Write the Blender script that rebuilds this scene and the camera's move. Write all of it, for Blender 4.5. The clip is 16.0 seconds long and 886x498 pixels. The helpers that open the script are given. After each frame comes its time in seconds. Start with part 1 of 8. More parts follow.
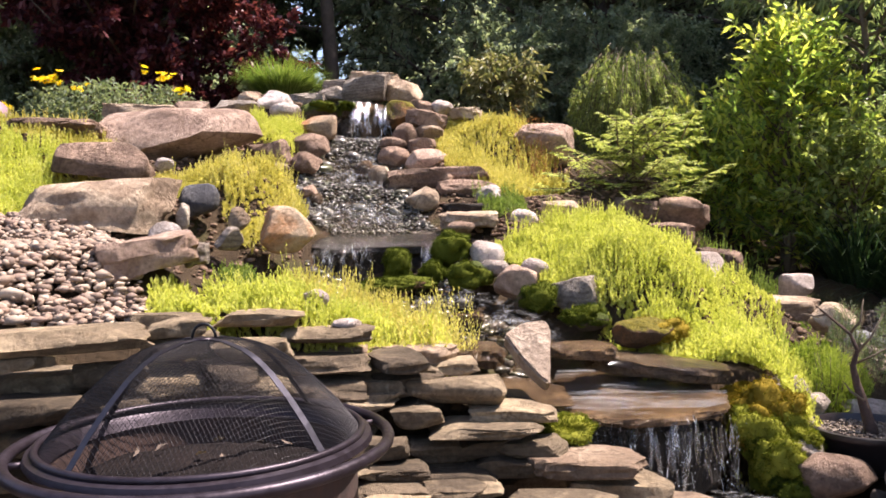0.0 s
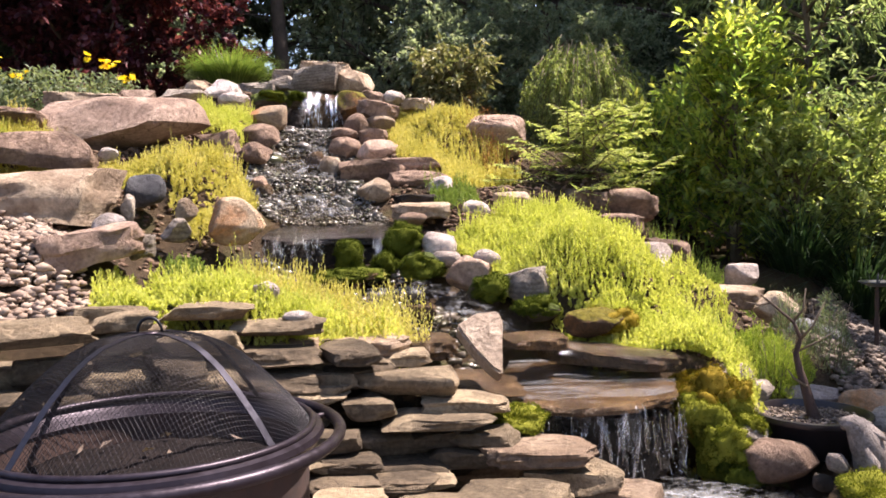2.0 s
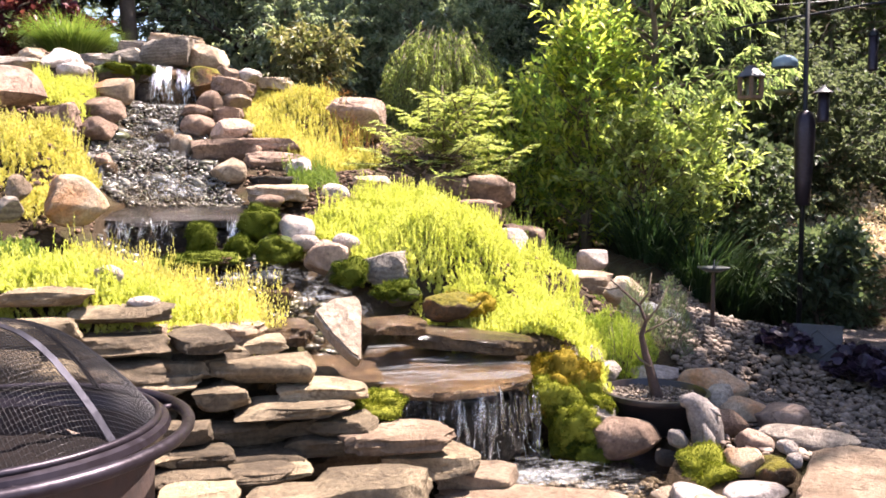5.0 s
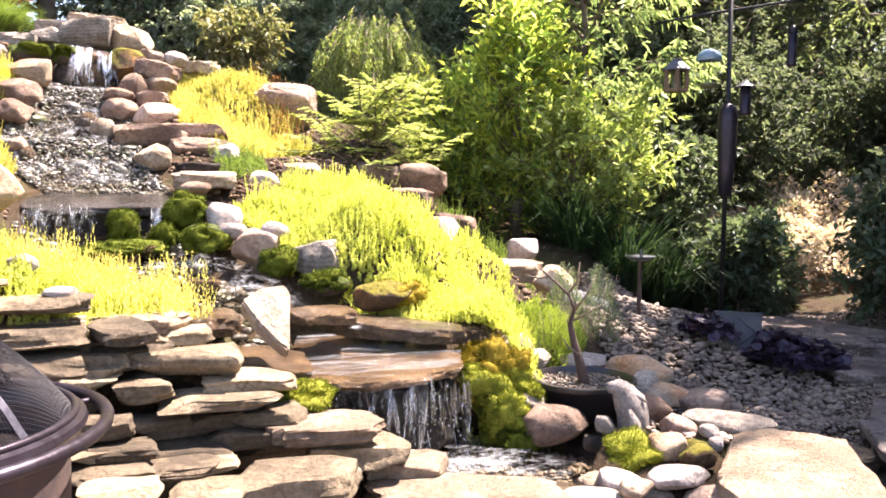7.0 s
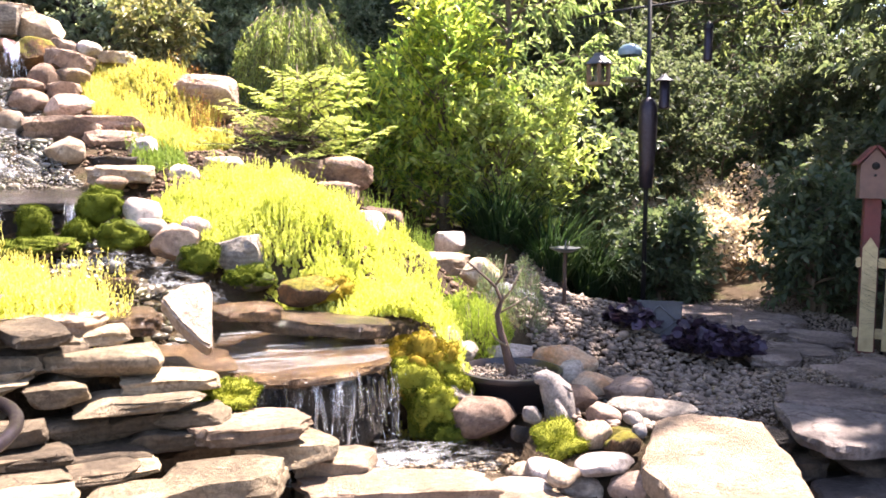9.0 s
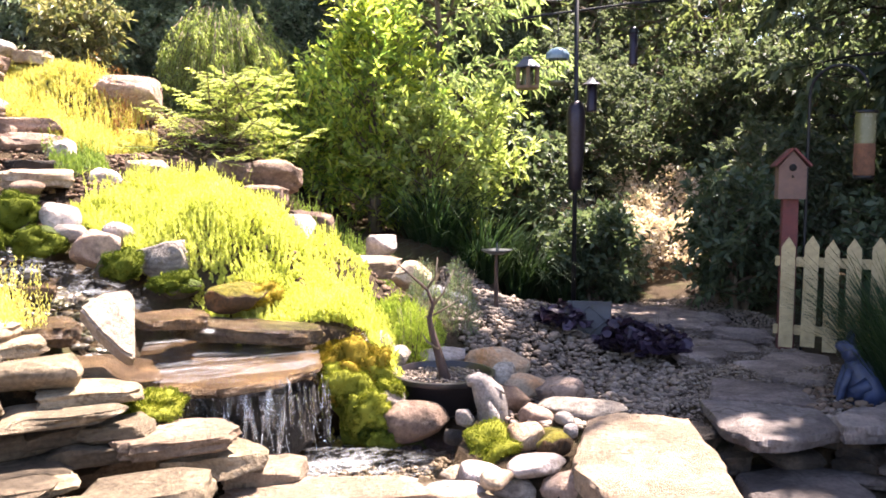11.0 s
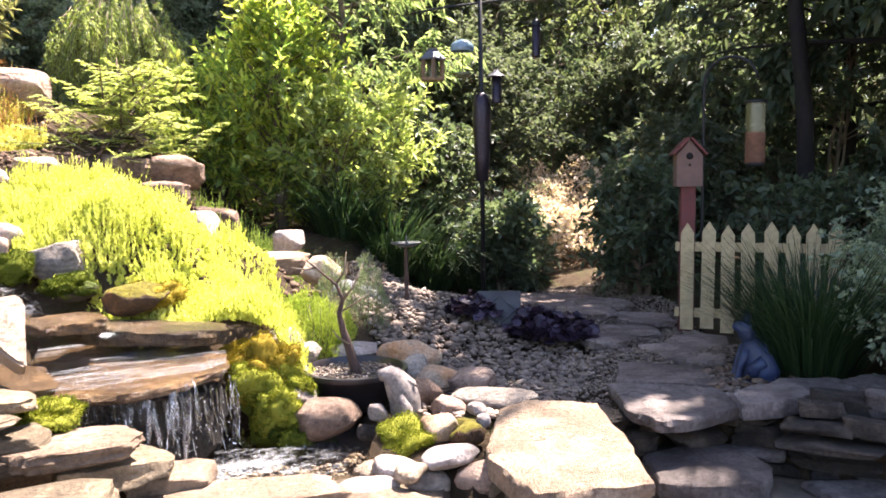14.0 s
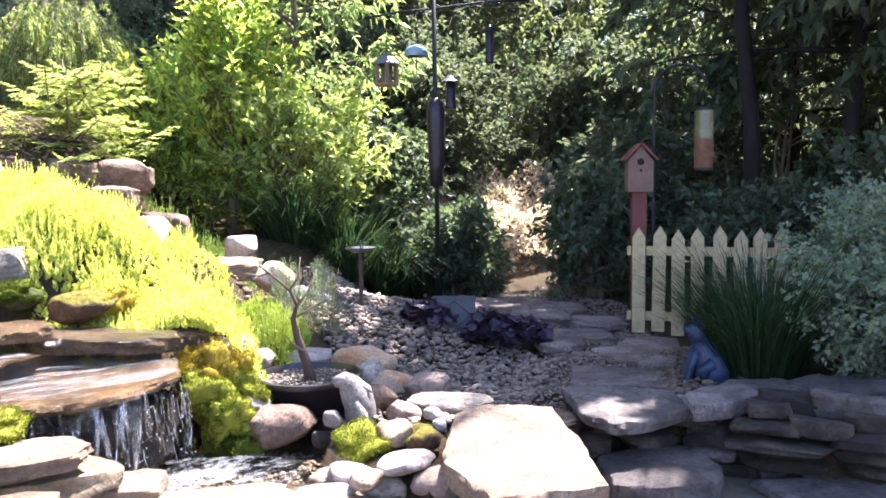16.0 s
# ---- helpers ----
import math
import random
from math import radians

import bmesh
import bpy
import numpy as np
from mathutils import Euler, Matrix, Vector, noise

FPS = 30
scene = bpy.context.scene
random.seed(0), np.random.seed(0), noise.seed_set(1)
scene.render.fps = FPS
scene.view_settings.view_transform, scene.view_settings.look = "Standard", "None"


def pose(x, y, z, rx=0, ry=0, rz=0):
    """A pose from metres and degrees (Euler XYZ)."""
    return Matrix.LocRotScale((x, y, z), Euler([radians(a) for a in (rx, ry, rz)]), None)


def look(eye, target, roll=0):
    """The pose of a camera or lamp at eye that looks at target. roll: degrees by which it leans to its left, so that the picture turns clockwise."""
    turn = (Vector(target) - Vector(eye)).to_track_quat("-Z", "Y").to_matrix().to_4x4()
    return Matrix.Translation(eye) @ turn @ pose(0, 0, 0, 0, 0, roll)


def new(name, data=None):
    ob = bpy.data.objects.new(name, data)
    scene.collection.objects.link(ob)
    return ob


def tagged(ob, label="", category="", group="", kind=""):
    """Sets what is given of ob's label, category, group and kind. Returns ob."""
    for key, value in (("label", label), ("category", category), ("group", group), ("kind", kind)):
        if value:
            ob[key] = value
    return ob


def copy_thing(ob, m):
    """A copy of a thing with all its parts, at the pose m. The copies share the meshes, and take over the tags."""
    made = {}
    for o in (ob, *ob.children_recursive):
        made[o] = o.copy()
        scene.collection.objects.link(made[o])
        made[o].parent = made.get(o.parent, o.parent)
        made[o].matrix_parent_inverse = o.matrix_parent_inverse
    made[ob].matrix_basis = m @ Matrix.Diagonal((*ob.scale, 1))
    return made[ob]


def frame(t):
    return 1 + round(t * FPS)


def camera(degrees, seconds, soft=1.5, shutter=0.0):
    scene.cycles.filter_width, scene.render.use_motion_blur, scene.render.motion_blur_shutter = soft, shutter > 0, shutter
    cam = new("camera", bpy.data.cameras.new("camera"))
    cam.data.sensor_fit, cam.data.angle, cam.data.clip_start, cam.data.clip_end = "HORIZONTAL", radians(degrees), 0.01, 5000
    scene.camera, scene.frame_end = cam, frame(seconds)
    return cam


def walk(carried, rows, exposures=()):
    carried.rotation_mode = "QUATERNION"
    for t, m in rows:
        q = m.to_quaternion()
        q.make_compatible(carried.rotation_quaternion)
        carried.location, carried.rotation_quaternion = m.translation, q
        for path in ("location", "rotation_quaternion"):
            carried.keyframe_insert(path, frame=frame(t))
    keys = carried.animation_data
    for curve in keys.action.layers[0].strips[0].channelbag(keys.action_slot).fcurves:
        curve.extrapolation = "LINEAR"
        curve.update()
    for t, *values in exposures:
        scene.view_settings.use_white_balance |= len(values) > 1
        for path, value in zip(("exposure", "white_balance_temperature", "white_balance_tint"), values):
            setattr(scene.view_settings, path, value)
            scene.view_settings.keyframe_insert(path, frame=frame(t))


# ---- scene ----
# The camera: it stands in one spot by the fire pit and pans to the right.
cam = camera(56.80, 16.0, soft=1.7)
# seconds, x, y, z, pitch, clockwise lean of the picture, yaw
ROWS = [
    (0.0, -0.000, 0.000, 1.100, -1.96, -0.79, 0.08),
    (0.5, -0.001, -0.002, 1.100, -2.15, -0.68, -0.22),
    (1.0, -0.001, 0.002, 1.099, -2.28, -0.59, -0.47),
    (1.5, 0.003, 0.003, 1.102, -2.33, -0.71, -1.50),
    (2.0, 0.002, 0.011, 1.099, -2.61, -0.86, -3.23),
    (2.5, 0.002, 0.014, 1.098, -2.47, -0.71, -4.62),
    (3.0, 0.002, 0.021, 1.097, -2.69, -0.39, -6.25),
    (3.5, 0.004, 0.025, 1.098, -2.66, -0.38, -7.81),
    (4.0, 0.004, 0.033, 1.096, -3.08, -0.30, -9.77),
    (6.5, 0.015, 0.058, 1.093, -4.22, 0.64, -16.56),
    (7.0, 0.017, 0.060, 1.094, -4.48, 0.59, -17.77),
    (7.5, 0.018, 0.062, 1.093, -4.62, 0.63, -19.18),
    (8.0, 0.018, 0.063, 1.096, -4.76, 0.69, -20.36),
    (8.5, 0.022, 0.065, 1.095, -4.74, 0.65, -21.51),
    (9.0, 0.026, 0.073, 1.093, -4.90, 0.33, -22.84),
    (11.5, 0.044, 0.088, 1.095, -4.72, -0.27, -28.68),
    (12.0, 0.048, 0.092, 1.094, -4.88, -0.84, -29.82),
    (12.5, 0.052, 0.094, 1.095, -5.00, -1.04, -30.78),
    (13.0, 0.051, 0.095, 1.093, -5.02, -1.03, -31.98),
    (13.5, 0.053, 0.097, 1.093, -5.20, -0.99, -32.92),
    (14.0, 0.055, 0.098, 1.093, -5.24, -0.81, -33.80),
    (14.5, 0.054, 0.099, 1.094, -5.33, -0.75, -34.74),
    (15.0, 0.054, 0.100, 1.093, -5.32, -0.72, -35.67),
    (15.5, 0.056, 0.101, 1.092, -5.21, -0.68, -36.50),
    (16.0, 0.053, 0.101, 1.094, -4.95, -0.72, -37.02),
]


def aim(x, y, z, pitch, lean, yaw):
    return pose(x, y, z, 90 + pitch, 0, yaw) @ pose(0, 0, 0, 0, 0, lean)


walk(cam, [(t, aim(*row)) for t, *row in ROWS],
     exposures=[(0.0, 1.76, 6730, 24), (3.0, 1.80, 6730, 24), (4.0, 2.06, 6680, 23), (6.5, 2.76, 6800, 24), (9.0, 3.02, 6700, 24), (12.5, 2.88, 6750, 24), (15.0, 3.00, 6350, 22), (16.0, 3.17, 5900, 22)])

# ---- world and sun ----
SUN_AZ, SUN_EL = 74.0, 63.0      # degrees clockwise from +y, and above the horizon
world = bpy.data.worlds.new("world")
scene.world = world
world.use_nodes = True
wn = world.node_tree.nodes
sky = wn.new("ShaderNodeTexSky")
sky.sky_type, sky.sun_disc = "NISHITA", False
sky.sun_elevation, sky.sun_rotation = radians(SUN_EL), radians(SUN_AZ)
wn["Background"].inputs["Strength"].default_value = 0.078
world.node_tree.links.new(sky.outputs["Color"], wn["Background"].inputs["Color"])
sun_dir = Vector((math.sin(radians(SUN_AZ)) * math.cos(radians(SUN_EL)), math.cos(radians(SUN_AZ)) * math.cos(radians(SUN_EL)), math.sin(radians(SUN_EL))))
sun = new("sun", bpy.data.lights.new("sun", "SUN"))
sun.data.energy, sun.data.angle, sun.data.color = 4.25, radians(0.55), (1.0, 0.95, 0.86)
sun.matrix_world = look(sun_dir * 30, (0, 0, 0))

# ---- materials ----


def material(name, rough=0.8, metal=0.0, spec=0.4):
    m = bpy.data.materials.new(name)
    m.use_nodes = True
    b = m.node_tree.nodes["Principled BSDF"]
    b.inputs["Roughness"].default_value = rough
    b.inputs["Metallic"].default_value = metal
    b.inputs["Specular IOR Level"].default_value = spec
    return m, m.node_tree.nodes, m.node_tree.links, b


def noise_node(N, L, coord, scale, detail=6, rough=0.6, distort=0.0):
    n = N.new("ShaderNodeTexNoise")
    n.inputs["Scale"].default_value, n.inputs["Detail"].default_value = scale, detail
    n.inputs["Roughness"].default_value, n.inputs["Distortion"].default_value = rough, distort
    if coord:
        L.new(coord, n.inputs["Vector"])
    return n


def ramp(N, L, fac, stops):
    r = N.new("ShaderNodeValToRGB")
    e = r.color_ramp.elements
    while len(e) < len(stops):
        e.new(0.5)
    for k, (p, c) in zip(e, stops):
        k.position, k.color = p, (*c, 1) if len(c) == 3 else c
    L.new(fac, r.inputs["Fac"])
    return r.outputs["Color"]


def mixed(N, L, fac, a, b, mode="MIX"):
    m = N.new("ShaderNodeMix")
    m.data_type, m.blend_type = "RGBA", mode
    for sock, v in ((m.inputs["Factor"], fac), (m.inputs["A"], a), (m.inputs["B"], b)):
        if isinstance(v, (int, float)):
            sock.default_value = v
        elif isinstance(v, tuple):
            sock.default_value = (*v, 1)
        else:
            L.new(v, sock)
    return m.outputs["Result"]


def bumped(N, L, b, height, strength, distance):
    n = N.new("ShaderNodeBump")
    n.inputs["Strength"].default_value, n.inputs["Distance"].default_value = strength, distance
    L.new(height, n.inputs["Height"])
    L.new(n.outputs["Normal"], b.inputs["Normal"])


def shade(c, k):
    return tuple(min(1.0, v * k) for v in c)


def stone_mat(name, base, second, rough=0.85, moss=0.0, lichen=0.25, bands=0.0, spec=0.3, moss_col=(0.10, 0.14, 0.015)):
    """Weathered stone: broad stains, grain, pale lichen, some moss on the upper sides, and layers."""
    m, N, L, b = material(name, rough, 0, spec)
    tc, info = N.new("ShaderNodeTexCoord"), N.new("ShaderNodeObjectInfo")
    shift = N.new("ShaderNodeVectorMath")
    shift.operation = "MULTIPLY_ADD"
    L.new(info.outputs["Random"], shift.inputs[0])
    shift.inputs[1].default_value = (37, 19, 53)
    L.new(tc.outputs["Object"], shift.inputs[2])
    at = shift.outputs["Vector"]
    broad = noise_node(N, L, at, 5, 5, 0.6, 0.4)
    fine = noise_node(N, L, at, 55, 8, 0.72)
    spots = noise_node(N, L, at, 17, 6, 0.65, 0.6)
    col = ramp(N, L, broad.outputs["Fac"], [(0.28, shade(second, 0.8)), (0.46, second), (0.60, base), (0.78, shade(base, 1.12))])
    if bands:
        w = N.new("ShaderNodeTexWave")
        w.bands_direction = "Z"
        w.inputs["Scale"].default_value, w.inputs["Distortion"].default_value = 14, 5
        w.inputs["Detail"].default_value, w.inputs["Detail Scale"].default_value = 4, 1.6
        L.new(at, w.inputs["Vector"])
        col = mixed(N, L, bands, col, ramp(N, L, w.outputs["Fac"], [(0.2, shade(second, 0.7)), (0.7, base)]))
    grain = ramp(N, L, fine.outputs["Fac"], [(0.32, (0.30, 0.27, 0.25)), (0.47, (0.85, 0.84, 0.82)), (0.68, (1.45, 1.42, 1.35))])
    col = mixed(N, L, 0.55, col, grain, "MULTIPLY")
    if lichen:
        k = ramp(N, L, spots.outputs["Fac"], [(0.56, (0, 0, 0)), (0.68, (lichen,) * 3)])
        col = mixed(N, L, k, col, shade(base, 1.5))
        d = ramp(N, L, spots.outputs["Fac"], [(0.30, (0.6,) * 3), (0.42, (0, 0, 0))])
        col = mixed(N, L, d, col, shade(second, 0.42))
    warp = N.new("ShaderNodeVectorMath")
    warp.operation = "MULTIPLY_ADD"
    L.new(noise_node(N, L, at, 6, 4, 0.6).outputs["Color"], warp.inputs[0])
    warp.inputs[1].default_value = (0.30, 0.30, 0.30)
    L.new(at, warp.inputs[2])
    cell = N.new("ShaderNodeTexVoronoi")
    cell.feature = "DISTANCE_TO_EDGE"
    cell.inputs["Scale"].default_value = 2.4
    L.new(warp.outputs["Vector"], cell.inputs["Vector"])
    line = ramp(N, L, cell.outputs["Distance"], [(0.0, (0.45, 0.42, 0.40)), (0.022, (1, 1, 1))])
    col = mixed(N, L, ramp(N, L, broad.outputs["Fac"], [(0.46, (0, 0, 0)), (0.6, (1, 1, 1))]), col, mixed(N, L, 1.0, col, line, "MULTIPLY"))
    if moss:
        geo, sep = N.new("ShaderNodeNewGeometry"), N.new("ShaderNodeSeparateXYZ")
        L.new(geo.outputs["Normal"], sep.inputs[0])
        add = N.new("ShaderNodeMath")
        add.operation = "MULTIPLY_ADD"
        L.new(sep.outputs["Z"], add.inputs[0])
        add.inputs[1].default_value = 0.35
        L.new(noise_node(N, L, at, 9, 6, 0.7).outputs["Fac"], add.inputs[2])
        k = ramp(N, L, add.outputs[0], [(0.95 - 0.6 * moss, (0, 0, 0)), (1.03 - 0.6 * moss, (1, 1, 1))])
        green = ramp(N, L, fine.outputs["Fac"], [(0.3, shade(moss_col, 0.5)), (0.7, shade(moss_col, 1.7))])
        col = mixed(N, L, k, col, green)
    hue = N.new("ShaderNodeHueSaturation")
    mr = N.new("ShaderNodeMapRange")
    L.new(info.outputs["Random"], mr.inputs["Value"])
    mr.inputs["To Min"].default_value, mr.inputs["To Max"].default_value = 0.75, 1.2
    L.new(mr.outputs["Result"], hue.inputs["Value"])
    L.new(col, hue.inputs["Color"])
    L.new(hue.outputs["Color"], b.inputs["Base Color"])
    tall = mixed(N, L, 0.5, mixed(N, L, 0.5, broad.outputs["Fac"], spots.outputs["Fac"]), fine.outputs["Fac"])
    bumped(N, L, b, tall, 1.0, 0.05)
    return m


STONE = {
    "tan": stone_mat("tan_stone", (0.542, 0.428, 0.313), (0.325, 0.236, 0.164)),
    "grey": stone_mat("grey_stone", (0.470, 0.405, 0.340), (0.235, 0.195, 0.163), bands=0.25),
    "brown": stone_mat("brown_stone", (0.367, 0.252, 0.186), (0.184, 0.122, 0.089)),
    "white": stone_mat("pale_stone", (0.616, 0.539, 0.506), (0.396, 0.330, 0.291), lichen=0.15),
    "rust": stone_mat("rusty_stone", (0.497, 0.241, 0.105), (0.522, 0.393, 0.275)),
    # dark rock, used as well where stones only stand in shade
    "dark": stone_mat("dark_and_shaded_stone", (0.09, 0.07, 0.055), (0.035, 0.028, 0.022)),
    "blue": stone_mat("blue_grey_stone", (0.19, 0.19, 0.20), (0.10, 0.10, 0.11)),
    "pink": stone_mat("pinkish_stone", (0.515, 0.373, 0.292), (0.312, 0.214, 0.164)),
    "wet": stone_mat("wet_stone", (0.20, 0.128, 0.068), (0.10, 0.063, 0.035), rough=0.15, spec=0.6, lichen=0.1),
    "wetgrey": stone_mat("wet_grey_stone", (0.085, 0.075, 0.075), (0.035, 0.03, 0.028), rough=0.14, spec=0.7, lichen=0.1),
    "mossy": stone_mat("mossy_stone", (0.15, 0.11, 0.07), (0.07, 0.055, 0.035), moss=0.72, lichen=0.1, moss_col=(0.055, 0.075, 0.008)),
    "mossrust": stone_mat("rusty_mossy_stone", (0.20, 0.09, 0.03), (0.08, 0.045, 0.02), moss=0.55, moss_col=(0.12, 0.10, 0.008)),
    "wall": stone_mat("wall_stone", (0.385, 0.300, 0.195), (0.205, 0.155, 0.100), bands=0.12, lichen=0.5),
    # wall stone at half brightness, with the low wall's shade in its colour
    "wallshade": stone_mat("shaded_wall_stone", (0.205, 0.155, 0.102), (0.095, 0.071, 0.047), bands=0.15),
    "slab": stone_mat("slab_stone", (0.39, 0.29, 0.205), (0.27, 0.19, 0.13), lichen=0.35),
    "cream": stone_mat("cream_stone", (0.50, 0.40, 0.31), (0.40, 0.31, 0.235), lichen=0.08),
    # grey flagstone darkened: the shade around the step is in this colour
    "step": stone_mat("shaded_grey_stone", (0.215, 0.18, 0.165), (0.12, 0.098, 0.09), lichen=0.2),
    "wetdark": stone_mat("wet_dark_brown_stone", (0.14, 0.095, 0.05), (0.055, 0.038, 0.022), rough=0.16, spec=0.6, lichen=0.1),
    "path": stone_mat("path_stone", (0.329, 0.259, 0.224), (0.194, 0.148, 0.128), lichen=0.15),
}


def leaf_mat(name, cols, glow=0.45, rough=0.45, scale=1.5, spec=0.35, each=0.6):
    """Leaves: thin, partly see-through to light, every leaf a little different."""
    m, N, L, b = material(name, rough, 0, spec)
    geo, tc = N.new("ShaderNodeNewGeometry"), N.new("ShaderNodeTexCoord")
    n = noise_node(N, L, tc.outputs["Object"], scale, 3)
    mathn = N.new("ShaderNodeMath")
    mathn.operation = "MULTIPLY_ADD"
    L.new(geo.outputs["Random Per Island"], mathn.inputs[0])
    mathn.inputs[1].default_value = each
    k = N.new("ShaderNodeMath")
    k.operation = "MULTIPLY"
    L.new(n.outputs["Fac"], k.inputs[0])
    k.inputs[1].default_value = 1.05 - each
    L.new(k.outputs[0], mathn.inputs[2])
    col = ramp(N, L, mathn.outputs[0], [(0.12 + 0.75 * i / max(1, len(cols) - 1), c) for i, c in enumerate(cols)])
    L.new(col, b.inputs["Base Color"])
    tr = N.new("ShaderNodeBsdfTranslucent")
    L.new(mixed(N, L, 1.0, col, (1.6, 1.6, 1.0), "MULTIPLY"), tr.inputs["Color"])
    mix = N.new("ShaderNodeMixShader")
    mix.inputs["Fac"].default_value = glow
    L.new(b.outputs[0], mix.inputs[1])
    L.new(tr.outputs[0], mix.inputs[2])
    L.new(mix.outputs[0], N["Material Output"].inputs["Surface"])
    return m


def plain_mat(name, col, rough=0.6, metal=0.0, vary=0.25, scale=30, bump=0.2, spec=0.4, second=None):
    m, N, L, b = material(name, rough, metal, spec)
    tc = N.new("ShaderNodeTexCoord")
    n1 = noise_node(N, L, tc.outputs["Object"], scale, 6, 0.65)
    n2 = noise_node(N, L, tc.outputs["Object"], scale / 6, 4, 0.6)
    both = mixed(N, L, 0.5, n1.outputs["Fac"], n2.outputs["Fac"])
    lo = second or shade(col, 1 - vary)
    L.new(ramp(N, L, both, [(0.35, lo), (0.62, shade(col, 1 + vary * 0.5))]), b.inputs["Base Color"])
    L.new(ramp(N, L, n1.outputs["Fac"], [(0.3, (rough * 0.8,) * 3), (0.7, (min(1, rough * 1.2),) * 3)]), b.inputs["Roughness"])
    bumped(N, L, b, n1.outputs["Fac"], bump, 0.01)
    return m


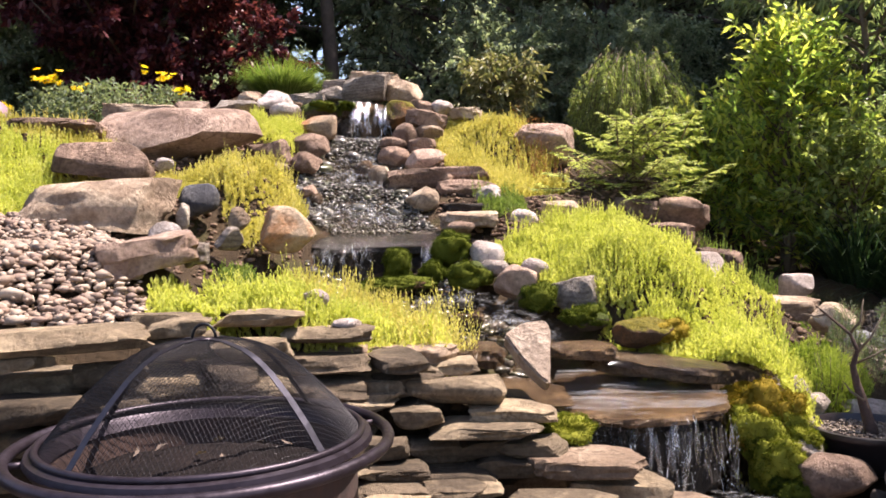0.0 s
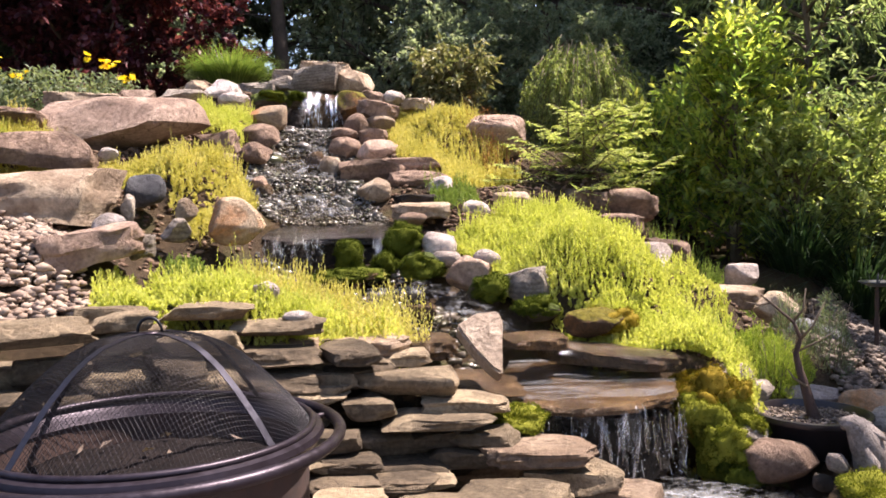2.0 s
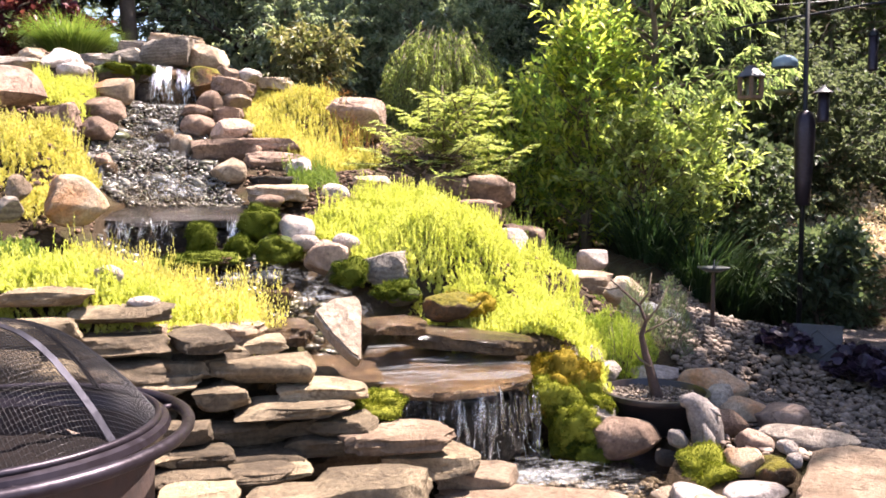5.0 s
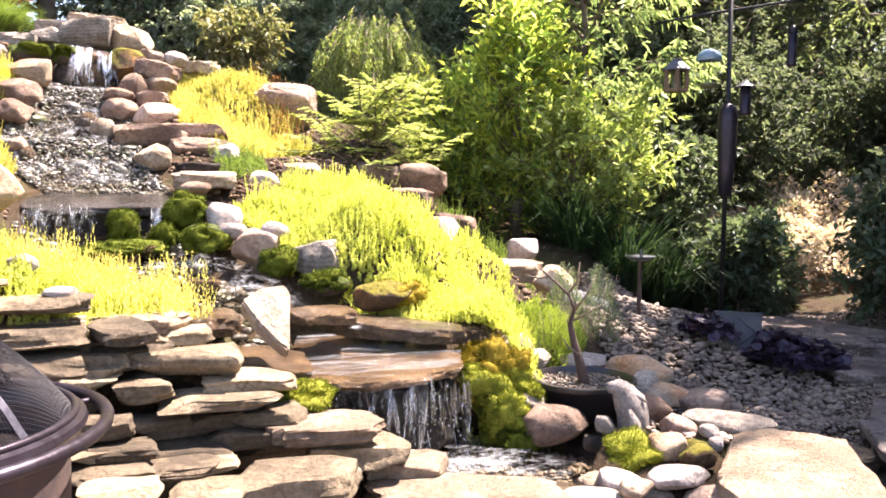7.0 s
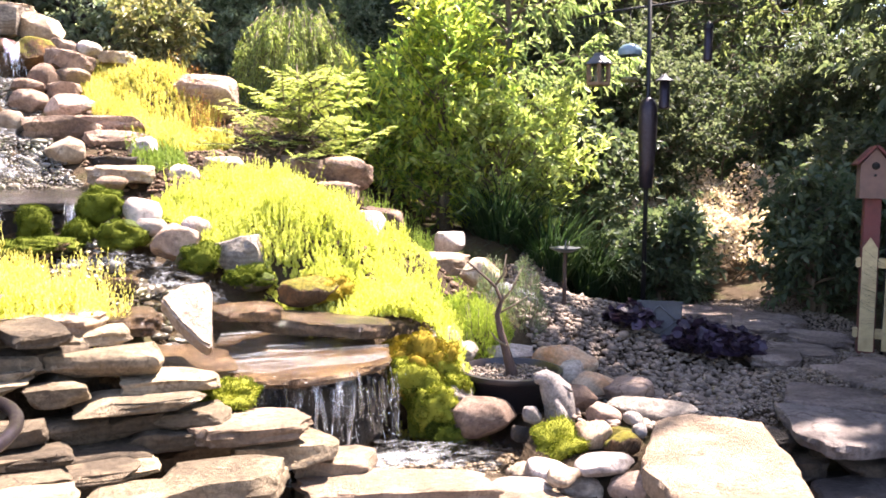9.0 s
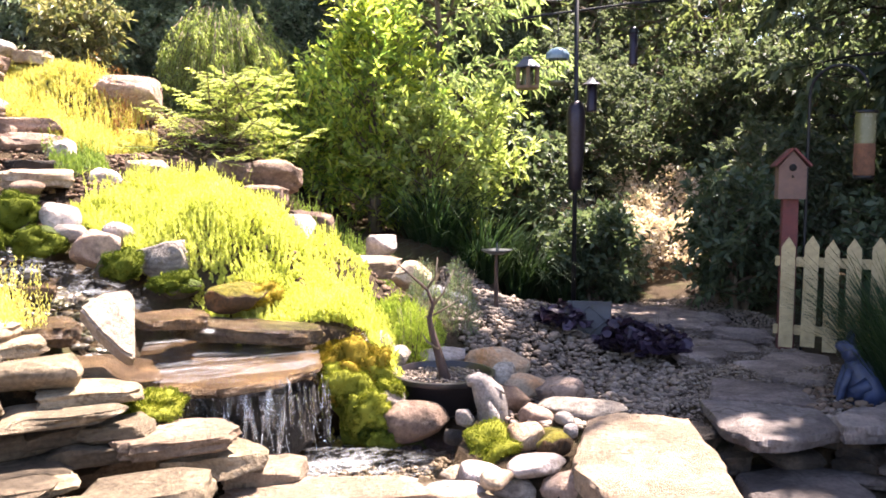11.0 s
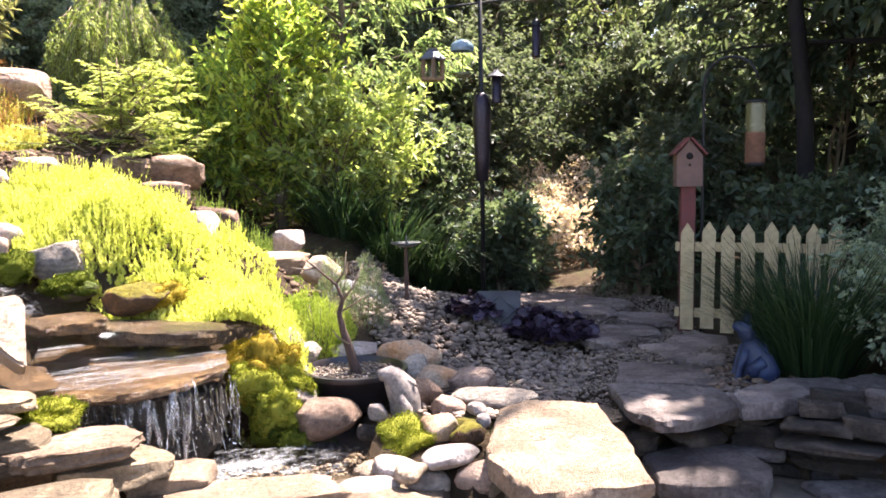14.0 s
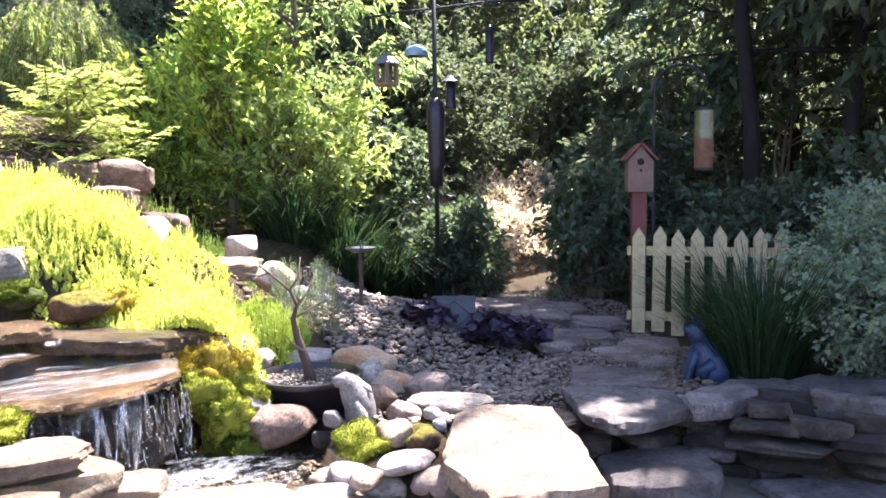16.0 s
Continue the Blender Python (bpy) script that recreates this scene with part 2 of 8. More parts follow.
LEAF = {
    "sedum": leaf_mat("sedum_leaves", [(0.205, 0.250, 0.046), (0.410, 0.450, 0.098), (0.545, 0.558, 0.160), (0.650, 0.645, 0.265)], 0.42, 0.9, 5.0, 0.05, 0.4),
    "sedum_gold": leaf_mat("golden_sedum_leaves", [(0.242, 0.192, 0.054), (0.415, 0.390, 0.104), (0.550, 0.502, 0.172), (0.665, 0.598, 0.300)], 0.42, 0.9, 5.0, 0.05, 0.4),
    "forest": leaf_mat("forest_leaves", [(0.112, 0.160, 0.109), (0.178, 0.227, 0.160), (0.254, 0.305, 0.219), (0.347, 0.383, 0.303)], 0.5, 0.6, 0.5, 0.2),
    # the forest colours scaled down, a shaded copy for the dim bearings
    "deep": leaf_mat("shaded_forest_leaves", [(0.043, 0.063, 0.041), (0.069, 0.090, 0.060), (0.098, 0.120, 0.082), (0.133, 0.151, 0.115)], 0.5, 0.6, 0.5, 0.2),
    "shrub": leaf_mat("shrub_leaves", [(0.086, 0.160, 0.044), (0.201, 0.293, 0.072), (0.388, 0.466, 0.102), (0.661, 0.638, 0.162)], 0.58, 0.36, 1.0),
    "slim": leaf_mat("slender_leaves", [(0.090, 0.143, 0.071), (0.161, 0.228, 0.103), (0.251, 0.317, 0.154), (0.363, 0.417, 0.231)], 0.5, 0.42, 1.0, 0.3),
    "light": leaf_mat("light_green_leaves", [(0.048, 0.071, 0.030), (0.084, 0.112, 0.049), (0.122, 0.148, 0.071), (0.161, 0.180, 0.102)], 0.5, 0.5, 1.0, 0.25),
    # leaf green darkened so that the shade is in the colour
    "dark": leaf_mat("shade_toned_leaves", [(0.040, 0.062, 0.038), (0.062, 0.090, 0.055), (0.091, 0.120, 0.074), (0.131, 0.159, 0.101)], 0.4, 0.5, 0.8, 0.25),
    "red": leaf_mat("purple_leaves", [(0.03, 0.008, 0.014), (0.065, 0.016, 0.026), (0.12, 0.030, 0.042), (0.21, 0.062, 0.065)], 0.3, 0.42, 1.0),
    "bronze": leaf_mat("bronze_leaves", [(0.06, 0.08, 0.03), (0.13, 0.145, 0.06), (0.22, 0.215, 0.10), (0.34, 0.31, 0.17)], 0.3, 0.45, 2.0),
    "weeping": leaf_mat("weeping_leaves", [(0.128, 0.185, 0.053), (0.231, 0.296, 0.091), (0.333, 0.395, 0.137), (0.448, 0.482, 0.182)], 0.45, 0.5, 1.5),
    "hemlock": leaf_mat("hemlock_needles", [(0.135, 0.192, 0.061), (0.269, 0.336, 0.107), (0.440, 0.479, 0.184), (0.611, 0.624, 0.306)], 0.45, 0.5, 3.0),
    "grass": leaf_mat("grass_blades", [(0.05, 0.09, 0.02), (0.09, 0.15, 0.035), (0.15, 0.22, 0.05), (0.24, 0.30, 0.08)], 0.4, 0.4, 2.0),
    "iris": leaf_mat("dark_grass_blades", [(0.011, 0.027, 0.013), (0.019, 0.040, 0.018), (0.029, 0.054, 0.024), (0.051, 0.076, 0.034)], 0.35, 0.45, 2.0, 0.2),
    "heuchera": leaf_mat("deep_purple_leaves", [(0.014, 0.008, 0.016), (0.026, 0.015, 0.030), (0.042, 0.026, 0.050), (0.07, 0.05, 0.08)], 0.2, 0.4, 4.0),
    "herb": leaf_mat("herb_leaves", [(0.09, 0.15, 0.03), (0.14, 0.21, 0.045), (0.20, 0.27, 0.065), (0.28, 0.34, 0.10)], 0.4, 0.55, 3.0, 0.2),
    "moss": leaf_mat("moss_tufts", [(0.046, 0.071, 0.006), (0.098, 0.121, 0.012), (0.157, 0.173, 0.021), (0.216, 0.217, 0.032)], 0.25, 0.9, 8.0, 0.05),
    "mossdark": leaf_mat("dark_moss_tufts", [(0.020, 0.036, 0.005), (0.040, 0.060, 0.008), (0.064, 0.084, 0.011), (0.096, 0.112, 0.016)], 0.2, 0.9, 8.0, 0.05),
    "mossrust": leaf_mat("rusty_moss_tufts", [(0.061, 0.071, 0.006), (0.132, 0.122, 0.012), (0.203, 0.132, 0.015), (0.243, 0.183, 0.026)], 0.2, 0.9, 8.0, 0.05),
    "feather": leaf_mat("feathery_leaves", [(0.14, 0.21, 0.03), (0.24, 0.32, 0.05), (0.34, 0.41, 0.08), (0.44, 0.48, 0.13)], 0.4, 0.7, 3.0, 0.1),
    "haze": leaf_mat("dusty_green_leaves", [(0.078, 0.117, 0.065), (0.130, 0.169, 0.098), (0.182, 0.221, 0.130), (0.234, 0.273, 0.156)], 0.4, 0.6, 3.0),
    "dry": leaf_mat("dry_pale_leaves", [(0.34, 0.26, 0.20), (0.50, 0.40, 0.32), (0.62, 0.52, 0.43), (0.70, 0.62, 0.52)], 0.25, 0.7, 2.0),
    "litter": leaf_mat("brown_litter", [(0.10, 0.07, 0.05), (0.17, 0.125, 0.095), (0.26, 0.20, 0.16)], 0.1, 0.8, 2.0),
    "petal": leaf_mat("yellow_petals", [(0.75, 0.55, 0.01), (0.8, 0.62, 0.02), (0.82, 0.68, 0.03)], 0.3, 0.5, 3.0),
}
BARK = plain_mat("bark", (0.10, 0.075, 0.055), 0.9, vary=0.5, scale=40, bump=0.8)
# bark darkened to carry the shade under the boughs
SHADE_BARK = plain_mat("shaded_bark", (0.016, 0.013, 0.012), 0.95, vary=0.5, scale=40, bump=0.8)
TWIG = plain_mat("twig_bark", (0.16, 0.12, 0.08), 0.85, vary=0.4, scale=60, bump=0.4)
IRON = plain_mat("dark_bronze_steel", (0.036, 0.029, 0.038), 0.40, 0.6, vary=0.5, scale=45, bump=0.12, second=(0.024, 0.017, 0.021))
SOOT = plain_mat("sooty_rusty_steel", (0.075, 0.043, 0.034), 0.8, 0, vary=0.6, scale=18, bump=0.4, second=(0.030, 0.022, 0.021))
# nearly black, to put the bowl's inner shade into the ash
ASH = plain_mat("shade_dark_ash", (0.014, 0.010, 0.009), 1.0, 0, vary=0.6, scale=60, bump=0.9, spec=0.1, second=(0.006, 0.005, 0.005))
WIRE = plain_mat("blackened_wire", (0.026, 0.024, 0.027), 0.4, 0.6, vary=0.3)
STRAP = plain_mat("grey_steel_strap", (0.042, 0.04, 0.052), 0.4, 0.7, vary=0.3)
BLACK = plain_mat("black_metal", (0.012, 0.012, 0.014), 0.45, 0.3, vary=0.3)

# ---- helpers for meshes ----


def mesh_of(name, verts, faces, mat, smooth=True, sharp=None):
    me = bpy.data.meshes.new(name)
    me.from_pydata([tuple(v) for v in verts], [], [tuple(f) for f in faces])
    me.update()
    if smooth:
        me.polygons.foreach_set("use_smooth", [True] * len(me.polygons))
        if sharp:
            me.set_sharp_from_angle(angle=radians(sharp))
    if mat:
        me.materials.append(mat)
    return me


def big_mesh(name, V, Fc, mat, smooth=False):
    """A mesh from arrays: V (n, 3) and Fc (m, 3) or (m, 4)."""
    me = bpy.data.meshes.new(name)
    k = Fc.shape[1]
    me.vertices.add(len(V))
    me.vertices.foreach_set("co", np.asarray(V, np.float32).ravel())
    me.loops.add(Fc.size)
    me.loops.foreach_set("vertex_index", np.asarray(Fc, np.int32).ravel())
    me.polygons.add(len(Fc))
    me.polygons.foreach_set("loop_start", np.arange(0, Fc.size, k, dtype=np.int32))
    if smooth:
        me.polygons.foreach_set("use_smooth", np.ones(len(Fc), bool))
    me.update(calc_edges=True)
    me.validate()
    me.materials.append(mat)
    return me


def part(name, me, parent, label=""):
    ob = new(name, me)
    ob.parent = parent
    return tagged(ob, label)


def thing(name, at, label, category, group="", kind="", me=None):
    ob = new(name, me)
    ob.matrix_basis = at if isinstance(at, Matrix) else pose(*at)
    return tagged(ob, label, category, group, kind)


def tube(points, radii, sides=8, closed=False):
    """Vertices and faces of a tube along points."""
    pts = [Vector(p) for p in points]
    n = len(pts)
    radii = radii if hasattr(radii, "__len__") else [radii] * n
    V, Fc = [], []
    ref = None
    for i, p in enumerate(pts):
        a = pts[(i - 1) % n] if closed or i else p
        b = pts[(i + 1) % n] if closed or i < n - 1 else p
        d = (b - a).normalized()
        if ref is None:
            ref = d.orthogonal().normalized()
        ref = (ref - d * ref.dot(d)).normalized()
        s = d.cross(ref)
        for k in range(sides):
            q = 2 * math.pi * k / sides
            V.append(p + (math.cos(q) * ref + math.sin(q) * s) * float(radii[i]))
    m = n if closed else n - 1
    for i in range(m):
        for k in range(sides):
            a, b = i * sides + k, i * sides + (k + 1) % sides
            c, d = ((i + 1) % n) * sides + (k + 1) % sides, ((i + 1) % n) * sides + k
            Fc.append((a, b, c, d))
    if not closed:
        Fc.append(tuple(range(sides))[::-1])
        Fc.append(tuple(range((n - 1) * sides, n * sides)))
    return V, Fc


def joined(*pairs):
    V, Fc = [], []
    for v, f in pairs:
        o = len(V)
        V += list(v)
        Fc += [tuple(i + o for i in g) for g in f]
    return V, Fc


def lathe(profile, sides=48):
    """A turned body from (radius, height) pairs."""
    V, Fc = [], []
    for r, z in profile:
        V += [(r * math.cos(2 * math.pi * k / sides), r * math.sin(2 * math.pi * k / sides), z) for k in range(sides)]
    for i in range(len(profile) - 1):
        for k in range(sides):
            a, b = i * sides + k, i * sides + (k + 1) % sides
            Fc.append((a, b, b + sides, a + sides))
    return V, Fc


def box(x0, y0, z0, x1, y1, z1, bevel=0.0):
    bm = bmesh.new()
    bmesh.ops.create_cube(bm, size=1)
    for v in bm.verts:
        v.co = Vector(((x0 + x1) / 2 + v.co.x * (x1 - x0), (y0 + y1) / 2 + v.co.y * (y1 - y0), (z0 + z1) / 2 + v.co.z * (z1 - z0)))
    if bevel:
        bmesh.ops.bevel(bm, geom=bm.edges[:], offset=bevel, segments=2, affect="EDGES")
    V, Fc = [v.co.copy() for v in bm.verts], [tuple(v.index for v in f.verts) for f in bm.faces]
    bm.free()
    return V, Fc


def prism(outline, z0, z1):
    n = len(outline)
    V = [(x, y, z0) for x, y in outline] + [(x, y, z1) for x, y in outline]
    return V, [tuple(range(n))[::-1], tuple(range(n, 2 * n))] + [(i, (i + 1) % n, n + (i + 1) % n, n + i) for i in range(n)]


BALLS = {}


def ball(level):
    if level not in BALLS:
        bm = bmesh.new()
        bmesh.ops.create_icosphere(bm, subdivisions=level, radius=1)
        V, Fc = np.array([v.co[:] for v in bm.verts]), np.array([[v.index for v in f.verts] for f in bm.faces])
        bm.free()
        BALLS[level] = V / np.linalg.norm(V, axis=1, keepdims=True), Fc
    return BALLS[level]


def wobble(P, seed, scale, octaves=3):
    """Cheap smooth noise from sums of sines, about -1 to 1."""
    r = np.random.default_rng(seed)
    out = np.zeros(len(P))
    for o in range(octaves):
        for _ in range(4):
            d = r.normal(size=3)
            d *= scale * 2**o / np.linalg.norm(d)
            out += np.sin(P @ d + r.uniform(0, 6.3)) * 0.5 / 1.7**o / 2
    return out


def split_stone(size, seed, sides=44, outline=None):
    """A flat, split stone: a many-cornered outline, broken layered edges and a slightly uneven top."""
    r = np.random.default_rng(seed)
    corners = r.integers(6, 9)
    qa = np.sort((np.arange(corners) + r.uniform(-0.28, 0.28, corners)) / corners * 2 * math.pi)
    px, py = np.cos(qa), np.sin(qa)
    px, py = np.sign(px) * np.abs(px) ** 0.6, np.sign(py) * np.abs(py) ** 0.6
    px, py = px * r.uniform(0.85, 1.05, corners), py * r.uniform(0.85, 1.05, corners)
    if outline is not None:
        corners = len(outline)
        px, py = np.array(outline, float).T
    u = np.arange(sides) / sides * corners
    k, f = u.astype(int) % corners, u % 1
    ox, oy = px[k] * (1 - f) + px[(k + 1) % corners] * f, py[k] * (1 - f) + py[(k + 1) % corners] * f
    jag = 1 + r.normal(size=sides) * (0.018 if outline is None else 0.009)
    ox, oy = ox * jag, oy * jag
    rings = [(0.90, -0.5), (0.955, -0.46), (0.975, -0.30), (0.97, -0.05), (1.0, 0.02), (0.99, 0.30), (0.975, 0.43), (0.935, 0.49), (0.62, 0.5), (0.32, 0.5)]
    V = []
    phase = r.uniform(0, 6.3)
    for n, (s, z) in enumerate(rings):
        ease = 1.0 if outline is None else 0.4
        rough = 1 + r.normal(size=sides) * (0.014 if n < 8 else 0.03) * ease + 0.03 * ease * np.sin(np.arange(sides) * 0.6 + n * 1.7 + phase)
        V.append(np.c_[ox * s * rough, oy * s * rough, np.full(sides, z)])
    V = np.concatenate(V + [np.array([[0, 0, 0.5], [0, 0, -0.5]])])
    flat = V * [1, 1, 0]
    if outline is None:
        V[:, 2] *= 1 + 0.30 * wobble(flat, seed + 2, 2.2, 2)
        V[:, 2] += 0.13 * wobble(flat, seed + 4, 2.0, 3) + 0.05 * wobble(V, seed + 6, 9, 2)
    else:
        V[:, 2] += 0.10 * wobble(flat, seed + 4, 7.0, 3) + 0.05 * wobble(V, seed + 6, 22, 2)
    m = len(rings)
    Fc = []
    for n in range(m - 1):
        for k in range(sides):
            a, b = n * sides + k, n * sides + (k + 1) % sides
            Fc += [(a, b, b + sides), (a, b + sides, a + sides)]
    for k in range(sides):
        Fc.append(((m - 1) * sides + k, (m - 1) * sides + (k + 1) % sides, m * sides))
        Fc.append(((k + 1) % sides, k, m * sides + 1))
    if outline is not None:
        V[:, 2] *= size[2]
        return V, np.array(Fc)
    span = V.max(0) - V.min(0)
    V = (V - (V.max(0) + V.min(0)) / 2) / span * np.array(size)
    return V, np.array(Fc)


def block_stone(size, seed, under=0.0, cuts=14, layers=0.012):
    """A chunky broken block: a cut box with stepped layers, chipped edges and, if wished, an undercut front."""
    if "cube" not in BALLS:
        bm = bmesh.new()
        bmesh.ops.create_cube(bm, size=2)
        bmesh.ops.subdivide_edges(bm, edges=bm.edges[:], cuts=8, use_grid_fill=True)
        BALLS["cube"] = np.array([v.co[:] for v in bm.verts]), np.array([[v.index for v in f.verts] for f in bm.faces])
        bm.free()
    r = np.random.default_rng(seed)
    V, Fc = BALLS["cube"]
    V = V.copy()
    for _ in range(cuts):
        n = r.normal(size=3) * [1.0, 1.0, 0.75]
        n /= np.linalg.norm(n)
        V -= np.maximum(0, V @ n - np.abs(n).sum() * r.uniform(0.62, 0.88))[:, None] * n
    step = r.normal(size=(8, 2)) * layers
    k = np.clip(((V[:, 2] + 1 + 0.25 * wobble(V * [1, 1, 0], seed + 9, 1.5, 1)) * 3.5).astype(int), 0, 7)
    V[:, :2] *= 1 + step[k]
    V[:, 0] += 0.12 * r.normal() * V[:, 2]
    V[:, 1] *= 1 + 0.14 * r.normal() * V[:, 0]
    V[:, 2] *= 1 + 0.14 * r.normal() * V[:, 0]
    for a in range(3):
        V[:, a] += (0.09 if a < 2 else 0.13) * wobble(V, seed + a, 2.0, 3) + 0.03 * wobble(V, seed + 20 + a, 9, 3)
    if under:
        front = np.clip(-V[:, 1], 0, 1) * np.clip(0.55 - V[:, 2], 0, 1.5)
        V[:, 1] += under * front
        V[:, 2] -= 0.30 * np.clip(-V[:, 1], 0, 1) * np.clip(V[:, 2], 0, 1)
    span = V.max(0) - V.min(0)
    V = (V - (V.max(0) + V.min(0)) / 2) / span * np.array(size)
    return V, Fc


def rock_shape(shape, size, seed, level=3):
    """r: a worn cobble, a: a broken boulder, s: a flat, split stone."""
    if shape == "b":
        return block_stone(size, seed)
    r = np.random.default_rng(seed)
    V, Fc = ball(level)
    V = V.copy()
    if shape == "r":
        V = np.sign(V) * np.abs(V) ** 0.88
        V *= (1 + 0.17 * wobble(V, seed, 1.8))[:, None]
        for _ in range(10):
            n = r.normal(size=3)
            n /= np.linalg.norm(n)
            V -= np.maximum(0, V @ n - r.uniform(0.66, 0.95))[:, None] * n * 0.95
        V *= (1 + 0.04 * wobble(V, seed + 5, 6) + 0.012 * wobble(V, seed + 7, 18))[:, None]
    elif shape == "a":
        V = np.sign(V) * np.abs(V) ** 0.7
        for _ in range(13):
            n = r.normal(size=3)
            n /= np.linalg.norm(n)
            V -= np.maximum(0, V @ n - r.uniform(0.62, 0.92))[:, None] * n
        V *= (1 + 0.10 * wobble(V, seed, 2.2) + 0.035 * wobble(V, seed + 3, 8))[:, None]
        n = np.array([0, 0, 1.0])
        V -= np.maximum(0, V @ n - 0.72)[:, None] * n * 0.6
    elif shape == "u":
        # rugged and long: rounded back, creased sides, undercut front
        V, Fc = ball(5 if max(size) > 0.5 else 4)
        V = np.sign(V) * np.abs(V) ** 0.6
        for _ in range(15):
            n = r.normal(size=3) * [1, 1, 0.8]
            n /= np.linalg.norm(n)
            V = V - np.maximum(0, V @ n - np.abs(n).sum() * r.uniform(0.56, 0.80))[:, None] * n * 0.92
        for a in range(3):
            V[:, a] += 0.13 * wobble(V, seed + a, 2.2, 2) * (1, 1, 0.8)[a]
        crease = np.minimum(0, np.abs(wobble(V, seed + 5, 3.5, 2)) - 0.16) + 0.6 * np.minimum(0, np.abs(wobble(V, seed + 6, 8, 2)) - 0.10)
        V *= (1 + 0.8 * crease + 0.035 * wobble(V, seed + 7, 9, 3))[:, None]
        V[:, 1] += 0.62 * np.clip(-V[:, 1], 0, 1) * np.clip(0.35 - V[:, 2], 0, 1.3)
    else:
        return split_stone(size, seed)
    span = V.max(0) - V.min(0)
    V = (V - (V.max(0) + V.min(0)) / 2) / span * np.array(size)
    return V, Fc


# ---- the lie of the land ----
LAND = np.array([
    (-1.10, 2.35, 0.77), (-0.60, 2.55, 0.82), (0.00, 2.75, 0.71), (-1.40, 2.95, 1.01), (-1.50, 3.75, 1.15), (-1.65, 4.95, 1.47),
    (-2.40, 4.70, 1.64), (-2.40, 5.80, 1.79), (-0.55, 6.80, 2.00), (-0.56, 6.10, 1.68), (-0.52, 5.30, 1.28), (-0.37, 4.50, 1.01),
    (-0.39, 4.05, 0.63), (0.16, 3.60, 0.60), (0.60, 3.20, 0.26), (0.86, 4.50, 1.05), (0.95, 3.80, 0.99), (1.14, 3.30, 0.51),
    (1.55, 5.00, 0.86), (0.48, 6.60, 1.88), (0.45, 5.50, 1.31), (1.20, 5.50, 1.37), (1.60, 3.10, 0.12), (2.00, 4.60, 0.14),
] + [
    (2.50, 3.20, 0.09), (3.50, 4.80, 0.10), (2.40, 5.70, 0.68), (4.00, 3.20, 0.12), (0.00, 12.00, 1.91), (9.00, 9.00, 0.30),
    (-8.00, 9.00, 1.90), (1.23, 2.28, 0.15), (2.01, 4.68, 0.54), (-0.90, 4.20, 1.43), (0.36, 6.00, 1.80), (0.10, 5.70, 1.52),
    (0.60, 5.20, 1.22), (0.25, 2.75, 0.35), (0.50, 2.95, 0.36), (-1.20, 5.60, 1.74), (-1.20, 4.30, 1.30), (1.30, 4.20, 0.76),
    (1.50, 3.65, 0.45), (-1.30, 6.30, 2.07), (1.00, 6.40, 1.56), (-0.62, 4.15, 0.76), (-0.40, 3.40, 0.68), (-0.70, 3.40, 0.82), (-0.15, 3.20, 0.63), (2.75, 1.95, 0.16), (3.00, 1.80, 0.17), (3.20, 1.55, 0.18), (3.40, 1.25, 0.18), (3.10, 2.20, 0.16), (3.50, 2.00, 0.17), (2.45, 2.30, 0.14)])
EDGE_X = (-9.0, -1.6, -1.05, -0.5, 0.0, 0.4, 0.6, 1.3, 1.55, 2.05, 2.25, 2.6, 2.9, 3.3, 4.6, 9.0)
EDGE_Y = (-2.0, 2.05, 2.22, 2.42, 2.56, 2.58, 2.52, 2.38, 1.85, 2.25, 2.20, 1.98, 1.38, 0.3, -6.0, -60.0)


def land(x, y):
    """The ground's height: a slope above the dry wall, level by the path, a basin for the pond."""
    x, y = np.asarray(x, float), np.asarray(y, float)
    d2 = (x[..., None] - LAND[:, 0]) ** 2 + (y[..., None] - LAND[:, 1]) ** 2
    w = 1 / (d2 + 0.04) ** 2
    z = (w * LAND[:, 2]).sum(-1) / w.sum(-1)
    z = z + 0.02 * np.sin(x * 7 + y * 3) * np.sin(y * 8 - x * 2)
    pond = ((x - 1.02) / 0.52) ** 2 + ((y - 2.80) / 0.36) ** 2
    z = np.where(pond < 1, np.minimum(z, -0.10 + 0.15 * pond), z)
    edge = np.interp(x, EDGE_X, EDGE_Y)
    z = z - np.where(x < 0.3, 0.30, 0.02) * np.clip(1 - (y - edge) / 0.32, 0, 1)
    return np.where(y < edge + 0.07, -0.06, z)


def axis(lo, hi, step, far):
    near = np.arange(lo, hi + 1e-6, step)
    out = step * 1.35 ** np.arange(1, 40)
    out = np.cumsum(out)
    out = out[out < far]
    return np.concatenate([lo - out[::-1], near, hi + out])


EARTH, N, L, b = material("dark_earth", 0.95, 0, 0.2)
tc = N.new("ShaderNodeTexCoord")
n1, n2 = noise_node(N, L, tc.outputs["Object"], 3, 6), noise_node(N, L, tc.outputs["Object"], 60, 8, 0.7)
col = ramp(N, L, n1.outputs["Fac"], [(0.3, (0.035, 0.025, 0.015)), (0.55, (0.075, 0.052, 0.03)), (0.75, (0.06, 0.07, 0.02))])
col = mixed(N, L, 0.7, col, ramp(N, L, n2.outputs["Fac"], [(0.3, (0.4, 0.4, 0.4)), (0.7, (1.5, 1.4, 1.3))]), "MULTIPLY")
L.new(col, b.inputs["Base Color"])
bumped(N, L, b, n2.outputs["Fac"], 1.0, 0.03)

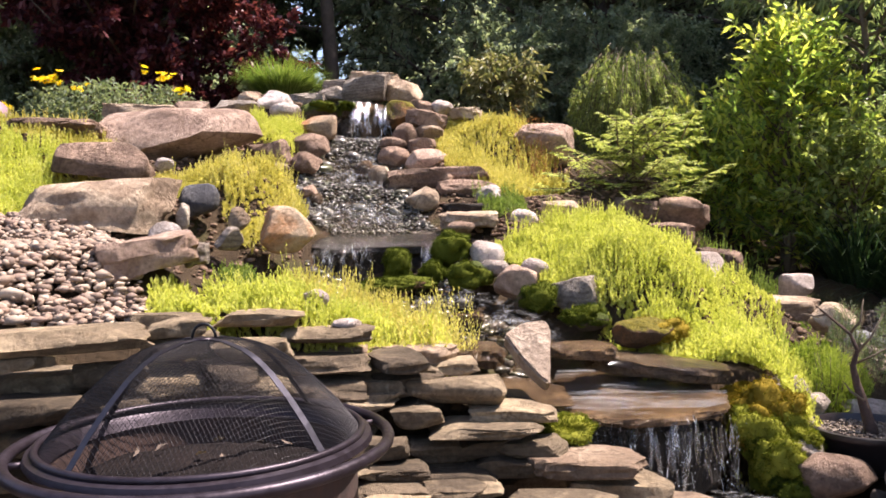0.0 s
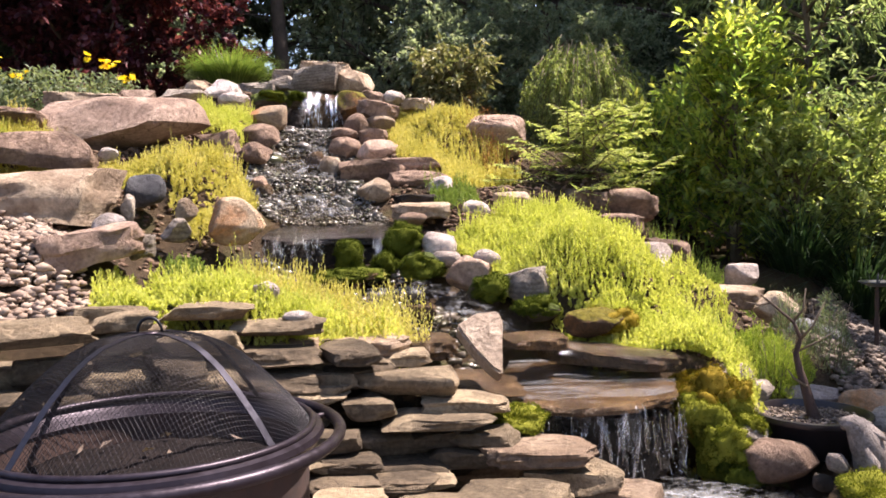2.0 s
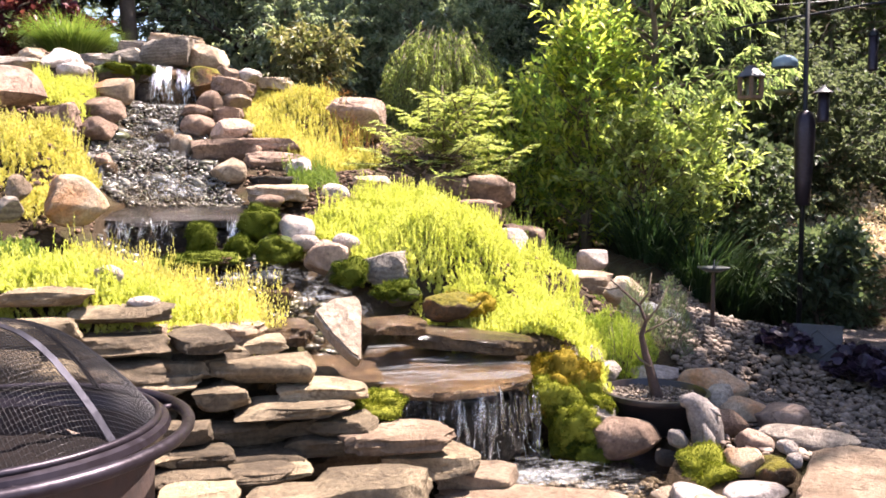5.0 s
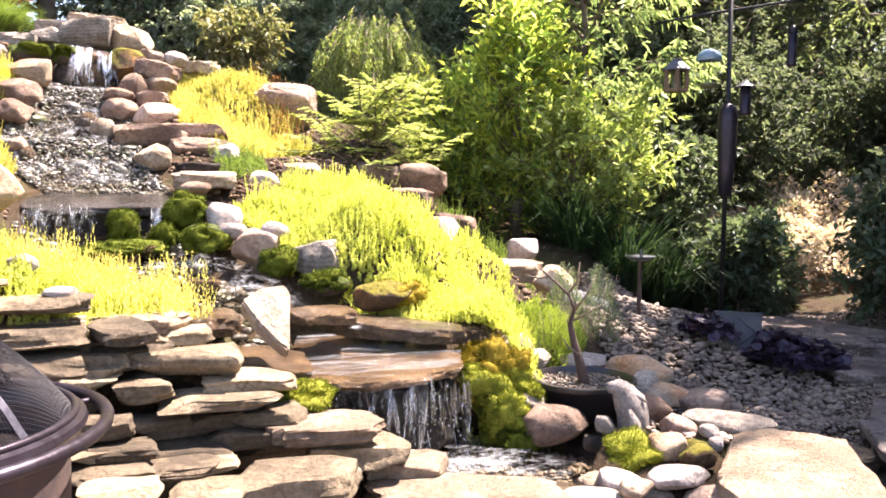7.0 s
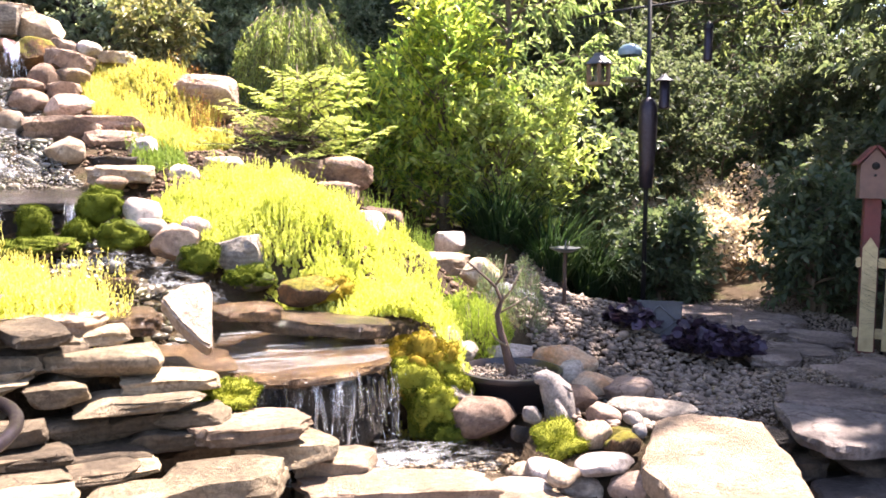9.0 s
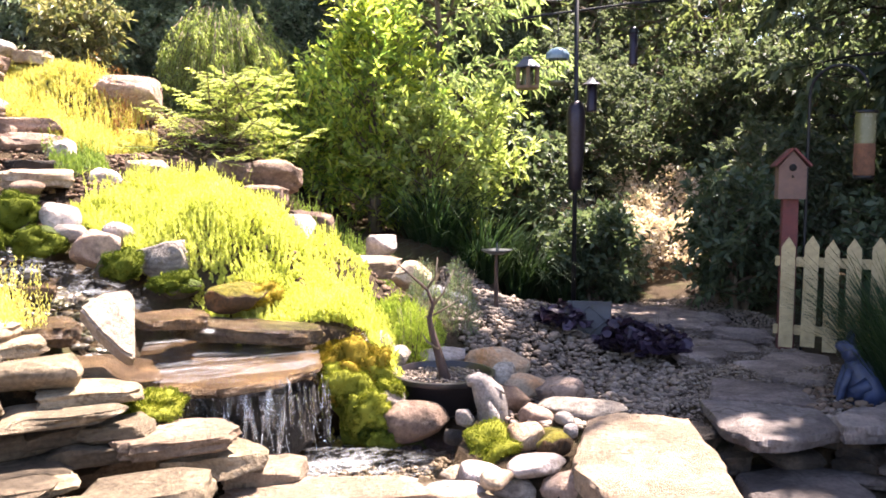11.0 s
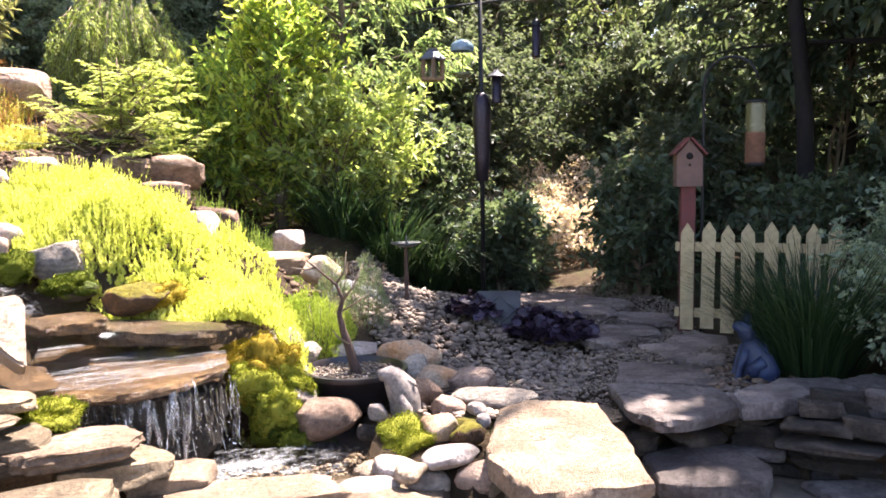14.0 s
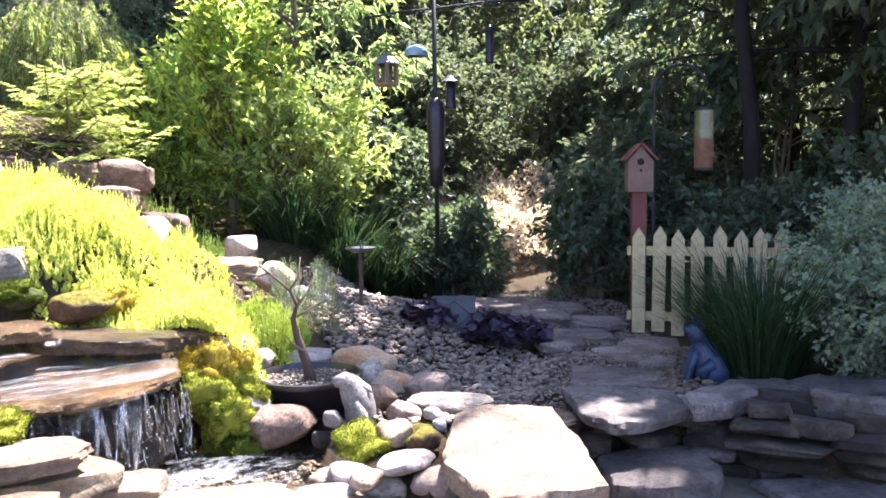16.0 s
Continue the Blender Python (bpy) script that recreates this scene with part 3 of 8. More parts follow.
gx, gy = axis(-3.5, 6.0, 0.06, 160), axis(1.0, 8.0, 0.06, 160)
X, Y = np.meshgrid(gx, gy)
Zg = land(X, Y)
V = np.stack([X, Y, Zg], -1).reshape(-1, 3)
i = np.arange(len(gy) - 1)[:, None] * len(gx) + np.arange(len(gx) - 1)
quads = np.stack([i, i + 1, i + 1 + len(gx), i + len(gx)], -1).reshape(-1, 4)
ground = new("ground", big_mesh("ground", V, quads, EARTH, True))
tagged(ground, "dark garden soil on a slope above a level terrace", "ground", kind="structure")

# ---- stones ----
STONE_WORDS = {
    "tan": "weathered tan sandstone", "grey": "weathered grey layered", "brown": "reddish brown river", "white": "pale cream river",
    "rust": "rust-stained orange and cream", "dark": "dark lichened", "blue": "smooth blue-grey", "pink": "pinkish brown",
    "wet": "dark wet", "mossy": "dark green moss-covered", "mossrust": "rusty brown mossy", "slab": "broad sunlit buff"}
STONE_KIND = {"r": ("cobble", "rounded cobble bedded in the garden slope"), "a": ("boulder", "angular boulder lying on the garden slope"),
              "s": ("flat_stone", "flat split stone laid on the garden slope"), "b": ("flat_stone", "blocky split stone laid on the garden slope"),
              "u": ("boulder", "rugged undercut boulder on the garden slope")}
count = 0


def stone(colour, shape, at, size, yaw, roll=0):
    global count
    count += 1
    big = max(size) > 0.42
    V, Fc = rock_shape(shape, size, 100 + count, 4 if big or shape != "r" or max(size) > 0.2 else 3)
    me = big_mesh("rock", V, Fc, STONE[colour], True)
    if shape != "r":
        me.set_sharp_from_angle(angle=radians(32))
    name, words = STONE_KIND[shape]
    ob = thing(name, pose(*at, 0, roll, yaw), STONE_WORDS[colour] + " " + words, "stone", "stones of the rock garden", me=me)
    return ob


dry_wall = thing("retaining_wall", (0, 2.4, 0), "dry-stacked wall of flat tan fieldstones below the rock garden", "stone wall", kind="structure")


def wall_stone(colour, shape, at, size, yaw, roll=0):
    global count
    count += 1
    V, Fc = rock_shape(shape, size, 300 + count, 4)
    me = big_mesh("wall_rock", V, Fc, STONE[colour], True)
    me.set_sharp_from_angle(angle=radians(32))
    ob = part("stone", me, dry_wall)
    ob.matrix_basis = pose(0, -2.4, 0) @ pose(*at, 0, roll, yaw)
    return ob


# courses of smaller stones that fill the dry wall from the terrace up
wr = np.random.default_rng(11)


ex, ey = np.array(EDGE_X), np.array(EDGE_Y)
run = np.concatenate([[0], np.cumsum(np.hypot(np.diff(ex), np.diff(ey)))])


def courses(x0, x1, top, inset, first, tones):
    """Stones laid in rows along the terrace edge between two places."""
    s0, s1 = np.interp((x0, x1), ex, run)
    z = first
    while z < top:
        h = wr.uniform(0.045, 0.085)
        s = s0 + wr.uniform(-0.15, 0)
        while s < s1:
            w = wr.uniform(0.15, 0.40)
            m = s + w / 2
            x, y = np.interp(m, run, ex), np.interp(m, run, ey)
            dx, dy = np.interp(m + 0.08, run, ex) - np.interp(m - 0.08, run, ex), np.interp(m + 0.08, run, ey) - np.interp(m - 0.08, run, ey)
            k = inset + wr.uniform(-0.02, 0.05) + (0.15 * (top - z) if x < 0.5 else 0.05 * z)
            n = math.hypot(dx, dy)
            wall_stone(tones[int(wr.integers(len(tones)))], "b", (x - dy / n * k, y + dx / n * k, z + h / 2), (w * 0.99, wr.uniform(0.20, 0.28), h * 1.02), math.degrees(math.atan2(dy, dx)) + wr.uniform(-6, 6), wr.uniform(-1.5, 1.5))
            s += w
        z += h


# the low courses are mostly the shaded copy of the wall stone
courses(-2.3, -0.15, 0.66, 0.09, 0.0, ("wallshade", "wallshade", "wall"))
courses(-0.15, 0.22, 0.38, 0.06, 0.0, ("wallshade", "wallshade", "wall"))
courses(0.22, 0.46, 0.18, 0.06, 0.0, ("wallshade", "wallshade", "wall"))
courses(0.6, 1.35, 0.06, 0.0, -0.02, ("wallshade", "wall"))
# dark tone here paints in the shadowed gap under the path slab
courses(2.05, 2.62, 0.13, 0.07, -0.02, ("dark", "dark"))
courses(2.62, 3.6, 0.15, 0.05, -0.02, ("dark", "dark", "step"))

# hill
stone("pink", "a", (-1.59, 4.94, 1.61), (0.99, 0.60, 0.37), 18)
stone("tan", "s", (-1.99, 5.50, 1.83), (0.54, 0.42, 0.13), 20)
stone("pink", "a", (-1.69, 5.60, 1.87), (0.27, 0.21, 0.13), 17)
stone("grey", "a", (-1.45, 5.78, 1.90), (0.33, 0.23, 0.12), 14)
stone("tan", "r", (-1.40, 6.08, 2.01), (0.22, 0.17, 0.13), 13)
stone("white", "a", (-1.23, 6.08, 2.00), (0.27, 0.21, 0.16), 11)
stone("white", "r", (-1.13, 5.94, 1.91), (0.23, 0.17, 0.11), 11)
stone("grey", "s", (-1.05, 6.43, 2.05), (0.34, 0.26, 0.10), 9)
stone("brown", "u", (-2.17, 4.60, 1.63), (0.56, 0.32, 0.15), 25)
stone("brown", "a", (-1.73, 4.19, 1.42), (0.49, 0.33, 0.21), 22)
stone("white", "r", (-1.47, 4.33, 1.42), (0.10, 0.08, 0.07), 19)
stone("brown", "s", (-1.09, 5.14, 1.53), (0.28, 0.21, 0.17), 12, -15)
stone("tan", "b", (-1.47, 3.52, 1.18), (0.68, 0.38, 0.25), 23)
stone("blue", "r", (-1.11, 3.73, 1.21), (0.18, 0.16, 0.15), 17)
stone("grey", "r", (-1.13, 3.55, 1.13), (0.06, 0.09, 0.13), 18)
stone("white", "r", (-1.12, 3.29, 1.06), (0.13, 0.10, 0.11), 19)
stone("dark", "r", (-1.10, 4.28, 1.36), (0.08, 0.07, 0.08), 14)
stone("tan", "a", (-0.99, 4.49, 1.37), (0.30, 0.20, 0.12), 12)
stone("pink", "s", (-1.07, 2.94, 0.99), (0.37, 0.32, 0.16), 20, -12)
stone("grey", "s", (-0.90, 2.98, 0.99), (0.09, 0.07, 0.10), 17)
stone("grey", "a", (-0.87, 3.31, 1.04), (0.12, 0.09, 0.10), 15)
stone("tan", "r", (-0.90, 3.61, 1.12), (0.10, 0.08, 0.11), 14)
stone("rust", "r", (-0.71, 3.73, 1.07), (0.25, 0.19, 0.22), 11)
stone("white", "r", (-0.45, 2.79, 0.84), (0.11, 0.09, 0.07), 9)
stone("white", "r", (-0.32, 2.65, 0.77), (0.10, 0.09, 0.04), 7)

# crest
stone("tan", "s", (-0.55, 6.81, 2.27), (0.43, 0.33, 0.10), 5)
stone("grey", "b", (-0.60, 6.54, 2.14), (0.41, 0.27, 0.21), 5, -7)
stone("tan", "a", (-0.30, 6.55, 2.12), (0.30, 0.22, 0.21), 3, 8)
stone("grey", "s", (-0.84, 6.70, 2.19), (0.27, 0.20, 0.12), 7)
stone("grey", "b", (-0.86, 6.49, 2.10), (0.26, 0.18, 0.13), 8, -14)
stone("mossy", "r", (-0.93, 6.18, 1.93), (0.26, 0.20, 0.13), 9)
stone("mossy", "a", (-0.73, 6.24, 1.95), (0.19, 0.14, 0.13), 7)
stone("dark", "a", (-0.74, 6.30, 1.81), (0.15, 0.17, 0.24), 7)
stone("wet", "a", (-0.55, 6.43, 1.87), (0.33, 0.23, 0.33), 5)
stone("mossrust", "a", (-0.31, 6.29, 1.91), (0.31, 0.21, 0.23), 3)
stone("brown", "a", (-0.16, 6.34, 1.96), (0.20, 0.15, 0.15), 1)
stone("white", "r", (-0.00, 6.33, 1.97), (0.18, 0.13, 0.12), -0)
stone("brown", "s", (-0.12, 6.06, 1.84), (0.32, 0.24, 0.14), 1, 8)
stone("brown", "r", (-0.27, 5.93, 1.73), (0.19, 0.16, 0.16), 3)
stone("tan", "r", (-0.10, 5.99, 1.74), (0.22, 0.17, 0.12), 1)
stone("tan", "s", (0.17, 6.41, 1.93), (0.30, 0.23, 0.11), -2)
stone("tan", "r", (0.40, 6.11, 1.79), (0.13, 0.10, 0.11), -4)
stone("pink", "u", (0.72, 5.93, 1.64), (0.46, 0.31, 0.32), -7)

# stream
stone("rust", "a", (-0.87, 5.74, 1.76), (0.27, 0.21, 0.18), 9)
stone("brown", "r", (-0.88, 5.44, 1.60), (0.27, 0.23, 0.19), 9)
stone("brown", "r", (-0.86, 5.17, 1.48), (0.21, 0.18, 0.14), 9)
stone("wet", "r", (-0.91, 5.25, 1.40), (0.11, 0.10, 0.10), 10)
stone("brown", "r", (-0.79, 4.86, 1.28), (0.10, 0.09, 0.09), 9)
stone("wet", "r", (-0.76, 4.86, 1.23), (0.09, 0.08, 0.09), 9)
stone("brown", "r", (-0.34, 5.64, 1.53), (0.22, 0.19, 0.18), 3)
stone("brown", "r", (-0.35, 5.79, 1.64), (0.21, 0.18, 0.11), 3)
stone("pink", "r", (-0.11, 5.56, 1.51), (0.30, 0.23, 0.16), 1)
stone("brown", "s", (-0.15, 5.79, 1.63), (0.21, 0.16, 0.12), 1)
stone("wet", "r", (-0.51, 5.41, 1.42), (0.13, 0.12, 0.17), 5)
stone("tan", "r", (-0.41, 5.32, 1.39), (0.15, 0.13, 0.15), 4)
stone("brown", "b", (-0.15, 5.27, 1.35), (0.43, 0.29, 0.17), 2)
stone("brown", "b", (0.05, 5.38, 1.39), (0.55, 0.32, 0.12), -1)
stone("brown", "u", (0.14, 5.16, 1.26), (0.43, 0.25, 0.20), -2)
stone("white", "r", (0.28, 5.02, 1.25), (0.16, 0.11, 0.14), -3)
stone("tan", "r", (-0.13, 4.94, 1.23), (0.21, 0.18, 0.16), 1)
stone("dark", "s", (0.14, 4.90, 1.17), (0.33, 0.22, 0.07), -2)
stone("tan", "s", (0.14, 4.66, 1.10), (0.34, 0.26, 0.11), -2)
stone("brown", "r", (0.09, 4.43, 1.06), (0.16, 0.14, 0.08), -1)
stone("white", "r", (0.46, 4.71, 1.11), (0.17, 0.13, 0.11), -6)
stone("tan", "a", (0.70, 4.79, 1.14), (0.26, 0.17, 0.14), -8)
stone("mossy", "r", (0.05, 4.27, 0.94), (0.20, 0.17, 0.17), -0)
stone("white", "r", (0.22, 4.19, 0.93), (0.18, 0.16, 0.14), -2)
stone("mossy", "r", (0.12, 4.06, 0.82), (0.20, 0.16, 0.16), -0)
stone("white", "r", (0.25, 4.06, 0.86), (0.15, 0.12, 0.09), -2)
stone("pink", "r", (0.34, 3.92, 0.80), (0.21, 0.16, 0.18), -4)
stone("white", "r", (0.44, 4.00, 0.85), (0.14, 0.11, 0.13), -6)
stone("mossy", "a", (0.39, 3.71, 0.73), (0.16, 0.14, 0.13), -6)
stone("grey", "a", (0.62, 3.72, 0.74), (0.36, 0.26, 0.22), -9)
stone("mossy", "r", (0.63, 3.53, 0.66), (0.16, 0.13, 0.09), -10)
stone("mossrust", "r", (0.81, 3.35, 0.63), (0.25, 0.17, 0.13), -14)
stone("dark", "a", (-0.23, 4.22, 0.83), (0.13, 0.10, 0.14), 3)
stone("wet", "s", (-0.19, 4.04, 0.79), (0.26, 0.18, 0.05), 3)
stone("wet", "s", (0.10, 3.53, 0.67), (0.14, 0.11, 0.06), -2)

# rightbank
stone("brown", "b", (1.22, 5.17, 1.16), (0.30, 0.23, 0.15), -13)
stone("brown", "u", (1.45, 5.06, 1.12), (0.37, 0.25, 0.22), -16)
stone("brown", "s", (1.35, 4.87, 1.00), (0.28, 0.21, 0.15), -16)
stone("white", "a", (1.43, 4.60, 0.81), (0.27, 0.21, 0.20), -17)
stone("brown", "s", (1.69, 5.03, 0.79), (0.28, 0.19, 0.26), -19)
stone("white", "a", (2.01, 4.68, 0.69), (0.19, 0.15, 0.17), -23)
stone("tan", "s", (1.85, 4.47, 0.60), (0.39, 0.30, 0.13), -23)
stone("pink", "r", (1.67, 4.08, 0.46), (0.27, 0.21, 0.19), -22)
stone("tan", "r", (1.97, 4.16, 0.56), (0.23, 0.17, 0.20), -25)
stone("blue", "r", (2.06, 4.00, 0.44), (0.21, 0.16, 0.19), -27)
stone("blue", "r", (2.11, 3.86, 0.42), (0.16, 0.14, 0.19), -29)
stone("pink", "a", (1.48, 3.44, 0.32), (0.16, 0.13, 0.17), -23)
stone("grey", "r", (2.42, 4.03, 0.34), (0.20, 0.15, 0.11), -31)
stone("grey", "r", (1.52, 3.69, 0.39), (0.17, 0.13, 0.10), -22)
stone("tan", "r", (1.70, 4.26, 0.51), (0.12, 0.09, 0.09), -22)
stone("brown", "r", (1.61, 4.52, 0.58), (0.18, 0.14, 0.10), -20)

# pond
stone("brown", "r", (1.34, 2.81, 0.19), (0.27, 0.19, 0.16), -26)
stone("grey", "r", (1.34, 3.12, 0.29), (0.14, 0.12, 0.12), -23)
stone("grey", "r", (1.28, 2.92, 0.27), (0.14, 0.12, 0.07), -24)
stone("white", "r", (1.74, 3.38, 0.29), (0.24, 0.16, 0.11), -28)
stone("rust", "r", (1.92, 3.17, 0.29), (0.30, 0.20, 0.14), -31)
stone("grey", "r", (1.83, 2.97, 0.28), (0.13, 0.12, 0.12), -32)
stone("rust", "r", (1.88, 2.88, 0.26), (0.18, 0.14, 0.10), -33)
stone("brown", "r", (1.70, 2.72, 0.26), (0.17, 0.13, 0.10), -32)
stone("pink", "r", (1.97, 2.77, 0.25), (0.22, 0.14, 0.12), -36)
stone("grey", "r", (1.87, 2.48, 0.25), (0.33, 0.19, 0.09), -38)
stone("pink", "r", (1.69, 2.52, 0.24), (0.13, 0.10, 0.10), -34)
stone("rust", "r", (1.58, 2.41, 0.22), (0.14, 0.11, 0.10), -34)
stone("mossrust", "r", (1.61, 2.29, 0.22), (0.12, 0.10, 0.08), -36)
stone("white", "r", (1.71, 2.37, 0.27), (0.07, 0.06, 0.05), -36)
stone("white", "r", (1.67, 2.28, 0.26), (0.05, 0.05, 0.05), -37)
stone("white", "r", (1.48, 2.20, 0.19), (0.19, 0.15, 0.07), -34)
stone("tan", "r", (1.34, 2.21, 0.17), (0.11, 0.10, 0.06), -32)
stone("white", "r", (1.23, 2.28, 0.13), (0.19, 0.13, 0.04), -29)
stone("white", "r", (1.44, 2.60, 0.25), (0.07, 0.06, 0.07), -29)
stone("dark", "r", (1.41, 2.62, 0.18), (0.08, 0.07, 0.06), -29)
stone("grey", "r", (1.36, 3.24, 0.40), (0.17, 0.13, 0.13), -20)
stone("pink", "r", (1.30, 3.06, 0.30), (0.13, 0.11, 0.10), 10)
stone("grey", "a", (1.46, 3.24, 0.33), (0.14, 0.12, 0.13), 30)
stone("white", "r", (1.37, 2.35, 0.13), (0.15, 0.13, 0.10), -20)
stone("tan", "r", (1.33, 2.46, 0.10), (0.13, 0.12, 0.08), 10)
stone("grey", "r", (1.42, 2.24, 0.11), (0.15, 0.12, 0.09), -40)
stone("pink", "r", (1.54, 2.12, 0.13), (0.17, 0.13, 0.12), -30)
stone("mossrust", "r", (1.66, 2.36, 0.19), (0.13, 0.11, 0.12), -36)

# the stones of the dry wall that stand out
wall_stone("wall", "b", (-0.21, 2.73, 0.61), (0.35, 0.24, 0.06), 5)
wall_stone("wall", "b", (0.01, 2.76, 0.61), (0.21, 0.16, 0.05), 0)
wall_stone("wall", "b", (-0.22, 2.59, 0.58), (0.19, 0.15, 0.05), 5)
wall_stone("wall", "b", (0.03, 2.61, 0.56), (0.34, 0.20, 0.09), -0)
wall_stone("wall", "b", (-0.25, 2.53, 0.54), (0.23, 0.13, 0.07), 6)
wall_stone("wall", "b", (-0.09, 2.51, 0.50), (0.17, 0.11, 0.06), 3)
wall_stone("wall", "b", (0.12, 2.51, 0.46), (0.36, 0.21, 0.04), -2)
wall_stone("wall", "b", (0.21, 2.60, 0.49), (0.29, 0.19, 0.05), -4)
wall_stone("wall", "b", (0.26, 2.51, 0.40), (0.23, 0.15, 0.05), -6, -6)
wall_stone("slab", "s", (0.43, 2.48, 0.36), (0.36, 0.24, 0.06), -10)
wall_stone("wall", "b", (0.52, 2.48, 0.28), (0.34, 0.20, 0.08), -12)
wall_stone("wall", "b", (0.30, 2.25, 0.29), (0.39, 0.24, 0.08), -7)
wall_stone("slab", "s", (0.69, 2.52, 0.20), (0.28, 0.19, 0.07), -15)
wall_stone("slab", "s", (0.83, 2.33, 0.17), (0.64, 0.24, 0.05), -20)
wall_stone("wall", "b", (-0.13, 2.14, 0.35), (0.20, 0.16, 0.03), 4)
wall_stone("wallshade", "b", (-0.16, 2.30, 0.34), (0.22, 0.17, 0.03), 4)
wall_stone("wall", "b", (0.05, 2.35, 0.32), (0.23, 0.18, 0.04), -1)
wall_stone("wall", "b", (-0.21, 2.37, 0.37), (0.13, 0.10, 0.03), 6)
wall_stone("wallshade", "b", (-0.05, 2.52, 0.40), (0.23, 0.15, 0.08), 2)
wall_stone("wallshade", "b", (0.12, 2.52, 0.40), (0.16, 0.11, 0.06), -2)
wall_stone("wallshade", "b", (0.18, 2.49, 0.35), (0.19, 0.13, 0.06), -4)
wall_stone("wallshade", "b", (-0.02, 2.47, 0.34), (0.34, 0.20, 0.03), 1)
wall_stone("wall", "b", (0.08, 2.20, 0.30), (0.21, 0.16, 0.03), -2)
wall_stone("wallshade", "b", (-0.02, 2.35, 0.33), (0.28, 0.19, 0.03), 1)
wall_stone("wallshade", "b", (-0.19, 2.42, 0.43), (0.16, 0.10, 0.06), 5)
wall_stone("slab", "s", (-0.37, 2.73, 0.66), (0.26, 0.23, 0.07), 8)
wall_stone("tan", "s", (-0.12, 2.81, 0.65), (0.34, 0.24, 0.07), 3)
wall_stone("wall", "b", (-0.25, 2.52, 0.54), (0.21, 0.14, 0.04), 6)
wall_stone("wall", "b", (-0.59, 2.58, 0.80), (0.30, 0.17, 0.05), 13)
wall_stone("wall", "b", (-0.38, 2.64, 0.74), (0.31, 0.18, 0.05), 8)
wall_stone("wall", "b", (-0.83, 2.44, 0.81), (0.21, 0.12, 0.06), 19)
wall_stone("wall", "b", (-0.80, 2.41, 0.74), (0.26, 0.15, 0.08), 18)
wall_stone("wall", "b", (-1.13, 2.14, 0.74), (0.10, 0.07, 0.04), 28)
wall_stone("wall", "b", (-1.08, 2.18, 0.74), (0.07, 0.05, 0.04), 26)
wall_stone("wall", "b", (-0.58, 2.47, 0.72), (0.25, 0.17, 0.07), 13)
wall_stone("wallshade", "b", (-1.11, 2.12, 0.62), (0.30, 0.17, 0.08), 28)
wall_stone("wallshade", "b", (-0.95, 2.30, 0.68), (0.21, 0.14, 0.07), 22)
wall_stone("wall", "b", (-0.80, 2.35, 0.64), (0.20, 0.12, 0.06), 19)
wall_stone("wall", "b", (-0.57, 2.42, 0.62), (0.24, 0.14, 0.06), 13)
wall_stone("wallshade", "b", (-0.58, 2.39, 0.56), (0.27, 0.16, 0.05), 14)
wall_stone("wallshade", "b", (-0.92, 2.27, 0.59), (0.21, 0.12, 0.06), 22)
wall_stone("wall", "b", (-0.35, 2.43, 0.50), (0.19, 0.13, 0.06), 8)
wall_stone("wallshade", "b", (-1.05, 2.13, 0.54), (0.18, 0.11, 0.05), 26)
wall_stone("wallshade", "b", (-0.15, 2.37, 0.37), (0.20, 0.12, 0.04), 4)
wall_stone("wall", "b", (-1.10, 2.22, 0.79), (0.58, 0.24, 0.07), 26)
wall_stone("wall", "b", (-0.78, 2.37, 0.80), (0.20, 0.10, 0.06), 18)
# right-hand wall stones, their shade put in with the dark colour
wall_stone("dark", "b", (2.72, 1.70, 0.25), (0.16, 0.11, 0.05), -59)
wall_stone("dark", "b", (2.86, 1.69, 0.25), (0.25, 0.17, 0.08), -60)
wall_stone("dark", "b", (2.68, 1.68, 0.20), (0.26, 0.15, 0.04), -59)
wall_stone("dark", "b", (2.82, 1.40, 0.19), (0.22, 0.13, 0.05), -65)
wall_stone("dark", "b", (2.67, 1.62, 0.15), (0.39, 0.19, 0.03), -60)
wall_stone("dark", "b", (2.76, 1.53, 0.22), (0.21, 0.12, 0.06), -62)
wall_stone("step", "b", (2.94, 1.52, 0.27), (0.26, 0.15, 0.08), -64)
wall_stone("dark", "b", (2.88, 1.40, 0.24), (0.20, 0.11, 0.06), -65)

# ---- plants ----


def unit(v):
    return v / (np.linalg.norm(v, axis=-1, keepdims=True) + 1e-9)


def leaf_quads(P, D, length, width, r, fold=0.25, droop=0.15, up=None):
    """Folded leaves, two triangles each, from foot P along D."""
    n = len(P)
    D = unit(D)
    length = np.broadcast_to(length, n)[:, None] if np.ndim(length) < 2 else length
    width = np.broadcast_to(width, n)[:, None] if np.ndim(width) < 2 else width
    ref = r.normal(size=(n, 3)) * 0.6 + (np.array([0, 0, 1.0]) if up is None else up)
    side = unit(np.cross(D, ref))
    top = np.cross(side, D)
    mid = P + D * length * 0.45
    tip = P + D * length - np.array([0, 0, 1.0]) * length * droop
    a = mid + side * width / 2 + top * width * fold
    c = mid - side * width / 2 + top * width * fold
    V = np.stack([P, a, tip, c], 1).reshape(-1, 3)
    k = np.arange(n)[:, None] * 4
    return V, np.concatenate([k + [0, 1, 2], k + [0, 2, 3]])


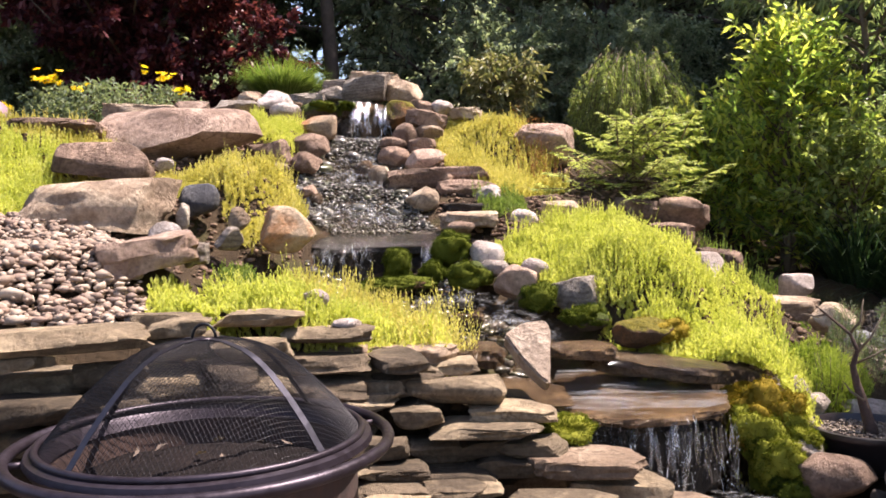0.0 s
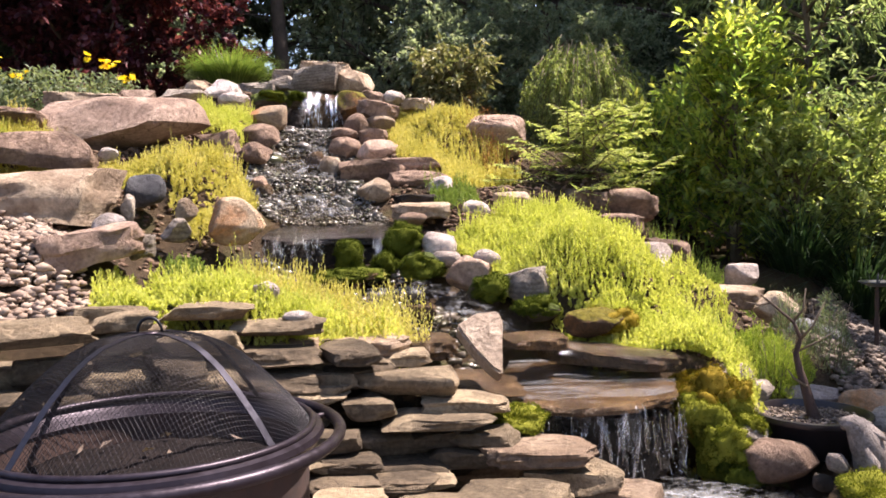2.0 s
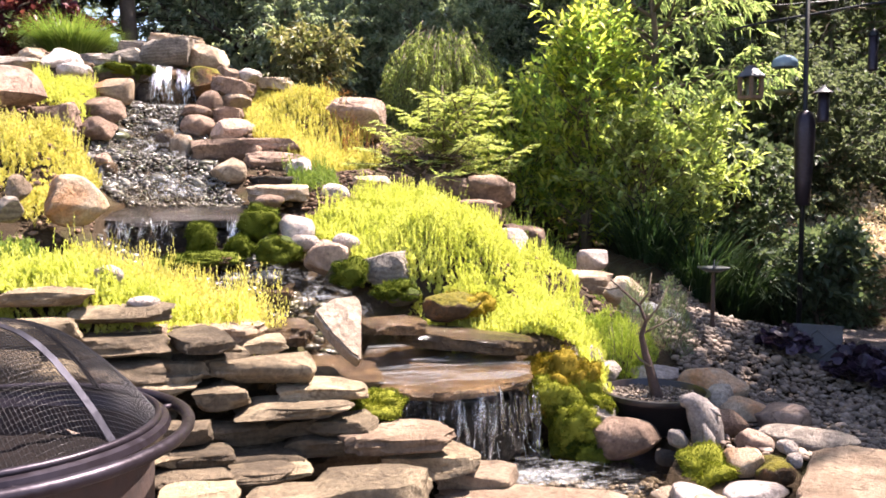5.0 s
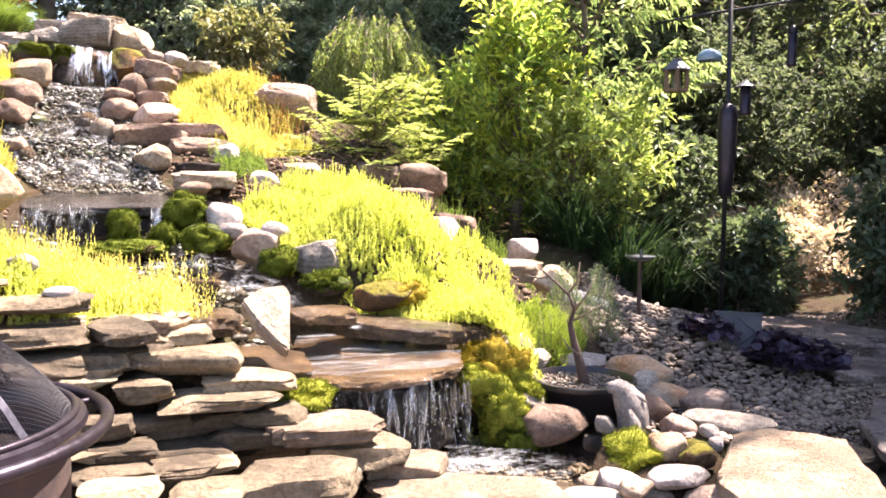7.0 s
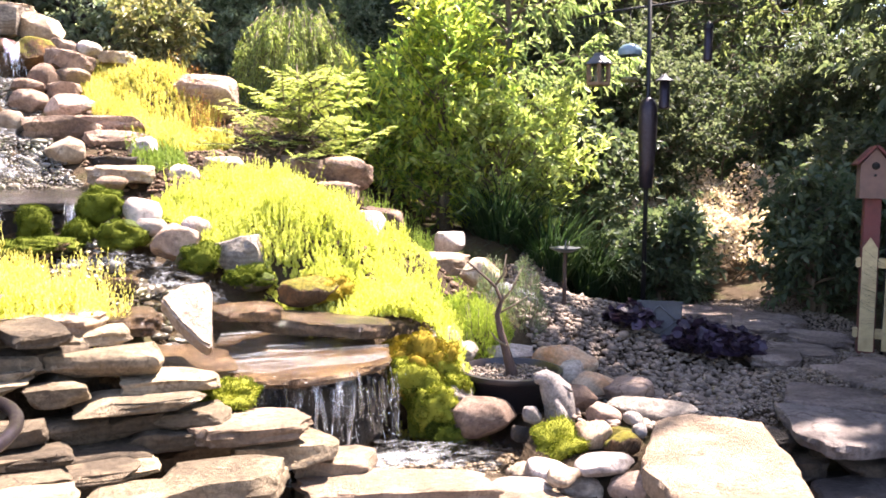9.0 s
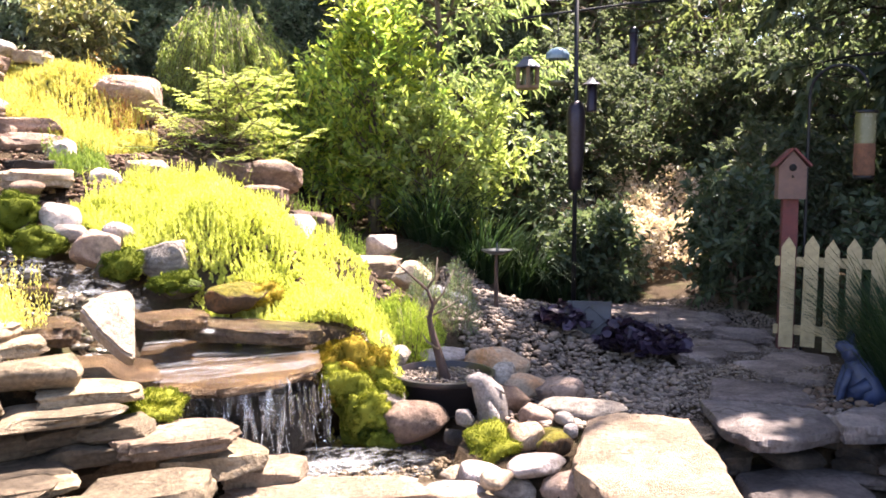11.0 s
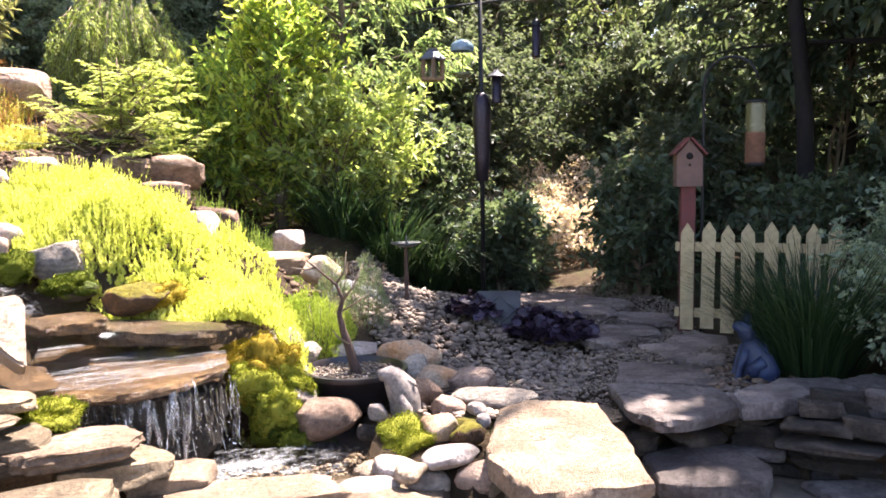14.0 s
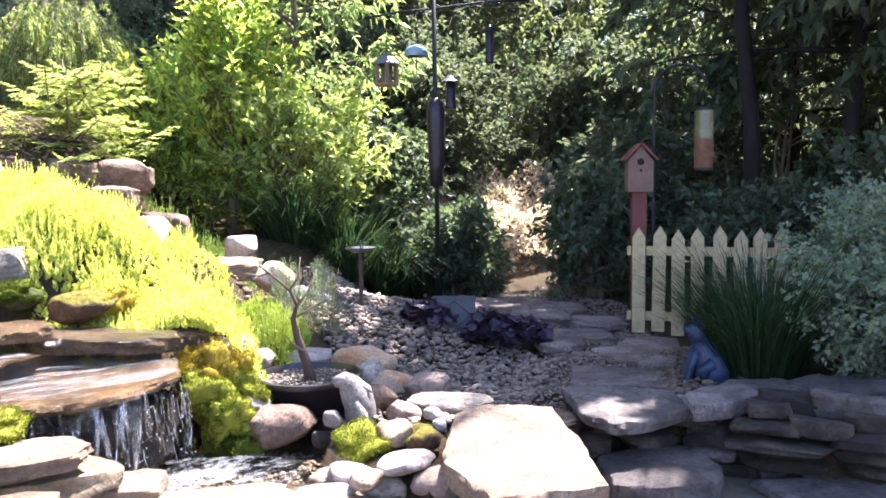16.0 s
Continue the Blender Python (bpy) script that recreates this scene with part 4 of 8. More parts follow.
def blades(P, D, length, width, r, bend=0.6, steps=4):
    """Long grass blades that arch over."""
    n = len(P)
    D = unit(D)
    out = unit(D * [1, 1, 0] + 1e-6)
    side = unit(np.cross(D, [0, 0, 1.0]) + 1e-6)
    length = np.broadcast_to(length, n)[:, None]
    bend = np.broadcast_to(bend, n)[:, None] * length
    width = np.broadcast_to(width, n)[:, None]
    rows = []
    for i in range(steps + 1):
        u = i / steps
        c = P + D * length * u + out * bend * u * u * 0.5 - np.array([0, 0, 1.0]) * bend * u**2.5 * 0.6
        w = width * (1 - u**1.5) * 0.5 + 0.0004
        rows += [c - side * w, c + side * w]
    V = np.stack(rows, 1).reshape(-1, 3)
    k = np.arange(n)[:, None] * (2 * steps + 2)
    Fc = np.concatenate([k + [2 * i, 2 * i + 1, 2 * i + 3, 2 * i + 2] for i in range(steps)])
    return V, Fc


def merged(list_vf):
    V, Fc, o = [], [], 0
    for v, f in list_vf:
        V.append(v)
        Fc.append(f + o)
        o += len(v)
    return np.concatenate(V), np.concatenate(Fc)


def grow(seed, height, spread, limbs, twigs, per_twig, leaf, width, low=0.2, lift=0.5, twig_len=0.3, stem=0.03, droop=0.2, fold=0.25,
         profile=None, lean=0.0, stems=1, rings=5):
    """A woody plant: stems, limbs and twigs as tubes, and its leaves."""
    r = np.random.default_rng(seed)
    wood, feet, ways = [], [], []
    profile = profile or (lambda u: math.sin(math.pi * min(1, 0.15 + 0.85 * u)) ** 0.6)
    for s in range(stems):
        q0 = r.uniform(0, 6.3)
        off = np.array([math.cos(q0), math.sin(q0), 0]) * (spread * 0.35 if stems > 1 else lean)
        h = height * (r.uniform(0.75, 1.0) if stems > 1 else 1.0)
        line = [np.array([0, 0, -0.05]) + off * 0.15]
        for i in range(1, 7):
            u = i / 6
            line.append(off * (0.15 + 0.85 * u) + np.array([r.normal() * 0.03 * h * u, r.normal() * 0.03 * h * u, h * u]))
        line = np.array(line)
        wood.append(tube(line, np.linspace(stem, stem * 0.15, 7), 7))
        for j in range(limbs):
            u = low + (1 - low) * (j + r.uniform(0, 1)) / limbs
            foot = np.array([np.interp(u, np.linspace(0, 1, 7), line[:, k]) for k in range(3)])
            q = j * 2.4 + r.normal() * 0.4
            reach = spread * profile((u - low) / (1 - low)) * r.uniform(0.7, 1.15) * (0.7 if stems > 1 else 1)
            way = np.array([math.cos(q), math.sin(q), lift * r.uniform(0.6, 1.4)])
            pts = [foot + way * reach * v + np.array([0, 0, -0.25 * droop * reach * v * v]) + r.normal(size=3) * 0.03 * reach * v for v in np.linspace(0, 1, rings)]
            pts = np.array(pts)
            wood.append(tube(pts, np.linspace(stem * 0.38, stem * 0.07, rings), 5))
            for _ in range(twigs):
                v = r.uniform(0.2, 1.0)
                f = np.array([np.interp(v, np.linspace(0, 1, rings), pts[:, k]) for k in range(3)])
                w = unit(way * 0.7 + r.normal(size=3) * 0.75)
                tl = twig_len * r.uniform(0.5, 1.2)
                e = f + w * tl + np.array([0, 0, -droop * tl * 0.5])
                wood.append(tube([f, (f + e) / 2 + r.normal(size=3) * 0.02, e], [stem * 0.09, stem * 0.06, stem * 0.03], 3))
                m = per_twig
                k = r.uniform(0.1, 1.0, m)[:, None]
                feet.append(f + (e - f) * k + r.normal(size=(m, 3)) * 0.012)
                ways.append(w * 0.7 + r.normal(size=(m, 3)) * 0.65 + np.array([0, 0, 0.15 - droop]))
    feet, ways = np.concatenate(feet), np.concatenate(ways)
    size = r.uniform(0.65, 1.2, (len(feet), 1))
    V, Fc = leaf_quads(feet, ways, leaf * size, width * size, r, fold, droop)
    return joined(*wood), (V, Fc)


def plant(name, at, label, category, grown, mat, bark=TWIG, group="", wood_name="stem", leaf_name="foliage"):
    (wv, wf), (lv, lf) = grown
    ob = thing(name, at, label, category, group)
    part(wood_name, mesh_of(wood_name, wv, wf, bark), ob)
    part(leaf_name, big_mesh(leaf_name, lv, lf, mat), ob)
    return ob


def on_land(x, y, dz=0.0):
    return (x, y, float(land(x, y)) + dz)


# the wood behind the garden: four kinds of tree, repeated at other turns
forest_kinds = []
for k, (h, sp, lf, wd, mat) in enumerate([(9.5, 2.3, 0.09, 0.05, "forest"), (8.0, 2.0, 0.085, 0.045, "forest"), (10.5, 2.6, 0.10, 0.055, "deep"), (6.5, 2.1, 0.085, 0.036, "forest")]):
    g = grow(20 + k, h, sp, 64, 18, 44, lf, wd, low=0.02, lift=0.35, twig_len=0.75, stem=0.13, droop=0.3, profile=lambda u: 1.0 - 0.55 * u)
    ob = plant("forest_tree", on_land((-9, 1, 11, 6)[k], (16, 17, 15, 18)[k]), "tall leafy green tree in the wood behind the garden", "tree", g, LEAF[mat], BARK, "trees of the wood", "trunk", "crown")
    forest_kinds.append(ob)
fr = random.Random(4)
for i in range(46):
    az = radians(-42 + i * 125 / 46 + fr.uniform(-1.5, 1.5))
    dist = (11.0, 14.5, 19.0, 24.0)[i % 4] + fr.uniform(-1.2, 1.2)
    if math.degrees(az) > 35:
        dist += 5.5
    x, y = math.sin(az) * dist, math.cos(az) * dist
    kind, turn = fr.randrange(4), fr.uniform(0, 360)
    if abs(math.degrees(az) + 7.6) < 7 and dist < 13:
        continue
    # between these bearings mostly the shade-coloured kind, to dim the wood
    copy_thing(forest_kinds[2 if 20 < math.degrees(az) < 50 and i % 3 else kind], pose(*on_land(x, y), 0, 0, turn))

edge = shaded_edge = None
for i in range(30):
    az, dist = radians(-36 + i * 118 / 30 + fr.uniform(-1.5, 1.5)), 9.3 + fr.uniform(-0.6, 0.8)
    x, y = math.sin(az) * dist, math.cos(az) * dist
    if abs(math.degrees(az) - 41.5) < 4.5 or abs(math.degrees(az) + 7.5) < 7.5:
        continue
    if edge is None:
        g = grow(28, 2.2, 1.0, 20, 10, 30, 0.058, 0.030, low=0.03, lift=0.55, twig_len=0.35, stem=0.025, droop=0.2, stems=5)
        edge = plant("woodland_shrub", on_land(x, y), "leafy light green shrub at the edge of the wood", "shrub", g, LEAF["forest"], group="shrubs at the wood's edge")
    elif math.degrees(az) > 17:
        if shaded_edge is None:
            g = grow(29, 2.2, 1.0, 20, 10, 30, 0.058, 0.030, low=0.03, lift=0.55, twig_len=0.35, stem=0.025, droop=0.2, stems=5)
            shaded_edge = plant("woodland_shrub", on_land(x, y), "leafy green shrub at the edge of the wood, coloured as in shade", "shrub", g, LEAF["deep"], group="shrubs at the wood's edge")
        else:
            copy_thing(shaded_edge, pose(*on_land(x, y, -0.3), 0, 0, fr.uniform(0, 360)))
    else:
        copy_thing(edge, pose(*on_land(x, y, -0.3), 0, 0, fr.uniform(0, 360)))

# the dark trunk behind the waterfall
g = grow(31, 8.0, 1.8, 16, 8, 26, 0.13, 0.07, low=0.5, lift=0.4, twig_len=0.6, stem=0.10)
plant("tall_tree", on_land(-1.33, 9.9), "tall tree with a straight dark grey trunk", "tree", g, LEAF["forest"], BARK, wood_name="trunk", leaf_name="crown")

# purple-leaved tree
g = grow(33, 3.1, 1.15, 64, 22, 56, 0.072, 0.046, low=0.03, lift=0.55, twig_len=0.35, stem=0.06, droop=0.1, profile=lambda u: 1.0 - 0.5 * u * u)
plant("purple_tree", on_land(-2.62, 7.3), "dense tree with dark purple red leaves", "tree", g, LEAF["red"], BARK, wood_name="trunk", leaf_name="crown")

# rhododendron with bronze green leaves
g = grow(35, 0.62, 0.42, 26, 6, 11, 0.075, 0.024, low=0.1, lift=0.6, twig_len=0.09, stem=0.02, droop=0.25, stems=2)
plant("rhododendron", on_land(0.47, 6.85), "rounded shrub with bronze green leathery leaves", "shrub", g, LEAF["bronze"])

# broad-leaved shrub, several stems
g = grow(37, 1.75, 0.60, 15, 8, 9, 0.088, 0.030, low=0.02, lift=0.9, twig_len=0.22, stem=0.022, droop=0.05, stems=7)
plant("broadleaf_shrub", on_land(2.52, 6.0), "tall shrub with upright glossy yellow-green leaves", "shrub", g, LEAF["shrub"])
g = grow(38, 1.15, 0.60, 15, 8, 9, 0.085, 0.029, low=0.02, lift=0.9, twig_len=0.22, stem=0.022, droop=0.05, stems=5)
plant("broadleaf_shrub", on_land(2.25, 6.45), "lower shrub with upright glossy yellow-green leaves", "shrub", g, LEAF["shrub"])
g = grow(39, 1.05, 0.75, 14, 8, 12, 0.075, 0.026, low=0.02, lift=0.7, twig_len=0.22, stem=0.022, droop=0.1, stems=6)
plant("broadleaf_shrub", on_land(3.0, 5.75), "leafy green shrub beside the gravel", "shrub", g, LEAF["weeping"])

# slender-leaved small tree
g = grow(41, 3.4, 1.0, 44, 10, 24, 0.10, 0.020, low=0.08, lift=0.6, twig_len=0.4, stem=0.045, droop=0.45)
plant("slender_leaved_tree", on_land(3.35, 6.6), "small tree with long slender drooping leaves", "tree", g, LEAF["slim"], wood_name="trunk", leaf_name="crown")

# trees that shade the path; the outer ones are unseen, added to cast shade
for k, (x, y, h, sp) in enumerate([(5.85, 3.75, 7.2, 3.0), (6.35, 3.25, 6.6, 2.0), (6.4, 1.7, 6.4, 2.0), (6.6, 0.0, 6.2, 2.0), (8.6, 2.6, 9.0, 2.4), (8.4, 0.4, 9.0, 2.4), (8.2, -2.0, 9.0, 2.4), (5.6, 0.2, 6.2, 2.2), (7.6, 4.5, 7.0, 1.6)]):
    g = grow(50 + k, h, sp, 48, 13, (70, 62, 62, 40, 40, 40, 40, 62, 14)[k], 0.11, 0.058, low=0.12 if k == 8 else 0.24 if k else 0.38, lift=0.2, twig_len=0.6, stem=0.075, droop=0.35, profile=lambda u: 1.0 - 0.5 * u)
    wood, (lv, lf) = g
    lv = lv.reshape(-1, 4, 3)
    at = np.array(on_land(x, y))
    # leaves are cut by where their shadow lands, keeping terrace and clearing sunny
    edge_n = wobble(lv[:, 0] + at, 400, 3, 2)
    east = (lv[:, 0, 0] + at[0]) - 0.49 * (lv[:, 0, 2] + at[2])
    keep = (lv[:, 0, 1] + at[1]) - 0.14 * (lv[:, 0, 2] + at[2]) < np.interp(east, (2.2, 2.5, 4.1, 4.4), (5.25, 5.65, 5.65, 5.25)) + 0.1 * edge_n
    keep &= east > np.interp((lv[:, 0, 1] + at[1]) - 0.14 * (lv[:, 0, 2] + at[2]), (2.45, 2.65, 3.3, 3.5), (2.14, 1.36, 1.42, 1.72)) + 0.2 * (edge_n < 0.05) + 0.05 * edge_n
    lv = lv[keep].reshape(-1, 3)
    f0 = np.arange(len(lv) // 4)[:, None] * 4
    g = wood, (lv, np.concatenate([f0 + [0, 1, 2], f0 + [0, 2, 3]]))
    plant("shade_tree", on_land(x, y), "tree with shade-dark trunk and layered leafy boughs, placed and trimmed to shade the path", "tree", g, LEAF["dark"], SHADE_BARK, "trees over the path", "trunk", "crown")

# light-leaved saplings in the sun beyond the path
for k, (x, y, h, sp) in enumerate([(7.6, 7.4, 4.4, 1.4), (6.6, 8.4, 4.8, 1.5), (7.3, 9.0, 4.2, 1.3), (5.3, 9.6, 4.2, 1.4)]):
    g = grow(57 + k, h, sp, 26, 8, 14, 0.095, 0.035, low=0.12, lift=0.25, twig_len=0.45, stem=0.04, droop=0.4)
    plant("light_leaved_sapling", on_land(x, y), "young tree with light green drooping leaves beyond the path", "tree", g, LEAF["light"], group="saplings beyond the path", wood_name="trunk", leaf_name="crown")

# shrubs in the shade; those behind the brush are sunlit, dark by colour only
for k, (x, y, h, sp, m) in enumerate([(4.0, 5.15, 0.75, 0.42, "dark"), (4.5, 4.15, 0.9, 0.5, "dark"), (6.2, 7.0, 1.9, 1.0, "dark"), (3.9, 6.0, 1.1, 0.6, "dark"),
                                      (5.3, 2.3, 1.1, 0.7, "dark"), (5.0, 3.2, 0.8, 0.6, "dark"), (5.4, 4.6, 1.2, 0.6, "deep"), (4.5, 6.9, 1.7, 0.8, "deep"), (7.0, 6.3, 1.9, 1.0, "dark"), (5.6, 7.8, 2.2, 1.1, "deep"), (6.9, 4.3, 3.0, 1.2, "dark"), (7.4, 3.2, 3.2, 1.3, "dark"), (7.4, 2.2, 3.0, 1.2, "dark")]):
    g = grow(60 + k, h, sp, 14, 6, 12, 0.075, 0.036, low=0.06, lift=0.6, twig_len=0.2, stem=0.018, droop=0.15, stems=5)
    plant("understory_shrub", on_land(x, y), "leafy green shrub with shade put into its dark leaf colour", "shrub", g, LEAF[m], group="shrubs in the shade")

# bright leafy bush by the terrace wall
g = grow(71, 0.85, 0.70, 16, 12, 18, 0.034, 0.021, low=0.05, lift=0.5, twig_len=0.16, stem=0.018, droop=0.1, stems=6)
plant("small_leaved_bush", on_land(4.0, 1.75), "dense bush with small dusty green leaves", "shrub", g, LEAF["forest"])


g = grow(72, 0.55, 0.50, 14, 10, 16, 0.034, 0.021, low=0.05, lift=0.5, twig_len=0.14, stem=0.015, droop=0.15, stems=5)
plant("small_leaved_bush", on_land(3.55, 1.62), "low bush with small dusty green leaves over the edging stones", "shrub", g, LEAF["forest"])


def sedum(name, label, outline, density, height, mat, seed, dz=0.0, clumps=105):
    """A mat of stonecrop: rounded clumps of upright, needle-leaved sprigs inside an outline on the ground."""
    r = np.random.default_rng(seed)
    o = np.array(outline)
    lo, hi = o.min(0), o.max(0)
    area = np.prod(hi - lo)
    p = r.uniform(lo, hi, (int(1.15 * density * area), 2))
    mid = r.uniform(lo - 0.05, hi + 0.05, (max(6, int(clumps * area)), 2))
    tall, wide = r.lognormal(0, 0.32, len(mid)), r.uniform(0.05, 0.095, len(mid))
    gap = np.sqrt(((p[:, None] - mid[None]) ** 2).sum(-1)) / wide
    own = gap.argmin(1)
    d = gap[np.arange(len(p)), own]
    edge_in = np.zeros(len(p), bool)
    q = p + r.normal(size=p.shape) * 0.022
    for (x0, y0), (x1, y1) in zip(o, np.roll(o, -1, 0)):
        edge_in ^= ((y0 > q[:, 1]) != (y1 > q[:, 1])) & (q[:, 0] < (x1 - x0) * (q[:, 1] - y0) / (y1 - y0 + 1e-9) + x0)
    keep = edge_in & (d + r.normal(size=len(p)) * 0.2 < 1.6)
    p, d, own = p[keep], d[keep].clip(0, 1.4), own[keep]
    n = len(p)
    foot = np.c_[p, land(p[:, 0], p[:, 1]) + dz]
    h = height * 1.30 * (tall[own] * (1 - 0.45 * d * d) * r.uniform(0.7, 1.2, n))[:, None].clip(0.2, 2.2)
    stalk = r.uniform(size=n) < 0.018
    h[stalk] *= 1.7
    out_way = (p - mid[own]) / (wide[own][:, None] + 1e-6)
    way = unit(np.c_[out_way * 0.30 + r.normal(size=(n, 2)) * 0.13, np.ones(n)])
    out = []
    rows = 24
    for j in range(rows):
        u = 0.12 + 0.88 * (j + 0.5) / rows
        a = r.uniform(0, 6.3, n)
        lean = np.c_[np.cos(a), np.sin(a), 0.7 + 1.5 * u + 0 * a]
        size = 0.0175 * r.uniform(0.7, 1.3, n)[:, None] * (1.25 - 0.6 * u)
        size[stalk] *= 0.35 if u < 0.72 else 0.9
        out.append(leaf_quads(foot + way * h * u, lean, size, size * 0.36, r, 0.2, 0.0))
    V, Fc = merged(out)
    return tagged(new(name, big_mesh(name, V, Fc, mat)), label, "ground cover", kind="stuff")


sedum("stonecrop_mat", "bright yellow-green stonecrop spilling down beside the stream", [(0.28, 4.39), (0.86, 4.55), (1.18, 4.16), (1.40, 3.55), (1.26, 3.2), (0.93, 3.24), (0.71, 3.5), (0.46, 3.84)], 6600, 0.080, LEAF["sedum"], 1)
sedum("stonecrop_mat", "golden stonecrop on the upper slope", [(-0.06, 6.3), (0.15, 6.45), (0.55, 6.3), (0.85, 5.95), (0.70, 5.65), (0.83, 5.40), (0.42, 5.08), (0.22, 5.25), (0.05, 5.35), (-0.06, 5.85)], 5200, 0.080, LEAF["sedum_gold"], 2)
sedum("stonecrop_mat", "yellow-green stonecrop along the top of the dry wall", [(-1.0, 2.80), (-0.82, 3.05), (-0.66, 3.36), (-0.42, 3.12), (0.03, 2.86), (0.0, 2.72), (-0.27, 2.66), (-0.51, 2.62), (-0.90, 2.55)], 6000, 0.070, LEAF["sedum"], 3)
sedum("stonecrop_mat", "golden stonecrop between boulders", [(-1.06, 3.92), (-1.03, 4.15), (-0.93, 4.7), (-0.79, 4.6), (-0.75, 4.15), (-0.82, 3.86), (-0.93, 3.72)], 5600, 0.075, LEAF["sedum_gold"], 4)
sedum("stonecrop_mat", "lime green stonecrop beside a long boulder", [(-2.6, 4.16), (-2.13, 4.29), (-1.96, 4.45), (-1.95, 4.2), (-1.93, 4.0), (-1.87, 3.73), (-2.2, 3.40)], 5200, 0.080, LEAF["sedum"], 5)
sedum("stonecrop_mat", "golden stonecrop in a band behind a long boulder", [(-1.96, 4.1), (-1.86, 4.25), (-1.56, 4.35), (-1.40, 4.5), (-1.05, 4.3), (-1.02, 3.97), (-1.26, 4.0), (-1.46, 4.15)], 5200, 0.070, LEAF["sedum_gold"], 15)
sedum("stonecrop_mat", "reddish gold stonecrop between brown boulders", [(-2.5, 4.5), (-2.14, 4.75), (-1.85, 4.85), (-1.80, 4.6), (-2.0, 4.45), (-2.3, 4.35)], 4400, 0.075, LEAF["sedum_gold"], 16)
sedum("stonecrop_mat", "yellow stonecrop below the crest stones", [(-1.32, 5.65), (-1.02, 5.85), (-0.92, 5.55), (-1.0, 5.25), (-1.21, 5.21)], 5200, 0.070, LEAF["sedum"], 6)

# ---- water ----
WATER, N, L, b = material("clear_water", 0.06, 0, 0.5)
tc, mp = N.new("ShaderNodeTexCoord"), N.new("ShaderNodeMapping")
mp.inputs["Scale"].default_value = (0.30, 2.0, 1.0)
mp.inputs["Rotation"].default_value = (0, 0, 0.35)
L.new(tc.outputs["Object"], mp.inputs["Vector"])
n1 = noise_node(N, L, mp.outputs["Vector"], 42, 5, 0.62, 1.4)
bump = N.new("ShaderNodeBump")
bump.inputs["Strength"].default_value, bump.inputs["Distance"].default_value = 1.0, 0.03
L.new(n1.outputs["Fac"], bump.inputs["Height"])
thru, shine, fres, both = N.new("ShaderNodeBsdfTransparent"), N.new("ShaderNodeBsdfGlossy"), N.new("ShaderNodeFresnel"), N.new("ShaderNodeMixShader")
thru.inputs["Color"].default_value = (0.80, 0.75, 0.66, 1)
shine.inputs["Roughness"].default_value = 0.08
fres.inputs["IOR"].default_value = 1.5
L.new(bump.outputs["Normal"], shine.inputs["Normal"])
L.new(bump.outputs["Normal"], fres.inputs["Normal"])
L.new(fres.outputs["Fac"], both.inputs["Fac"])
L.new(thru.outputs[0], both.inputs[1])
L.new(shine.outputs[0], both.inputs[2])
L.new(both.outputs[0], N["Material Output"].inputs["Surface"])

FOAM, N, L, b = material("white_water", 0.15, 0, 0.6)
tc = N.new("ShaderNodeTexCoord")
b.inputs["Base Color"].default_value = (0.82, 0.86, 0.88, 1)
b.inputs["Transmission Weight"].default_value, b.inputs["IOR"].default_value = 0.65, 1.33
n1 = noise_node(N, L, tc.outputs["Object"], 90, 4, 0.7)
bumped(N, L, b, n1.outputs["Fac"], 0.6, 0.01)


def lacy(name, scale, stretch, lo, hi, body=0.55):
    """White, broken water or painted glints: noise decides where it is white and where it is clear."""
    m, N, L, b = material(name, 0.22, 0, 0.6)
    b.inputs["Base Color"].default_value = (0.80, 0.83, 0.86, 1)
    tc, mp = N.new("ShaderNodeTexCoord"), N.new("ShaderNodeMapping")
    mp.inputs["Scale"].default_value = stretch
    L.new(tc.outputs["Object"], mp.inputs["Vector"])
    n1 = noise_node(N, L, mp.outputs["Vector"], scale, 6, 0.68, 0.6)
    n2 = noise_node(N, L, mp.outputs["Vector"], scale * 0.22, 3, 0.6)
    both = mixed(N, L, 0.45, n1.outputs["Fac"], n2.outputs["Fac"])
    k = ramp(N, L, both, [(lo, (0, 0, 0)), (hi, (1, 1, 1))])
    uv = N.new("ShaderNodeUVMap")
    sep = N.new("ShaderNodeSeparateXYZ")
    L.new(uv.outputs["UV"], sep.inputs[0])
    k = mixed(N, L, 1.0, k, ramp(N, L, sep.outputs["X"], [(0.0, (0, 0, 0)), (1.0, (body,) * 3)]), "MULTIPLY")
    clear, glow, white, mix = N.new("ShaderNodeBsdfTransparent"), N.new("ShaderNodeBsdfTranslucent"), N.new("ShaderNodeMixShader"), N.new("ShaderNodeMixShader")
    glow.inputs["Color"].default_value = (0.80, 0.84, 0.88, 1)
    white.inputs["Fac"].default_value = 0.35
    bumped(N, L, b, n1.outputs["Fac"], 0.8, 0.01)
    L.new(b.outputs[0], white.inputs[1])
    L.new(glow.outputs[0], white.inputs[2])
    L.new(k, mix.inputs["Fac"])
    L.new(clear.outputs[0], mix.inputs[1])
    L.new(white.outputs[0], mix.inputs[2])
    L.new(mix.outputs[0], N["Material Output"].inputs["Surface"])
    return m


LACE = lacy("broken_running_water", 60, (1.3, 0.8, 1), 0.50, 0.70, 0.55)


def with_uv(me, values):
    """Stores one strength for each vertex, where the froth is thickest."""
    layer = me.uv_layers.new(name="froth")
    idx = np.zeros(len(me.loops), np.int32)
    me.loops.foreach_get("vertex_index", idx)
    layer.data.foreach_set("uv", np.c_[np.asarray(values)[idx], np.zeros(len(idx))].astype(np.float32).ravel())
    return me


